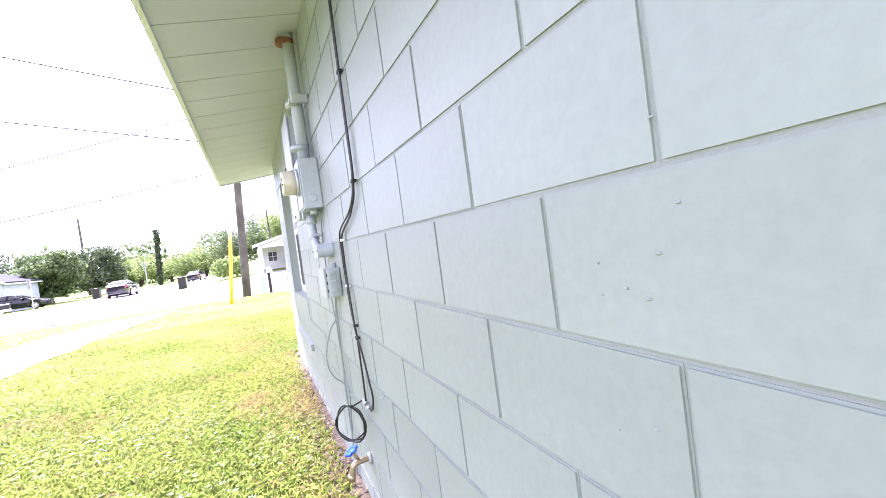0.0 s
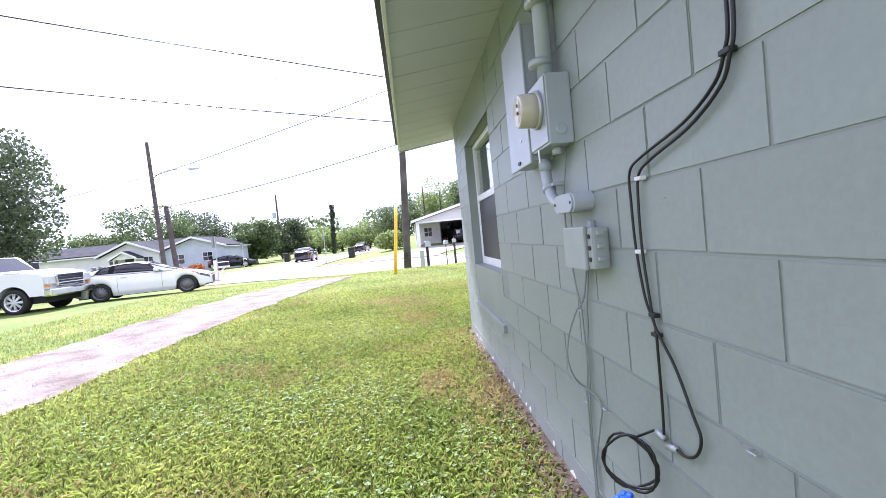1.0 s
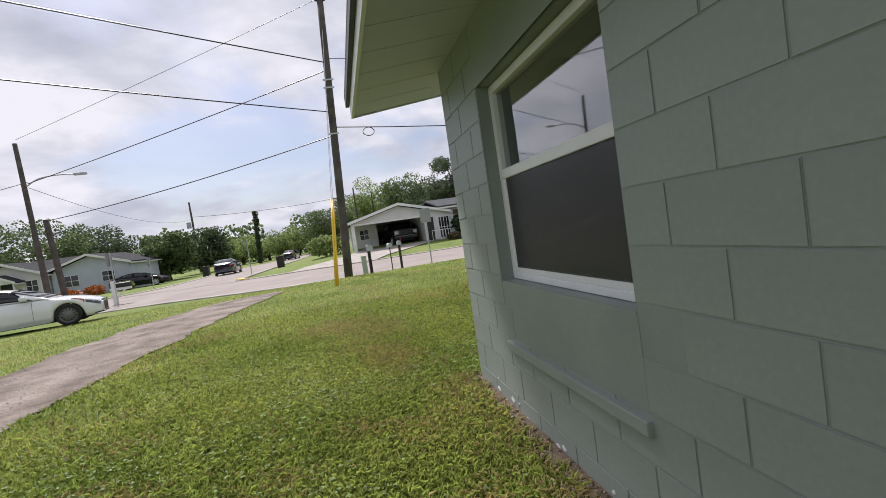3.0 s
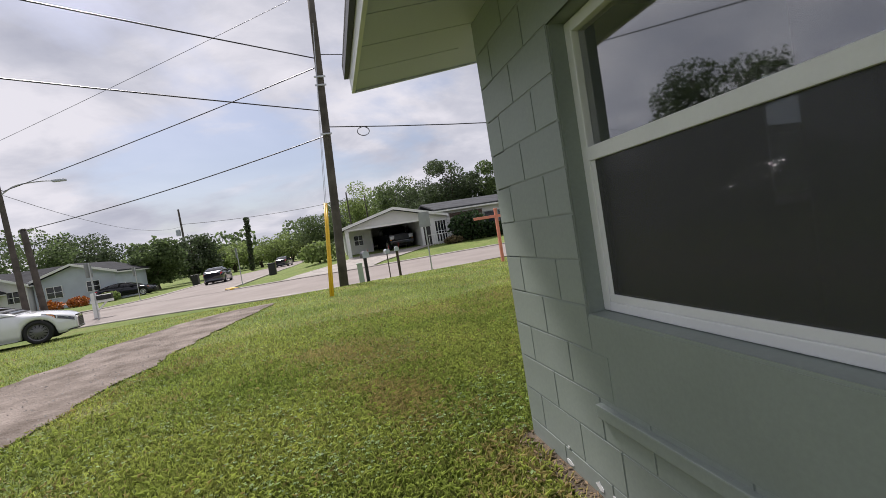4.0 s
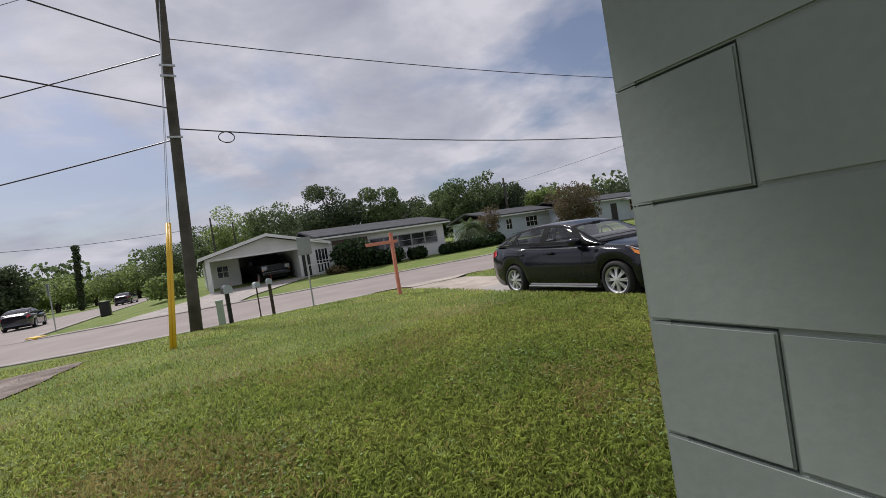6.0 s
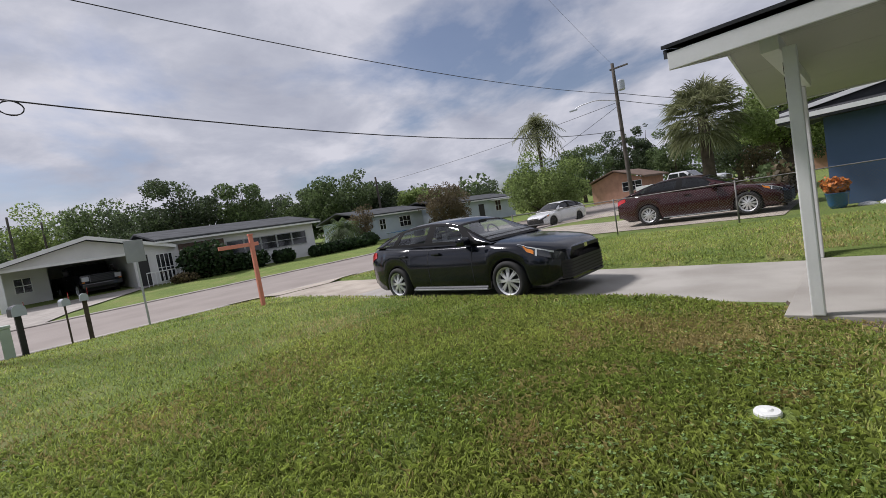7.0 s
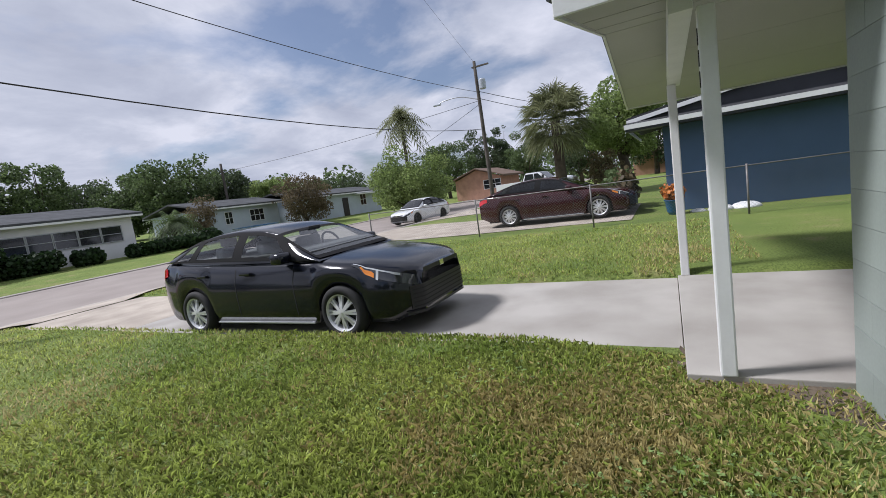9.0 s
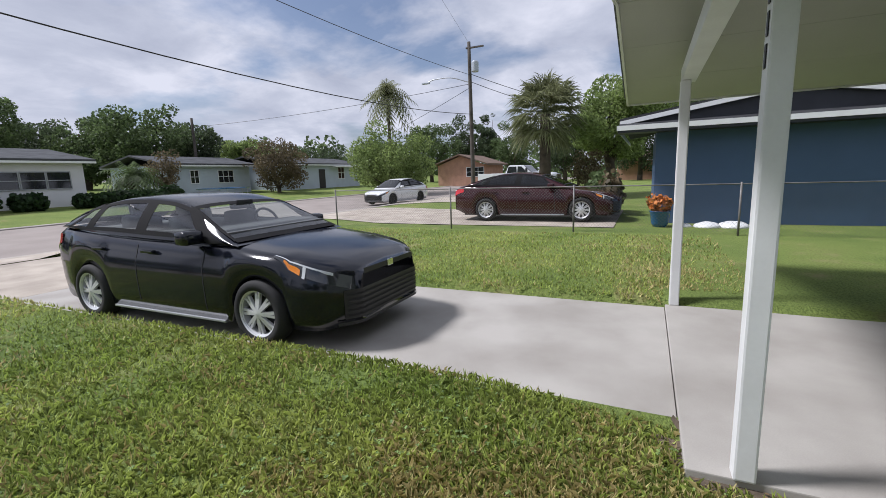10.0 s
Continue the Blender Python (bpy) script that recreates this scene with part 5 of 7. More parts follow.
cable("overhead_wire", [(-0.5, 14.1, 8.22), (-26, -3.8, 8.05)], 0.021, "black overhead wire between street poles", 0.12)
cable("overhead_wire", [(-0.65, 14.1, 6.34), (-26, -4.6, 6.25)], 0.019, "black overhead wire between street poles", 0.2)
cable("overhead_wire", [(-0.6, 14.1, 7.88), (-17.4, 26.0, 7.12)], 0.02, "black overhead wire to the lamp pole", 0.08)
cable("overhead_wire", [(-17.4, 26.0, 7.2), (-50, 40, 7.2)], 0.016, "black overhead wire past the lamp pole", 0.6)
cable("overhead_wire", [(-0.7, 14.1, 5.4), (-17.3, 26.8, 5.02)], 0.021, "black service wire to the pole stub", 0.2)
cable("overhead_wire", [(-17.4, 26.0, 6.9), (-23.3, 75, 8.5)], 0.014, "thin overhead wire along the side street", 1.2)
cable("overhead_wire", [(-23.3, 75, 8.8), (2.6, 75, 9.2)], 0.03, "distant overhead wire along houses", 0.5)
cable("overhead_wire", [(-0.30, 14.1, 10.66), (-17.6, 26.0, 9.6)], 0.01, "thin high overhead wire between pole tops", 0.05)
cable("overhead_wire", [(-0.35, 14.1, 8.35), (32.0, 12.4, 8.05)], 0.014, "black overhead wire over the lawn", 0.55)
cable("overhead_wire", [(-0.55, 14.1, 5.74), (32.0, 12.4, 5.5)], 0.018, "thick black service cable over the lawn", 0.78)
ring = [(0.75 + 0.22 * math.cos(k * 0.42), 13.95 + 0.03 * math.sin(k), 5.42 + 0.16 * math.sin(k * 0.42)) for k in range(32)]
tagged(part("cable_loop", tube(ring, 0.012, 6), M_CABLE), "small loop of slack cable tied to the wire", "cable")
cable("overhead_wire", [(32.0, 12.4, 8.1), (60, 4, 8.2)], 0.02, "black overhead wire beyond the pole", 0.6)
cable("overhead_wire", [(32.0, 12.4, 7.6), (60, 5, 7.6)], 0.02, "black overhead wire beyond the pole", 0.6)
cable("overhead_wire", [(32.0, 12.4, 7.5), (31.5, 40, 6.6)], 0.015, "service wire across the street", 0.3)
cable("overhead_wire", [(32.0, 12.4, 7.3), (44, 34, 3.4)], 0.015, "service wire down to a house", 0.3)
cable("overhead_wire", [(32.1, 12.6, 10.2), (2, 7, 11.5)], 0.006, "thin high overhead wire", 0.2)


# ---- trees and plants ----
def leaf_cloud(name, lobes, n, size, material, seed, parent=None, flat=0.0):
    """Many small leaf clumps in uneven lobes (centre, radii): thick near the skin, with gaps."""
    rng = np.random.default_rng(seed)
    wts = np.array([max(r[0] * r[1], 0.01) ** 1.0 * r[2] for c, r in lobes])
    idx = rng.choice(len(lobes), n, p=wts / wts.sum())
    c = np.array([l[0] for l in lobes])[idx]
    r = np.array([l[1] for l in lobes])[idx]
    d = rng.normal(size=(n, 3))
    d /= np.linalg.norm(d, axis=1)[:, None]
    rad = rng.uniform(0.45, 1.06, n) ** 0.6
    p = c + d * r * rad[:, None]
    a = rng.normal(size=(n, 3)) + d * 0.6
    a /= np.linalg.norm(a, axis=1)[:, None]
    b = np.cross(a, rng.normal(size=(n, 3)))
    b /= np.linalg.norm(b, axis=1)[:, None]
    e = np.cross(a, b)
    s = size * rng.uniform(0.5, 1.3, n)[:, None]
    v = np.stack([p - b * s * 0.5 - e * s * 0.35, p + b * s * 0.1 - e * s * 0.5 + a * s * 0.12, p + b * s * 0.6 + e * s * 0.05, p + b * s * 0.05 + e * s * 0.5 + a * s * 0.15, p - b * s * 0.45 + e * s * 0.3], 1).reshape(-1, 3)
    f = np.arange(n * 5).reshape(n, 5)
    ob = link_mesh(name, v.tolist(), f.tolist(), material)
    if parent:
        ob.parent = parent
    return ob


def tree(at, h, w, material, n, seed, size=0.34, trunk=0.32, label="broad leafy green tree", base=0.25, shape=1.0):
    rng = random.Random(seed)
    t = thing("tree", (at[0], at[1], land(*at)), 0, label, "tree")
    part("trunk", tube(bend([(0, 0, -0.3), (0.05 * w * rng.uniform(-1, 1), 0, h * 0.2), (0.08 * w * rng.uniform(-1, 1), 0.05 * w, h * 0.45), (0, 0, h * 0.75)], 4), [trunk * (1 - 0.85 * i / 12) for i in range(13)], 9), M_TRUNK, t, smooth=True)
    lobes = []
    for k in range(52):
        a = rng.uniform(0, 6.283)
        zz = rng.uniform(base + 0.1, 0.92)
        rr = w * 0.40 * math.sin(math.pi * min(max((zz - base) / (1.08 - base), 0.12), 0.95)) ** 0.6 * rng.uniform(0.5, 1.1)
        q = w * rng.choice((0.05, 0.07, 0.09, 0.12, 0.15))
        lobes.append(((rr * math.cos(a), rr * math.sin(a), h * zz), (q, q, q * 0.75 * shape)))
        if k < 5:
            bmz = h * (base + 0.12 * k * 0.5)
            part("limb", tube(bend([(0, 0, bmz * 0.8), (rr * 0.5 * math.cos(a), rr * 0.5 * math.sin(a), (bmz + h * zz) / 2), (rr * math.cos(a), rr * math.sin(a), h * zz)], 3), [trunk * 0.4, trunk * 0.35, trunk * 0.3, trunk * 0.25, trunk * 0.2, trunk * 0.12, trunk * 0.06], 6), M_TRUNK, t, smooth=True)
    lobes.append(((0, 0, h * (base + 0.45 * (1 - base))), (w * 0.30, w * 0.30, h * 0.26)))
    top = max(c[2] + r[2] for c, r in lobes)
    lobes = [((c[0], c[1], c[2] * h / top), r) for c, r in lobes]
    leaf_cloud("crown", lobes, int(n * 2.7), size * 0.5, material, seed, t)
    return t


def bush(at, w, d, h, material, n, seed, size=0.12, label="clipped dark green shrub", name="shrub", boxy=False):
    t = thing(name, (at[0], at[1], land(*at)), 0, label, name)
    part("stem", tube([(0, 0, -0.1), (0, 0, h * 0.5)], 0.05, 6), M_TRUNK, t)
    if boxy:
        lobes = [((x, 0, h * 0.5), (w * 0.2, d * 0.55, h * 0.5)) for x in np.linspace(-w * 0.38, w * 0.38, 6)]
    else:
        lobes = [((0, 0, h * 0.5), (w * 0.42, d * 0.42, h * 0.48)), ((w * 0.2, 0, h * 0.4), (w * 0.3, d * 0.35, h * 0.4)), ((-w * 0.2, 0, h * 0.45), (w * 0.3, d * 0.35, h * 0.42))]
    leaf_cloud("foliage", lobes, n, size, material, seed, t)
    return t


def palm(at, h, crown, n, seed, fan=False, label="palm tree with arching fronds", material=None, trunk=0.16):
    rng = random.Random(seed)
    t = thing("palm_tree", (at[0], at[1], land(*at)), 0, label, "palm tree")
    part("trunk", tube([(0, 0, -0.2), (0.05, 0, h * 0.4), (0, 0, h * 0.97)], [trunk * 1.2, trunk, trunk * 0.85], 10), M_TRUNK, t, smooth=True)
    vs, fs = [], []
    for k in range(n):
        a, up = rng.uniform(0, 6.283), rng.uniform(-0.85, 1.35) if fan else rng.uniform(-0.55, 1.4)
        d = Vector((math.cos(a) * math.cos(up), math.sin(a) * math.cos(up), math.sin(up)))
        side = Vector((-math.sin(a), math.cos(a), 0))
        l = crown * rng.uniform(0.8, 1.05)
        if fan:
            # a folded fan on a long stalk: stiff at first, its tips hanging
            drop = max(0.0, 0.75 - d.z) * l
            c = Vector((0, 0, h)) + d * l * 0.52 - Vector((0, 0, 0.16 * drop))
            for j in range(17):
                f = (j - 8) / 8
                way = d * math.cos(f * 1.35) + side * math.sin(f * 1.35)
                r_ = l * rng.uniform(0.42, 0.58)
                m = c + way * r_ * 0.55 + Vector((0, 0, 0.02 * l))
                tip = c + way * r_ - Vector((0, 0, r_ * rng.uniform(0.1, 0.5)))
                base = c + side * f * 0.06
                i = len(vs)
                s2 = Vector((rng.uniform(-1, 1), rng.uniform(-1, 1), rng.uniform(-1, 1))).normalized() * 0.032
                vs += [base, m + s2, tip, m - s2]
                fs.append((i, i + 1, i + 2, i + 3))
            i = len(vs)
            vs += [Vector((0, 0, h)) - side * 0.015, Vector((0, 0, h)) + side * 0.015, c]
            fs.append((i, i + 1, i + 2))
        else:
            sag_ = rng.uniform(0.5, 1.05)
            spine = [Vector((0, 0, h)) + d * l * s - Vector((0, 0, l * sag_ * s * s)) for s in np.linspace(0, 1, 12)]
            for j in range(1, 12):
                w_ = l * 0.24 * math.sin(math.pi * (0.12 + 0.85 * j / 12))
                for sg in (-1, 1):
                    i = len(vs)
                    p, q = spine[j - 1], spine[j]
                    tip = (p + q) / 2 + side * sg * w_ + (q - p) * 0.9 - Vector((0, 0, w_ * 0.55))
                    vs += [p, p.lerp(q, 0.55), tip]
                    fs.append((i, i + 1, i + 2))
                i = len(vs)
                p, q = spine[j - 1], spine[j]
                vs += [p - side * 0.02, p + side * 0.02, q + side * 0.02, q - side * 0.02]
                fs.append((i, i + 1, i + 2, i + 3))
    ob = link_mesh("crown", [tuple(v) for v in vs], fs, material or M_PALM)
    ob.parent = t
    return t


leaf_cloud("vine", [((0.02 * k, 0, 0.45 + 0.42 * k), (0.42 + 0.1 * math.sin(k * 2.1), 0.42, 0.4)) for k in range(20)], 1500, 0.26, M_LEAF_DARK, 91, VINE)


def polar(az, d, x0=0.0, y0=0.0):
    return (x0 + d * math.sin(radians(az)), y0 + d * math.cos(radians(az)))


tree(polar(-43, 44, -0.7, -5.6), 11.5, 13, M_LEAF_DARK, 6500, 11, 0.38, 0.5, "large dark oak beyond the parked truck", 0.12)
for az, d, h, w, m, sd in ((-29, 74, 9.5, 13, M_LEAF_MID, 1), (-25, 80, 9.0, 12, M_LEAF_DARK, 2), (-33, 78, 6.5, 12, M_LEAF_MID, 3), (-19, 62, 5.8, 7, M_LEAF_MID, 4), (-15.4, 72, 6.4, 9, M_LEAF_DARK, 5), (-11.5, 95, 6.0, 12, M_LEAF_LIGHT, 6), (-8.5, 100, 6.2, 13, M_LEAF_LIGHT, 7), (-5, 105, 6.8, 14, M_LEAF_LIGHT, 8), (-1.5, 100, 8.2, 13, M_LEAF_MID, 9), (2, 98, 10, 13, M_LEAF_MID, 10), (5.5, 90, 11.5, 13, M_LEAF_LIGHT, 12), (9, 80, 10, 12, M_LEAF_MID, 13)):
    tree(polar(az, d, -0.8, -4), h, w, m, 3200, sd, 0.5, 0.35, "leafy tree far down the street", 0.08)
for az, d, h, w, m, sd in ((12, 64, 8.5, 10, M_LEAF_DARK, 21), (15.5, 60, 11.2, 9, M_LEAF_DARK, 22), (18.5, 62, 9.0, 9, M_LEAF_DARK, 23), (22.2, 60, 9.8, 8, M_LEAF_MID, 24), (25.5, 64, 8.0, 9, M_LEAF_DARK, 25), (28.5, 60, 8.2, 8, M_LEAF_MID, 26), (31.5, 58, 8.0, 8, M_LEAF_MID, 27), (34.5, 54, 8.8, 9, M_LEAF_MID, 28), (38, 56, 7.6, 8, M_LEAF_DARK, 29), (42.5, 62, 6.2, 8, M_LEAF_LIGHT, 30)):
    tree(polar(az, d), h * 0.9, w, m, 3600, sd, 0.42, 0.35, "dark leafy tree behind the house across the street", 0.05)
tree((33.5, 32.0), 4.9, 6.4, M_LEAF_BROWN, 3400, 41, 0.26, 0.2, "brownish thin-leaved tree before a grey house", 0.02)
tree((36.5, 21.6), 6.4, 8.6, M_LEAF_LIGHT, 5600, 42, 0.3, 0.25, "bright green spreading tree by the street", 0.05)
palm((39.5, 23.6), 9.2, 3.0, 64, 43, False, "tall feather palm behind a green tree")
palm((26.2, 6.2), 4.5, 2.15, 170, 44, True, "shaggy cabbage palm with fan leaves", None, 0.3)
tree((30, 3.2), 6.9, 6.6, M_LEAF_LIGHT, 8500, 45, 0.24, 0.4, "dense rounded green tree beside a palm", 0.22)
tree((27.5, 4.2), 2.6, 2.4, M_LEAF_BROWN, 1200, 46, 0.16, 0.1, "low reddish ornamental tree", 0.15)
for az, d, h, w, m, sd in ((64, 75, 9, 9, M_LEAF_MID, 51), (68, 80, 11, 7, M_LEAF_DARK, 52), (71, 85, 12, 6, M_LEAF_DARK, 53), (74, 78, 10, 8, M_LEAF_MID, 54), (80, 70, 9, 9, M_LEAF_DARK, 55), (88, 62, 10.5, 9, M_LEAF_DARK, 56), (93, 60, 10, 9, M_LEAF_DARK, 57), (98, 60, 11, 9, M_LEAF_DARK, 58), (104, 60, 10, 10, M_LEAF_DARK, 59), (57, 95, 8, 10, M_LEAF_MID, 60), (51, 90, 6.5, 10, M_LEAF_DARK, 61), (47, 90, 6.5, 10, M_LEAF_MID, 62)):
    tree(polar(az, d), h, w, m, 2800, sd, 0.45, 0.35, "leafy tree beyond the neighbouring houses", 0.08)
# trees behind the house, which its window mirrors
for x, y, h, w, m, sd in ((-26, -2, 10, 13, M_LEAF_DARK, 71), (-30, 9, 9, 12, M_LEAF_DARK, 72), (-28, -14, 9, 12, M_LEAF_MID, 73), (-36, 2, 8, 12, M_LEAF_DARK, 74)):
    tree((x, y), h, w, m, 3200, sd, 0.42, 0.4, "large dark tree mirrored in the window", 0.1)
rngw = np.random.default_rng(5)
lobes = []
for az in np.arange(-70, 120, 1.1):
    d = 128 + 14 * math.sin(az * 0.7)
    x, y = polar(float(az), d)
    hh = 8.2 + 2.2 * math.sin(az * 0.9) + 1.8 * math.sin(az * 2.3 + 1)
    lobes.append(((x, y, land(x, y) + hh * 0.45), (3.2, 3.2, hh * 0.55)))
tagged(leaf_cloud("woods", lobes, 34000, 0.75, M_LEAF_MID, 77), "distant line of mixed green woods", "woods", kind="stuff")
palm((-20.5, 17.5), 1.3, 2.4, 34, 81, False, "low spreading palm beside the parked truck", M_LEAF_LIGHT, 0.25)


# ---- houses ----
def house_window(parent, at, w, h, axis, bars=2, trim=None):
    """A window on a wall; axis y: it looks towards -y; x: towards -x."""
    trim = trim or M_WHITE
    o = thing("window", at, 0 if axis == "y" else -90)
    o.parent = parent
    part("pane", box((0.04, 0.0, 0.04), (w - 0.04, 0.012, h - 0.04)), M_GLASSDARK, o)
    for lo, hi in (((0, 0), (w, 0.05)), ((0, h - 0.05), (w, h)), ((0, 0.05), (0.05, h - 0.05)), ((w - 0.05, 0.05), (w, h - 0.05))):
        part("frame", box((lo[0], -0.03, lo[1]), (hi[0], -0.001, hi[1])), trim, o)
    for k in range(1, bars):
        part("bar", box((w * k / bars - 0.02, -0.025, 0.05), (w * k / bars + 0.02, -0.002, h - 0.05)), trim, o)
    part("rail", box((0.05, -0.024, h * 0.5 - 0.02), (w - 0.05, -0.003, h * 0.5 + 0.02)), trim, o)
    return o


def gable_roof(parent, x0, x1, y0, y1, z, rise, material, along="x", over=0.45, fascia=None):
    """A two-sided roof over a rectangle, ridge along x or y."""
    fascia = fascia or M_WHITE
    x0, x1, y0, y1 = x0 - over, x1 + over, y0 - over, y1 + over
    if along == "x":
        ym = (y0 + y1) / 2
        sides = (((x0, y0, z), (x1, y0, z), (x1, ym, z + rise), (x0, ym, z + rise)), ((x0, y1, z), (x1, y1, z), (x1, ym, z + rise), (x0, ym, z + rise)))
        edges = (((x0, y0), (x1, y0 + 0.03)), ((x0, y1 - 0.03), (x1, y1)))
    else:
        xm = (x0 + x1) / 2
        sides = (((x0, y0, z), (x0, y1, z), (xm, y1, z + rise), (xm, y0, z + rise)), ((x1, y0, z), (x1, y1, z), (xm, y1, z + rise), (xm, y0, z + rise)))
        edges = (((x0, y0), (x0 + 0.03, y1)), ((x1 - 0.03, y0), (x1, y1)))
    for s in sides:
        bm = bmesh.new()
        add_slab(bm, s, (0, 0, 0.12))
        part("roof", bm, material, parent)
    for (ax, ay), (bx, by) in edges:
        part("fascia", box((ax, ay, z - 0.12), (bx, by, z - 0.002), 0), fascia, parent)
    # rake boards at the gable ends
    if along == "y":
        xm = (x0 + x1) / 2
        for a, b in ((x0, xm), (x1, xm)):
            bm = bmesh.new()
            add_slab(bm, [(a, y0 - 0.02, z - 0.08), (b, y0 - 0.02, z + rise - 0.08), (b, y0 - 0.02, z + rise + 0.13), (a, y0 - 0.02, z + 0.13)], (0, 0.018, 0))
            part("rake_board", bm, fascia, parent)


def gable_fill(parent, x0, x1, y, z, rise, material):
    bm = bmesh.new()
    add_slab(bm, [(x0, y, z), (x1, y, z), ((x0 + x1) / 2, y, z + rise)], (0, 0.12, 0))
    part("gable", bm, material, parent)


# white house with a carport across the street
ha = thing("house_across", (0, 0, 0.32), 0, "white single-storey house with grey roof and open carport", "house")
part("wall", box((5.9, 32.0, -0.4), (18.0, 32.2, 2.62)), M_STUCCO, ha)
part("wall", box((17.8, 32.2, -0.4), (18.0, 41, 2.62)), M_STUCCO, ha)
part("wall", box((0.0, 40.8, -0.4), (17.8, 41, 2.62)), M_STUCCO, ha)
part("wall", box((0.0, 36.0, -0.4), (0.2, 40.8, 2.2)), M_STUCCO, ha)
part("wall", box((5.9, 32.2, -0.4), (6.1, 40.8, 2.3)), M_STUCCO, ha)
part("carport_post", box((0.0, 32.0, -0.4), (0.28, 32.25, 2.2)), M_WHITE, ha)
part("carport_header", box((0.28, 32.0, 2.06), (5.9, 32.2, 2.2)), M_WHITE, ha)
gable_fill(ha, 0.0, 7.8, 32.02, 2.2, 1.0, M_STUCCO)
gable_roof(ha, 0.0, 7.8, 32.0, 41, 2.2, 1.12, M_SHINGLE2, "y", 0.4)
gable_roof(ha, 7.6, 18.0, 32.0, 41, 2.62, 0.85, M_SHINGLE2, "x", 0.5)
part("door", box((6.1, 31.96, 0.0), (6.65, 31.995, 1.95)), M_BLACK, ha, "dark front door")
house_window(ha, (7.05, 31.985, 0.15), 0.95, 1.75, "y", 4)
for k in range(5):
    house_window(ha, (11.3 + k * 1.2, 31.96, 1.05), 1.18, 1.0, "y", 1, M_SIGNBACK)
part("brick_panel", box((8.4, 31.97, 0.0), (11.2, 31.998, 2.3)), M_DARKBRICK, ha)
part("utility_room", box((0.2, 35.6, -0.3), (2.3, 40.8, 2.2)), M_STUCCO, ha)
house_window(ha, (0.75, 35.585, 0.85), 0.8, 0.9, "y", 2)
house_window(ha, (0.16, 37.6, 0.8), 1.0, 0.9, "x", 2)
part("floor_slab", box((0.1, 32.0, -0.3), (5.9, 40.8, 0.03)), M_KERB, ha)
for x in np.arange(6.2, 8.3, 0.22):
    part("porch_rail", box((float(x), 30.9, 0.0), (float(x) + 0.03, 30.93, 0.8)), M_WHITE, ha)
part("porch_top_rail", box((6.2, 30.88, 0.8), (8.24, 30.95, 0.85)), M_WHITE, ha)
for (x, y, w, d, h, sd, bx) in ((9.5, 30.6, 3.6, 2.4, 2.35, 101, False), (12.0, 30.6, 2.4, 1.2, 1.15, 102, True), (14.6, 30.7, 1.3, 1.0, 0.9, 103, True), (17.6, 30.4, 2.0, 1.0, 0.8, 104, True), (20.0, 30.6, 3.6, 1.2, 0.9, 105, True), (22.5, 31, 2.0, 1.3, 1.1, 106, False)):
    bush((x, y), w, d, h, M_HEDGE, 1500, sd, 0.2, "clipped dark green hedge before the white house" if bx else "large dark spreading shrub", "hedge" if bx else "shrub", bx)
bush((7.9, 30.1), 1.6, 1.0, 0.6, M_LEAF_BROWN, 500, 107, 0.14, "low dry purplish shrub")
palm((21.5, 33.5), 1.6, 2.7, 60, 108, False, "bushy palm beside the white house", M_LEAF_MID, 0.2)
tree((24.2, 34), 3.6, 3.2, M_LEAF_BROWN, 900, 109, 0.22, 0.12, "reddish small tree beside a house", 0.1)
bush((-2.2, 33.5), 3.0, 2.0, 1.8, M_LEAF_LIGHT, 900, 110, 0.2, "bright green shrub at the side of the carport")

# grey-blue houses further along the far side
hb = thing("house_grey", (0, 0, 0.4), 0, "small blue-grey block house with white trim", "house")
part("wall", box((25.0, 35.0, -0.4), (33.0, 42, 2.5)), M_GREYSTUCCO, hb)
gable_roof(hb, 25.0, 33.0, 35.0, 42, 2.5, 0.75, M_SHINGLE2, "x", 0.5)
house_window(hb, (29.6, 34.985, 1.0), 1.6, 1.1, "y", 3)
house_window(hb, (27.0, 34.985, 1.0), 0.8, 1.1, "y", 2)
hd = thing("house_grey", (0, 0, 0.4), 0, "low blue-grey house with pale roof", "house")
part("wall", box((35.5, 34.0, -0.4), (49.0, 42, 2.6)), M_GREYSTUCCO, hd)
gable_roof(hd, 35.5, 49.0, 34.0, 42, 2.6, 0.8, M_SHINGLE2, "x", 0.5)
house_window(hd, (44.8, 33.985, 1.0), 1.2, 1.4, "y", 2)
part("door", box((41.5, 33.96, 0.0), (42.5, 33.995, 2.1)), M_BLACK, hd)
part("awning", box((43.5, 33.1, 2.3), (49.4, 33.95, 2.42)), M_WHITE, hd)
def gable_end(parent, x, y0, y1, z, rise, material):
    bm = bmesh.new()
    add_slab(bm, [(x, y0, z), (x, y1, z), (x, (y0 + y1) / 2, z + rise)], (0.12, 0, 0))
    part("gable", bm, material, parent)


he = thing("house_tan", (0, 0, 0.2), 0, "tan brick house with a brown roof", "house")
part("wall", box((56, 20.0, -0.4), (64, 26.4, 2.4)), M_TAN, he)
gable_end(he, 56, 20.0, 26.4, 2.4, 1.15, M_TAN)
gable_roof(he, 56, 64, 20.0, 26.4, 2.4, 1.25, M_BROWNROOF, "x", 0.6, M_BROWNROOF)
house_window(he, (55.985, 22.4, 0.9), 2.4, 1.2, "x", 3)
hf = thing("house_tan", (0, 0, 0.2), 0, "low tan house behind the trees", "house")
part("wall", box((66, -9, -0.4), (74, 5, 2.4)), M_TAN, hf)
gable_roof(hf, 66, 74, -9, 5, 2.4, 1.1, M_BROWNROOF, "y", 0.6)
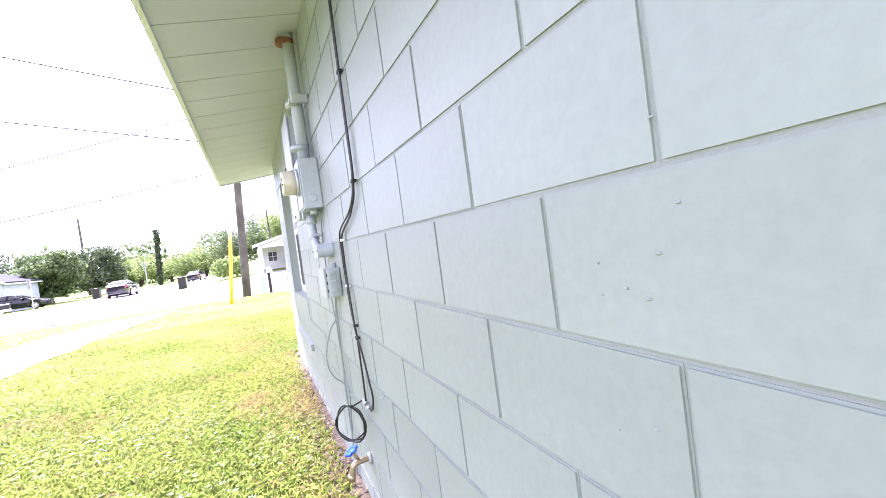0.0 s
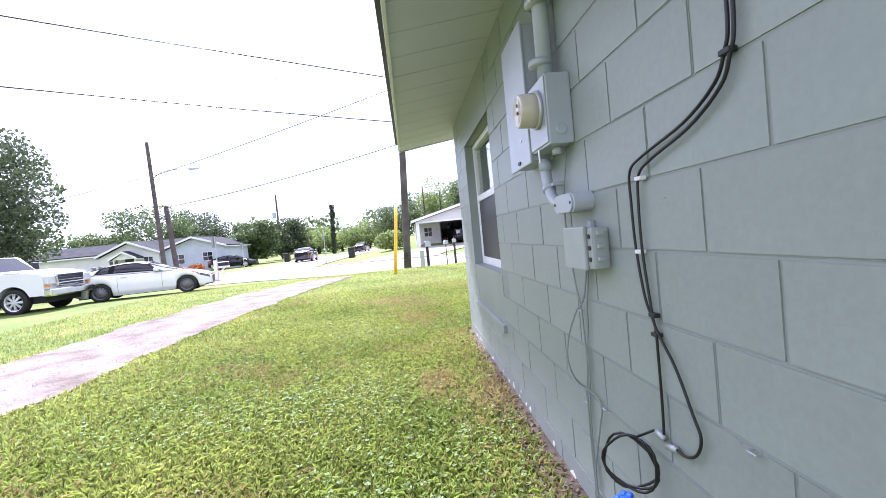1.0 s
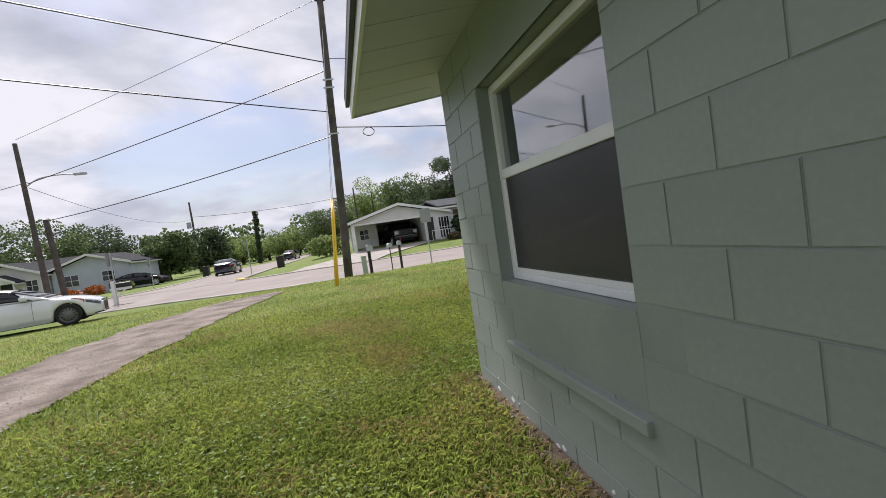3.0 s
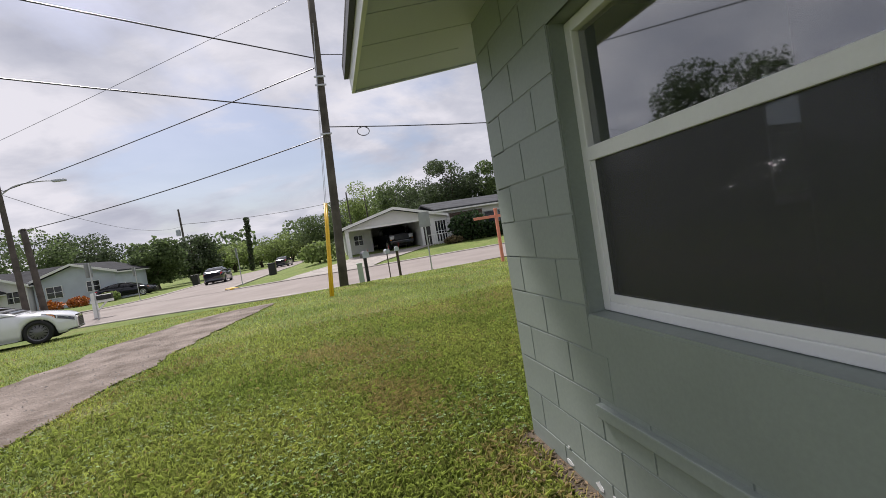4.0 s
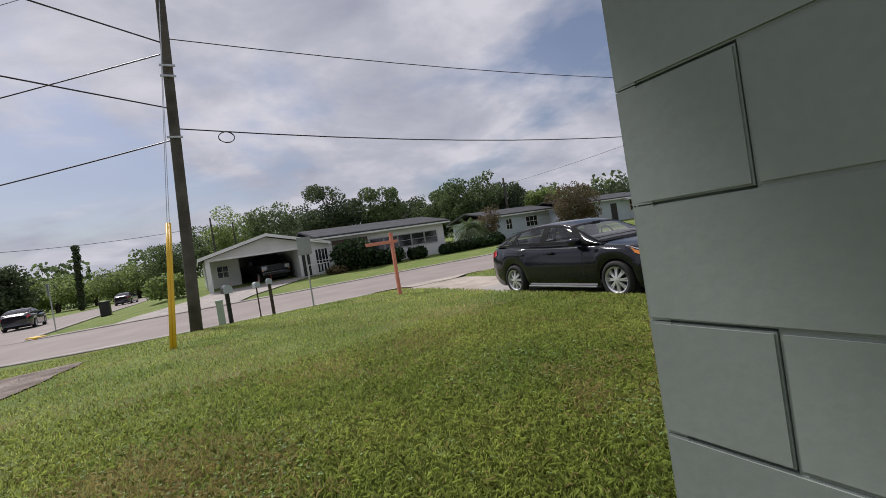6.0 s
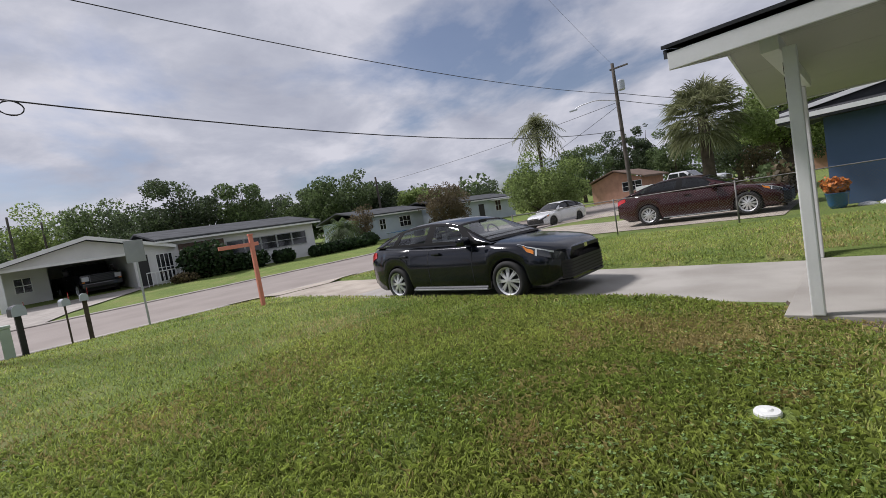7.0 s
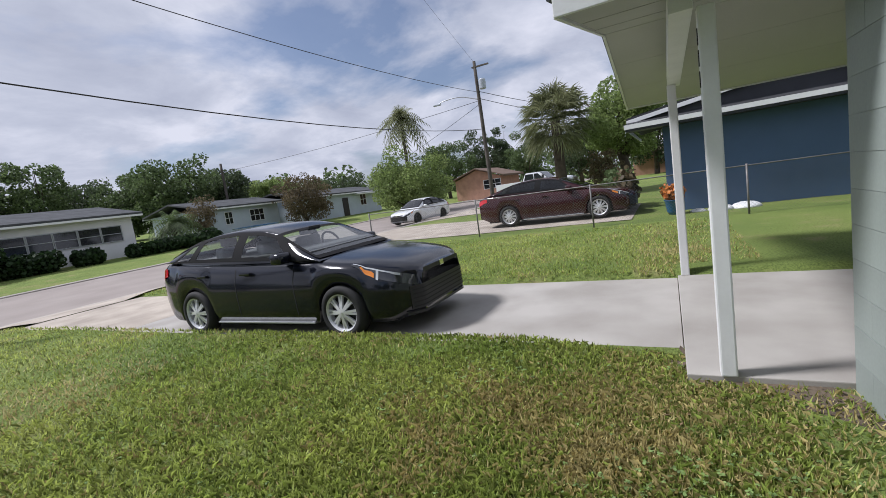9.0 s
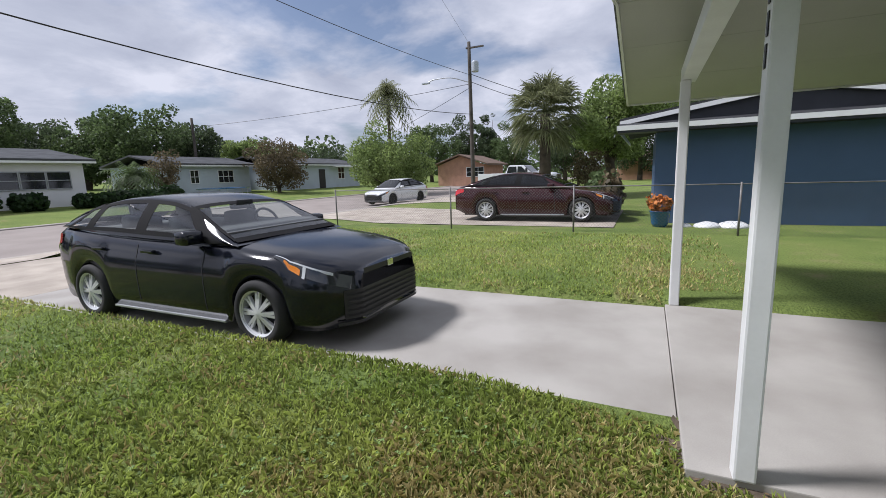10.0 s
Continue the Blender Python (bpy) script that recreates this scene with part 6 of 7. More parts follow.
# white houses up the side street
hg = thing("house_white", (1.3, 0, 0.42), 0, "white gabled cottage with dark roof and porch", "house")
part("wall", box((-44, 47, -0.6), (-28.5, 54, 2.2)), M_STUCCO, hg)
gable_roof(hg, -44, -28.5, 47, 54, 2.2, 1.2, M_SHINGLE, "x", 0.5)
part("wing", box((-35, 44.5, -0.6), (-29, 47, 1.9)), M_STUCCO, hg)
gable_fill(hg, -35, -29, 44.5, 1.9, 1.3, M_STUCCO)
gable_roof(hg, -35, -29, 44.5, 47, 1.9, 1.4, M_SHINGLE, "y", 0.4)
house_window(hg, (-34.2, 44.485, 0.5), 1.0, 1.1, "y", 2)
house_window(hg, (-30.6, 44.485, 0.5), 1.0, 1.1, "y", 2)
gable_fill(hg, -33.2, -30.8, 43.4, 1.5, 0.7, M_WHITE)
gable_roof(hg, -33.2, -30.8, 43.4, 44.5, 1.5, 0.75, M_SHINGLE, "y", 0.25)
for x in (-33.1, -30.95):
    part("porch_post", box((x, 43.4, -0.6), (x + 0.12, 43.52, 1.5)), M_WHITE, hg)
part("door", box((-32.5, 44.46, -0.5), (-31.5, 44.495, 1.5)), M_BLACK, hg)
hh_ = thing("house_white", (0, 0, 0.42), 0, "pale grey cottage with gabled porch", "house")
part("wall", box((-27.5, 45, -0.6), (-21, 52, 2.0)), M_GREYSTUCCO, hh_)
gable_roof(hh_, -27.5, -21, 45, 52, 2.0, 1.2, M_SHINGLE, "y", 0.4)
gable_fill(hh_, -27.5, -21, 45.02, 2.0, 1.1, M_GREYSTUCCO)
house_window(hh_, (-26.6, 44.985, 0.4), 1.3, 1.1, "y", 2)
house_window(hh_, (-23.4, 44.985, 0.5), 1.1, 1.0, "y", 2)
for x, m, sd in ((-24.5, M_ORANGE, 1), (-22.6, M_ORANGE, 2), (-20.2, M_LEAF_LIGHT, 3)):
    bush((x, 41.5), 1.8, 1.2, 0.9, m, 500, 120 + sd, 0.16, "orange flowering shrub before a cottage" if sd < 3 else "bright green shrub before a cottage")
hk = thing("house_far", (0, 0, 1.5), 0, "low house far down the side street", "house")
part("wall", box((4, 92, -1), (16, 100, 2.3)), M_GREYSTUCCO, hk)
gable_roof(hk, 4, 16, 92, 100, 2.3, 1.0, M_SHINGLE2, "x", 0.5)

# blue neighbouring house beyond the fence
hn = thing("house_blue", (0, 0, 0), 0, "deep blue house with white-edged dark gable roof", "house")
part("wall", box((15.6, -12, -0.3), (15.8, 1.1, 2.45)), M_BLUEWALL, hn)
part("wall", box((15.8, 0.9, -0.3), (24, 1.1, 2.45)), M_BLUEWALL, hn)
for s, m, lift in ((((14.95, 2.0, 2.42), (14.95, -13, 2.42), (15.75, -13, 2.62), (15.75, 2.0, 2.62)), M_SHINGLE, 0.06),):
    bm = bmesh.new()
    add_slab(bm, s, (0, 0, lift))
    part("eave", bm, m, hn)
part("soffit", box((14.95, -13, 2.36), (15.6, 2.0, 2.415)), M_FASCIA, hn)
part("fascia", box((14.92, -13, 2.42), (14.945, 2.0, 2.54)), M_WHITE, hn, "white fascia board")
part("fascia", box((14.92, 2.005, 2.42), (24, 2.03, 2.54)), M_WHITE, hn, "white fascia board")
bm = bmesh.new()
add_slab(bm, [(15.75, 2.0, 2.6), (15.75, -6.2, 2.6), (15.75, -1.9, 3.22)], (0.12, 0, 0))
part("gable", bm, M_FASCIA, hn, "dark shingled gable")
for a, b in (((2.0, 2.6), (-1.9, 3.22)), ((-6.2, 2.5), (-1.9, 3.22))):
    bm = bmesh.new()
    add_slab(bm, [(15.6, a[0], a[1]), (15.6, b[0], b[1]), (15.6, b[0], b[1] + 0.11), (15.6, a[0], a[1] + 0.11)], (0.12, 0, 0))
    part("rake_board", bm, M_WHITE, hn, "white rake board")
    bm = bmesh.new()
    add_slab(bm, [(15.62, a[0], a[1] + 0.112), (15.62, b[0], b[1] + 0.112), (24, b[0], b[1] + 0.112), (24, a[0], a[1] + 0.112)], (0, 0, 0.06))
    part("roof", bm, M_SHINGLE, hn)
for k, (dx, dy, r) in enumerate(((0, 0, 0.3), (0.05, -0.55, 0.34), (0.02, 0.5, 0.2))):
    bm = bmesh.new()
    bmesh.ops.create_icosphere(bm, subdivisions=3, radius=r)
    for v in bm.verts:
        v.co.z = max(v.co.z * 0.42, -0.02) + 0.03 * noise.noise(v.co * 6)
    b = thing("sandbag", (14.9 + dx, -0.1 + dy, 0.0), 0, "slumped white bag lying on the grass", "bag", "white bags by the wall")
    part("sack", bm, M_SANDBAG, b, smooth=True)
pt = thing("flower_pot", (14.75, 0.95, 0.0), 0, "blue glazed pot with orange croton leaves", "flower pot")
bm = bmesh.new()
add_lathe(bm, [(0.15, 0), (0.2, 0.1), (0.24, 0.38), (0.26, 0.4), (0.22, 0.4), (0.2, 0.34)], 20)
part("pot", bm, M_POT, pt, smooth=True)
leaf_cloud("foliage", [((0, 0, 0.58), (0.27, 0.27, 0.2)), ((0.1, 0.2, 0.66), (0.14, 0.14, 0.16))], 260, 0.1, M_ORANGE, 131, pt)
bush((18.5, 2.6), 2.0, 1.4, 1.5, M_LEAF_MID, 900, 132, 0.14, "green shrub at the corner of the blue house")
bush((17.6, 2.3), 1.1, 1.0, 1.5, M_LEAF_BROWN, 420, 133, 0.14, "reddish and green croton shrub")

# chain-link fence
M_FENCE = mat("weathered_fence_wire", (0.22, 0.21, 0.20), 0.6, metal=0.4, vary=0.2, scale=6)
fe = thing("chain_link_fence", (0, 0, 0), 0, "low galvanised chain-link fence across the grass", "fence", kind="")
FX = lambda y: 13.45 + 0.02 * (y - 3)
fy = [10.0, 6.1, 2.85, -0.5, -3.8, -7.0]
for y in fy:
    part("fence_post", tube([(FX(y), y, -0.2), (FX(y), y, 1.12)], 0.022, 8), M_FENCE, fe, smooth=True)
part("top_rail", tube([(FX(10.0), 10.0, 1.08), (FX(-7), -7.0, 1.08)], 0.014, 8), M_FENCE, fe, smooth=True)
vs, fs = [], []
for k in range(int((17.0 + 1.05) / 0.075)):
    for sg in (1, -1):
        ya = 10.0 - k * 0.075
        yb = ya - 1.05 * sg
        za, zb = 0.02, 1.06
        y0, y1 = max(min(ya, 10.0), -7.0), max(min(yb, 10.0), -7.0)
        if abs(y0 - y1) < 0.05:
            continue
        z0 = za + (zb - za) * (y0 - ya) / (yb - ya)
        z1 = za + (zb - za) * (y1 - ya) / (yb - ya)
        i = len(vs)
        vs += [(FX(y0), y0 - 0.0018, z0), (FX(y0), y0 + 0.0018, z0), (FX(y1), y1 + 0.0018, z1), (FX(y1), y1 - 0.0018, z1)]
        fs.append((i, i + 1, i + 2, i + 3))
o = link_mesh("wire_mesh", vs, fs, M_FENCE)
o.parent = fe

# neighbour's driveway and gravel patches
strip("driveway_neighbour", [(14.3, 2.0), (14.3, 9), (16.5, 14.5)], [(19.5, 2.0), (19.5, 9), (21.5, 14.5)], 0.02, M_APRON, "old pale concrete driveway of the blue house", "driveway", 4)
strip("driveway_further", [(24, 9.5), (24, 12), (23, 14.6)], [(30, 9.5), (30, 12), (31, 14.6)], 0.025, M_APRON, "pale concrete drive beside the street", "driveway", 4)

# ---- more cars ----
sedan("parked_sedan", (16.2, 1.95, 0.03), -90, OPTIMA, M_CARMAROON, M_CARGLASS, "dark maroon sedan parked beside the blue house", spokes=10)
sedan("parked_sedan", (24.5, 16.0, -0.2), 172, PATROL, M_CARWHITE, M_CARGLASS, "white police-style sedan standing in the street", spokes=5, rim=M_BLACK)
sedan("parked_coupe", (-8.95, 13.6, -0.03), 16, COUPE, M_CARWHITE, M_CARGLASS, "white two-door coupe parked on the grass", spokes=12, rim=M_DARKRIM)
sedan("parked_sedan", (-11.7, 44.4, -0.11), 92, COROLLA, M_CARNAVY, M_CARGLASS, "dark sedan stopped on the side street")
sedan("parked_sedan", (-17.7, 45.0, -0.14), 5, OPTIMA, M_CARBLACK, M_CARGLASS, "black car parked before a cottage")
sedan("parked_sedan", (-8.1, 69.0, -0.17), 84, COROLLA, M_CARNAVY, M_CARGLASS, "dark car far down the side street")


def pickup(at, turn, paint, label, bright=None):
    """A heavy crew pickup; local x runs back from the nose (0), z up from the ground."""
    t = thing("pickup_truck", at, turn, label, "truck")
    W, L, R = 2.03, 5.9, 0.42
    bright = bright or M_CHROME
    wx = (1.02, 4.55)

    def flank(nm, top, y0, y1, x0, x1, zb):
        """A body side from x0 to x1 with the wheel arches cut out of its lower edge."""
        line = []
        n = 40
        for i in range(n + 1):
            x = x0 + (x1 - x0) * i / n
            z = zb
            for c in wx:
                if abs(x - c) < R * 1.22:
                    z = max(z, R + math.sqrt((R * 1.22) ** 2 - (x - c) ** 2))
            line.append((x, z))
        up = [(x, z) for x, z in top]
        bm = bmesh.new()
        add_slab(bm, [(-x, y0, z) for x, z in line] + [(-x, y0, z) for x, z in reversed(up)], (0, y1 - y0, 0))
        bmesh.ops.bevel(bm, geom=[e for e in bm.edges if all(v.co.z > 1.2 for v in e.verts) and abs(e.verts[0].co.y - e.verts[1].co.y) < 0.01], offset=0.03, segments=2, affect="EDGES")
        part(nm, bm, paint, t)
    flank("front_wing", [(0.06, 1.02), (0.10, 1.26), (0.5, 1.33), (1.7, 1.37)], -W / 2, W / 2, 0.06, 1.72, 0.55)
    flank("door_panel", [(1.725, 1.36), (3.74, 1.36)], -W / 2, W / 2, 1.725, 3.74, 0.5)
    flank("bed", [(3.76, 1.40), (L, 1.40)], -W / 2, W / 2, 3.76, L, 0.6)
    bm = bmesh.new()
    for s, z, w in ((0.08, 1.20, 0.84), (0.25, 1.36, 0.86), (0.9, 1.43, 0.86), (1.72, 1.45, 0.86)):
        for y in (-w, -w * 0.6, 0, w * 0.6, w):
            bm.verts.new((-s, y, z - (0.07 if abs(y) == w else 0.0)))
    bm.verts.ensure_lookup_table()
    for i in range(3):
        for j in range(4):
            bm.faces.new([bm.verts[q] for q in (i * 5 + j, i * 5 + j + 1, i * 5 + j + 6, i * 5 + j + 5)])
    bmesh.ops.recalc_face_normals(bm, faces=bm.faces)
    part("bonnet", bm, paint, t, smooth=True)
    part("bumper", box((-0.16, -W / 2 + 0.01, 0.50), (0.17, W / 2 - 0.01, 0.76), 0.05), bright, t, "plain front bumper")
    part("grille_surround", box((-0.02, -0.62, 0.80), (0.09, 0.62, 1.24), 0.04), bright, t, "grille surround")
    for k in range(4):
        part("grille_slot", box((0.088, -0.55, 0.85 + k * 0.09), (0.095, 0.55, 0.91 + k * 0.09), 0.0), M_BLACK, t)
    bm = bmesh.new()
    add_slab(bm, [(-1.62, -W / 2 + 0.07, 1.34), (-2.35, -W / 2 + 0.2, 1.95), (-3.45, -W / 2 + 0.2, 1.97), (-3.72, -W / 2 + 0.07, 1.34)], (0, W - 0.14, 0))
    bmesh.ops.bevel(bm, geom=list(bm.edges), offset=0.05, segments=2, affect="EDGES")
    part("cab", bm, paint, t)
    for sd in (1, -1):
        yy = sd * (W / 2 - 0.066)
        for a, b, ta, tb in ((1.95, 2.72, 2.42, 2.70), (2.80, 3.55, 2.80, 3.40)):
            bm = bmesh.new()
            add_slab(bm, [(-a, yy, 1.40), (-ta, yy, 1.86), (-tb, yy, 1.87), (-b, yy, 1.40)], (0, 0.012 * sd, 0))
            part("side_window", bm, M_GLASSDARK, t)
        part("headlight", box((-0.16, sd * 0.81 - 0.17, 0.90), (0.075, sd * 0.81 + 0.17, 1.18), 0.04), M_LENS, t, "clear headlight")
        part("turn_signal", box((-0.13, sd * 0.92 - 0.07, 0.82), (0.07, sd * 0.92 + 0.07, 0.885), 0.02), M_AMBER, t, "amber turn signal")
        part("mirror", box((-2.02, sd * (W / 2 + 0.16) - 0.12, 1.40), (-1.90, sd * (W / 2 + 0.16) + 0.12, 1.72), 0.04), M_BLACK, t)
        part("door_handle", box((-2.75, sd * W / 2 - 0.01, 1.17), (-2.55, sd * W / 2 + 0.025, 1.21), 0.01), M_CHROME, t)
        for c in wx:
            wheel(t, (-c, sd * (W / 2 - 0.13), R), sd, R, 0.27, 8)
    bm = bmesh.new()
    add_slab(bm, [(-1.67, -0.84, 1.40), (-1.67, 0.84, 1.40), (-2.28, 0.76, 1.91), (-2.28, -0.76, 1.91)], (0.012, 0, 0.016))
    part("windscreen", bm, M_GLASSDARK, t)
    part("chassis", box((-L + 0.2, -0.78, 0.3), (-0.2, 0.78, 0.72)), M_DARK, t)
    return t


pickup((-12.55, 10.75, -0.02), 0, M_CARWHITE, "white heavy pickup truck parked on the grass")
pickup((35.5, 7.2, 0.02), -95, M_CARWHITE, "white pickup truck parked behind the maroon sedan")
pickup((4.5, 33.6, 0.35), -82, M_CARBLACK, "dark pickup truck inside the open carport", M_LENSDARK)

tp = thing("trampoline", (25.5, 29.5, land(25.5, 29.5)), 0, "round garden trampoline with a blue edge pad", "trampoline")
bm = bmesh.new()
add_lathe(bm, [(1.75, 0.78), (1.78, 0.82), (1.5, 0.84), (1.48, 0.80)], 28)
part("pad", bm, M_POT, tp)
bm = bmesh.new()
add_lathe(bm, [(1.5, 0.79), (1.5, 0.80), (0.001, 0.80)], 28)
part("mat", bm, M_BLACK, tp)
for k in range(6):
    a = k * 1.047
    part("leg", tube([(1.7 * math.cos(a), 1.7 * math.sin(a), 0), (1.7 * math.cos(a), 1.7 * math.sin(a), 0.8)], 0.03, 6), M_METAL, tp)
yk = thing("kerb_marking", (-7.05, 25.35, land(-7.05, 25.35)), 30, "yellow-painted end of the concrete kerb", "kerb marking", kind="structure")
part("paint", box((-0.22, -0.5, 0.0), (0.22, 0.5, 0.13), 0.03), M_YELLOW, yk)

# bins by the street
for x, y in ((-6.4, 38.5), (-14.9, 47.0)):
    b = thing("wheelie_bin", (x, y, land(x, y)), 0, "dark plastic refuse bin at the roadside", "bin", "roadside bins")
    part("body", box((-0.3, -0.3, 0), (0.3, 0.3, 0.95), 0.04), M_BLACK, b)
    part("lid", box((-0.33, -0.33, 0.95), (0.33, 0.33, 1.05), 0.03), M_BLACK, b)
for x, y, h in ((-11.6, 20.4, 2.6), (-7.15, 29.0, 2.5), (-14.9, 33.5, 2.4)):
    b = thing("road_sign", (x, y, land(x, y)), 0, "grey road sign seen edge-on on a thin post", "road sign")
    part("post", tube([(0, 0, -0.2), (0, 0, h)], 0.028, 8), M_METAL, b)
    part("plate", box((-0.05, -0.3, h - 0.65), (-0.042, 0.3, h)), M_SIGNBACK, b)

wm = thing("mailbox", (-12.2, 21.6, land(-12.2, 21.6)), 0, "black mailbox on a chunky white timber post", "mailbox", "mailboxes by the street")
part("post", box((-0.09, -0.09, -0.2), (0.09, 0.09, 1.2), 0.012), M_WHITE, wm)
part("arm", box((-0.16, -0.07, 0.72), (0.78, 0.07, 0.84), 0.012), M_WHITE, wm)
bm = bmesh.new()
add_slab(bm, [(0.14, -0.1, 0.845), (0.14, 0.1, 0.845), (0.14, 0.1, 0.99), (0.14, 0.07, 1.06), (0.14, 0.0, 1.09), (0.14, -0.07, 1.06), (0.14, -0.1, 0.99)], (0.62, 0, 0))
part("box", bm, M_BLACK, wm)
part("brace", tube([(0.08, 0, 0.35), (0.5, 0, 0.73)], 0.04, 6), M_WHITE, wm)


# ---- grass blades and clover near the path ----
def wild(n_try, x0, x1, y0, y1, seed, fall):
    rng = np.random.default_rng(seed)
    x, y = rng.uniform(x0, x1, n_try), rng.uniform(y0, y1, n_try)
    # thinner with distance from the walked line beside the house
    d = np.where(y < 0.5, np.abs(x + 0.9), np.minimum(np.hypot(x + 0.7, y - 0.3), np.hypot(np.minimum(x - 1.2, 0) + np.maximum(x - 2.6, 0), y - 1.2)))
    keep = rng.uniform(size=n_try) < 1 / (1 + (d / fall) ** 2)
    ok = ~((y < 0.02) & (x > -0.06)) & ~((x > 4.80) & (x < 8.36) & (y < 1.05)) & ~((x > 5.36) & (x < 7.86))
    ey = np.arange(-9, 15.1, 0.1)
    ed = np.array([track_edges(float(q)) for q in ey])
    tl, tr = np.interp(y, ey, ed[:, 0]), np.interp(y, ey, ed[:, 1])
    ok &= ~((x > tl + 0.03) & (x < tr - 0.03) & (y < 11.45))
    ok &= np.hypot(x - 2.5, y - 0.83) > 0.13
    x, y = x[keep & ok], y[keep & ok]
    # bare and dry spots
    dry = np.array([noise.noise((a * 1.1, b * 1.1, 3.0)) + 0.5 * noise.noise((a * 3.1, b * 3.1, 7.0)) for a, b in zip(x, y)])
    near_wall = np.clip((x + 0.45) / 0.45, 0, 1) * (y < 0)
    k2 = rng.uniform(size=len(x)) > np.clip((dry - 0.3) * 1.8, 0, 0.6) + 0.55 * near_wall
    x, y = x[k2], y[k2]
    z = np.array([land(a, b) for a, b in zip(x, y)])
    return rng, x, y, z


def sow(n_try, box_, seed, fall, far):
    """Blades as thin bent leaves near the path, and as single slivers further off."""
    rng, x, y, z = wild(n_try, *box_, seed, fall)
    n = len(x)
    a = rng.uniform(0, 6.283, n)
    lean, h = rng.uniform(0.15, 1.0, n), rng.uniform(0.022, 0.066, n)
    w = rng.uniform(0.002, 0.0042, n) * (1 + 0.25 * np.hypot(x, y - 0.5).clip(0, 12) / 2)
    ca_, sa_ = np.cos(a), np.sin(a)
    base = np.stack([x, y, z - 0.004], 1)
    side = np.stack([-sa_ * w, ca_ * w, 0 * w], 1)
    mid = base + np.stack([ca_ * lean * h * 0.45, sa_ * lean * h * 0.45, h * 0.7], 1)
    tip = base + np.stack([ca_ * lean * h * 1.25, sa_ * lean * h * 1.25, h * (1.12 - 0.45 * lean)], 1)
    v5 = np.stack([base - side * 1.5, base + side * 1.5, tip], 1) if far else np.stack([base - side, base + side, mid + side * 0.85, tip, mid - side * 0.85], 1)
    brown = np.array([noise.noise((p * 0.7, q * 0.7, 21.0)) + 0.6 * noise.noise((p * 2.3, q * 2.3, 9.0)) for p, q in zip(x, y)])
    is_dry = rng.uniform(size=n) < np.clip(0.06 + (brown - 0.12) * 1.1, 0.05, 0.7) + 0.35 * np.clip((x + 0.6) / 0.6, 0, 1) * (y < 0.1) + 0.3 * ((x > 3.2) & (y < 1.6))
    for sx, sy, sr in ((-0.55, -1.91, 0.10), (-0.58, -1.82, 0.13), (2.75, 0.76, 0.09), (4.41, 1.63, 0.3), (4.15, 1.75, 0.35), (4.35, 1.1, 0.3), (3.65, 1.3, 0.3), (-0.53, -1.75, 0.16), (-0.57, -2.05, 0.14), (-0.5, 6.2, 0.7), (-1.2, 3.4, 0.6), (1.8, 5.0, 0.6), (-0.8, 2.5, 0.5)):
        is_dry |= rng.uniform(size=n) < (0.85 if sr < 0.2 else 0.5) * np.exp(-((x - sx) ** 2 + (y - sy) ** 2) / sr ** 2)
    for nm, pick, m_, lab in (("grass", ~is_dry, M_BLADE, "short green grass blades of the lawn"), ("dry_grass", is_dry, M_DRY, "dry straw-coloured blades in the lawn")):
        v = v5[pick].reshape(-1, 3)
        me = bpy.data.meshes.new(nm)
        me.from_pydata(v.tolist(), [], np.arange(len(v)).reshape(-1, v5.shape[1]).tolist())
        me.materials.append(m_)
        tagged(new(nm, me), lab, "grass", kind="stuff")
    return n


N_NEAR = sow(900000, (-4.6, 5.4, -6.4, 6.0), 3, 1.5, False)
N_FAR = sow(1500000, (-10, 13.2, -6.4, 15.0), 4, 4.2, True)

# fallen leaves and litter along the foot of the wall
rl = np.random.default_rng(31)
n = 2600
ly = rl.uniform(-6.5, 0.3, n)
lx = -np.abs(rl.normal(0, 0.16, n)) - 0.01
half = n // 9
lx[:half], ly[:half] = 4.5 + rl.normal(0, 0.28, half), 0.55 + rl.normal(0, 0.3, half)
keep_ = ~((lx > 4.83) & (ly < 1.04)) & ~((lx > 0) & (ly < 0.14))
lx, ly = lx[keep_], ly[keep_]
n = len(lx)
lz = np.array([land(p, q) for p, q in zip(lx, ly)]) + rl.uniform(0.012, 0.035, n)
d1 = rl.normal(size=(n, 3)) * [1, 1, 0.35]
d1 /= np.linalg.norm(d1, axis=1)[:, None]
d2 = np.cross(d1, [0.1, 0.2, 1.0])
s_ = rl.uniform(0.006, 0.02, n)[:, None]
c_ = np.stack([lx, ly, lz], 1)
v = np.stack([c_ - d1 * s_, c_ + d2 * s_ * 0.45, c_ + d1 * s_, c_ - d2 * s_ * 0.45], 1).reshape(-1, 3)
tagged(link_mesh("leaf_litter", v.tolist(), np.arange(n * 4).reshape(n, 4).tolist(), M_LITTER), "dry brown leaf litter at the foot of the wall", "leaf litter", kind="stuff")

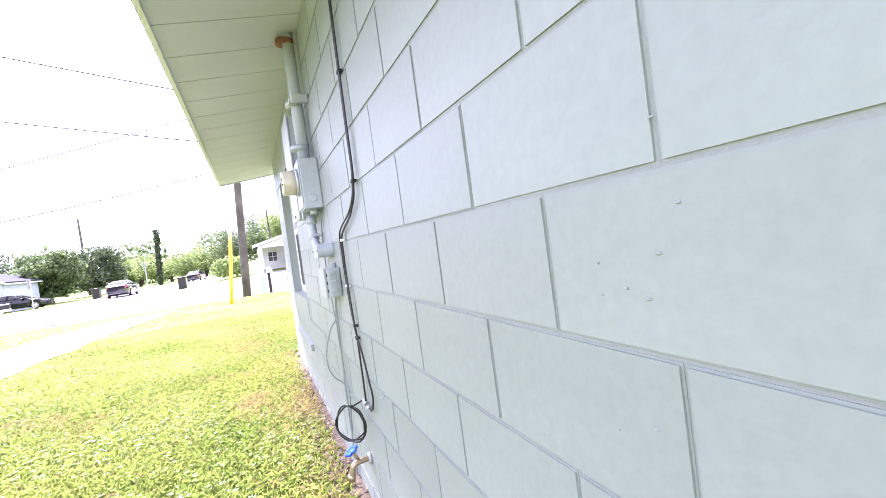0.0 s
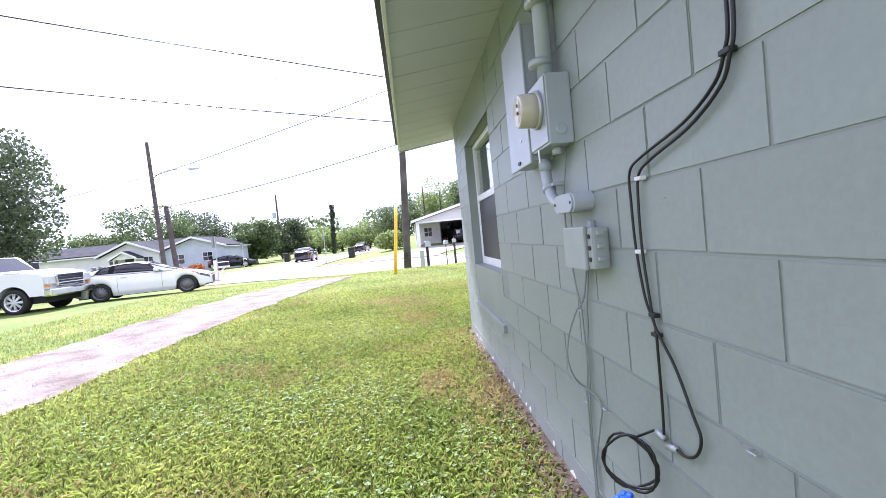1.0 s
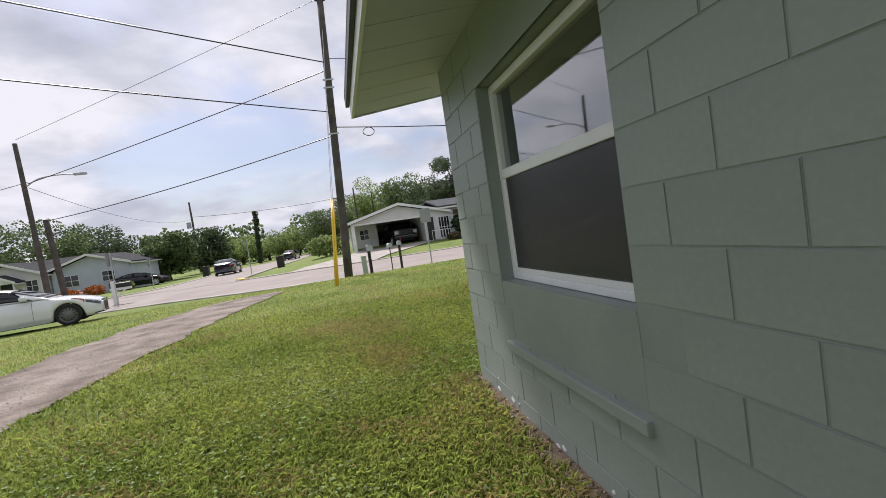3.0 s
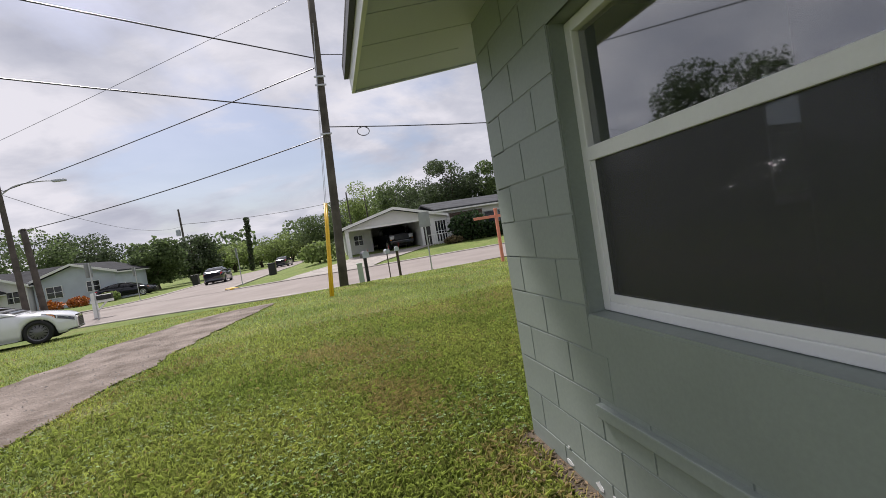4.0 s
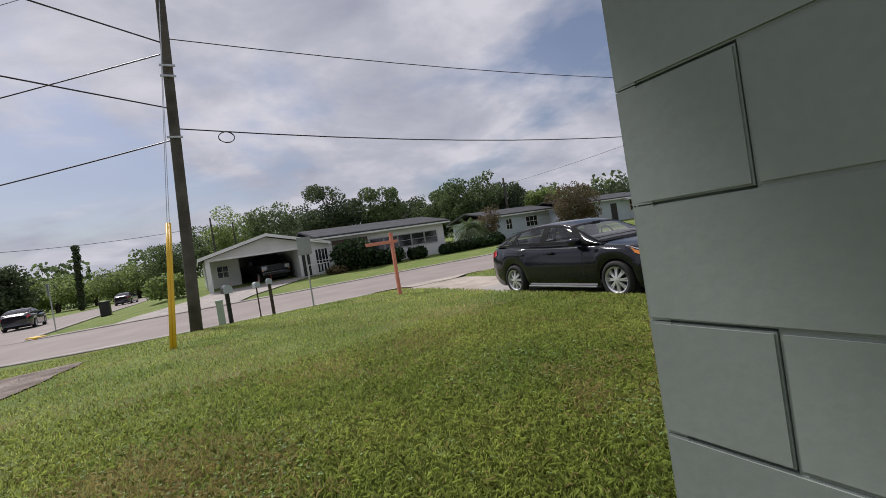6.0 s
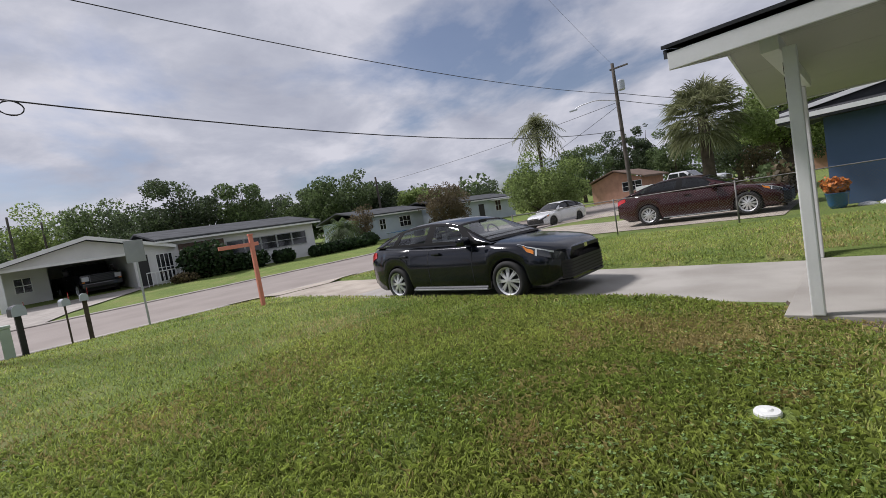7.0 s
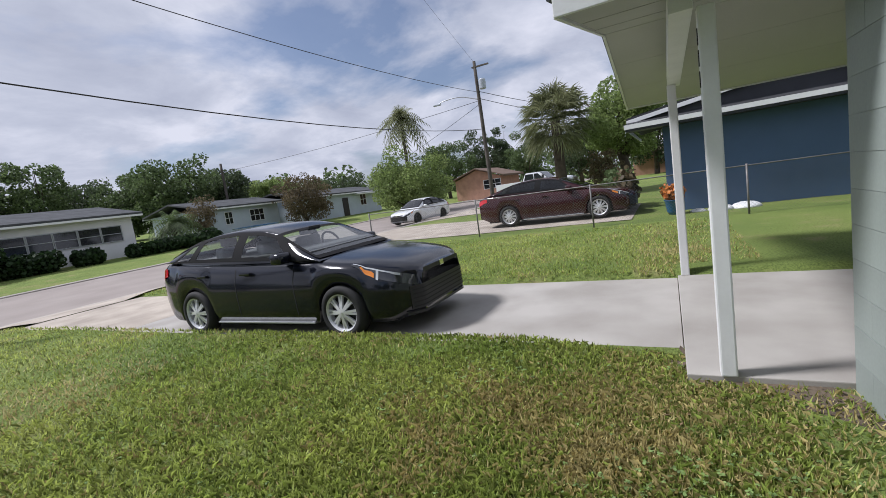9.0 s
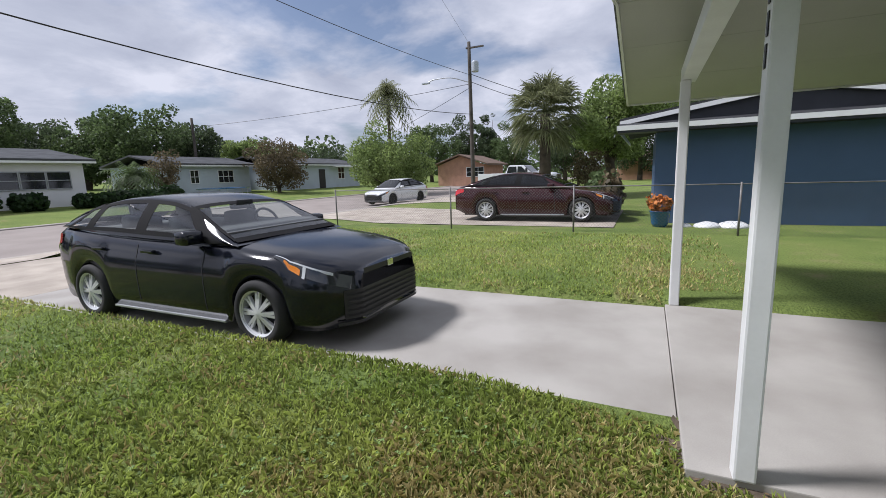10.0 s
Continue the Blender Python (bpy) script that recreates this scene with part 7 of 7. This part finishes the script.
rng, x, y, z = wild(300000, -8, 9, -6.2, 9, 8, 1.5)
patch = np.array([noise.noise((p * 0.8, q * 0.8, 11.0)) for p, q in zip(x, y)])
west = np.clip((-x - 0.4) / 2.5, 0, 0.5)
k = rng.uniform(size=len(x)) < np.clip(0.1 + patch * 1.0 + west * 0.7, 0.02, 0.75)
x, y, z = x[k], y[k], z[k]
n = len(x)
vs, idx = [], 0
ang = rng.uniform(0, 6.283, n)
r = rng.uniform(0.0045, 0.0095, n)
hh = rng.uniform(0.022, 0.048, n)
for kk in range(3):
    t_ = ang + kk * 2.094
    c = np.stack([x + np.cos(t_) * r, y + np.sin(t_) * r, z + hh], 1)
    u = np.stack([np.cos(t_), np.sin(t_), rng.uniform(-0.5, 0.4, n)], 1) * r[:, None]
    s_ = np.stack([-np.sin(t_), np.cos(t_), rng.uniform(-0.4, 0.4, n)], 1) * r[:, None]
    vs.append(np.stack([c - u, c - u * 0.3 + s_ * 0.8, c + u * 0.8 + s_ * 0.7, c + u * 0.8 - s_ * 0.7, c - u * 0.3 - s_ * 0.8], 1).reshape(-1, 3))
v = np.concatenate(vs)
me = bpy.data.meshes.new("clover")
me.from_pydata(v.tolist(), [], np.arange(len(v)).reshape(-1, 5).tolist())
me.materials.append(M_CLOVER)
tagged(new("clover", me), "low clover leaves growing through the lawn", "clover", kind="stuff")

# loose stones on the dirt track
rs_ = np.random.default_rng(12)
vs, fs = [], []
for k in range(2200):
    yy = rs_.uniform(-6, 11.2)
    l_, r_ = track_edges(float(yy))
    xx, s = rs_.uniform(l_ + 0.1, r_ - 0.1), 0.005 + 0.016 * rs_.random() ** 2
    zz = land(xx, yy) + 0.022
    i = len(vs)
    q = rs_.uniform(0.6, 1.3, 5) * s
    vs += [(xx - q[0], yy, zz), (xx, yy - q[1], zz), (xx + q[2], yy, zz), (xx, yy + q[3], zz), (xx, yy, zz + q[4] * 0.8)]
    fs += [(i, i + 1, i + 4), (i + 1, i + 2, i + 4), (i + 2, i + 3, i + 4), (i + 3, i, i + 4)]
tagged(link_mesh("gravel", vs, fs, M_KERB), "loose pale stones on the dirt track", "gravel", kind="stuff")

# ---- small pieces last: blocks of the walls ----
lay_blocks(wall_side, SIDE_LEN - 0.2, (0.83, 2.18, WIN[2], WIN[3]), False, (0.5, 2.6))
lay_blocks(wall_front, FRONT_LEN, FWIN, True, None)

# flaked white patches where the paint has come off the wall's foot
rf = random.Random(9)
for k in range(34):
    y, z, r = rf.uniform(-6.2, -0.3), abs(rf.gauss(0.03, 0.035)) + 0.005, rf.uniform(0.008, 0.03)
    pts = [(-0.0035, y + r * rf.uniform(0.6, 1.6) * math.cos(a * 0.785), z + r * rf.uniform(0.4, 1.0) * math.sin(a * 0.785)) for a in range(8)]
    bm = bmesh.new()
    add_slab(bm, pts, (0.0025, 0, 0))
    part("paint_flake", bm, M_WHITE, wall_side)

# small dents and runs in the wall paint
for y, z in ((-5.9, 1.24), (-5.99, 1.25), (-5.9, 1.2), (-5.94, 1.21), (-5.97, 1.2), (-6.02, 1.3), (-5.73, 0.96), (-5.9, 1.03), (-5.96, 1.05), (-6.0, 1.39), (-4.41, 1.28), (-4.38, 0.99), (-4.55, 0.69), (-4.62, 0.72), (-3.2, 1.5), (-2.5, 0.8), (-1.9, 0.62), (-0.9, 1.72)):
    r = rf.uniform(0.0014, 0.0028)
    bm = bmesh.new()
    add_lathe(bm, [(r, 0), (r * 0.8, r * 0.3), (r * 0.35, r * 0.5), (0.0001, r * 0.52)], 8)
    bmesh.ops.transform(bm, matrix=pose(-0.0005, y, z, 0, -90, 0) @ Matrix.Diagonal((0.8, rf.uniform(1.2, 2.2), 1.0, 1.0)), verts=bm.verts)
    part("paint_bump", bm, M_BLOCK, wall_side, smooth=True)
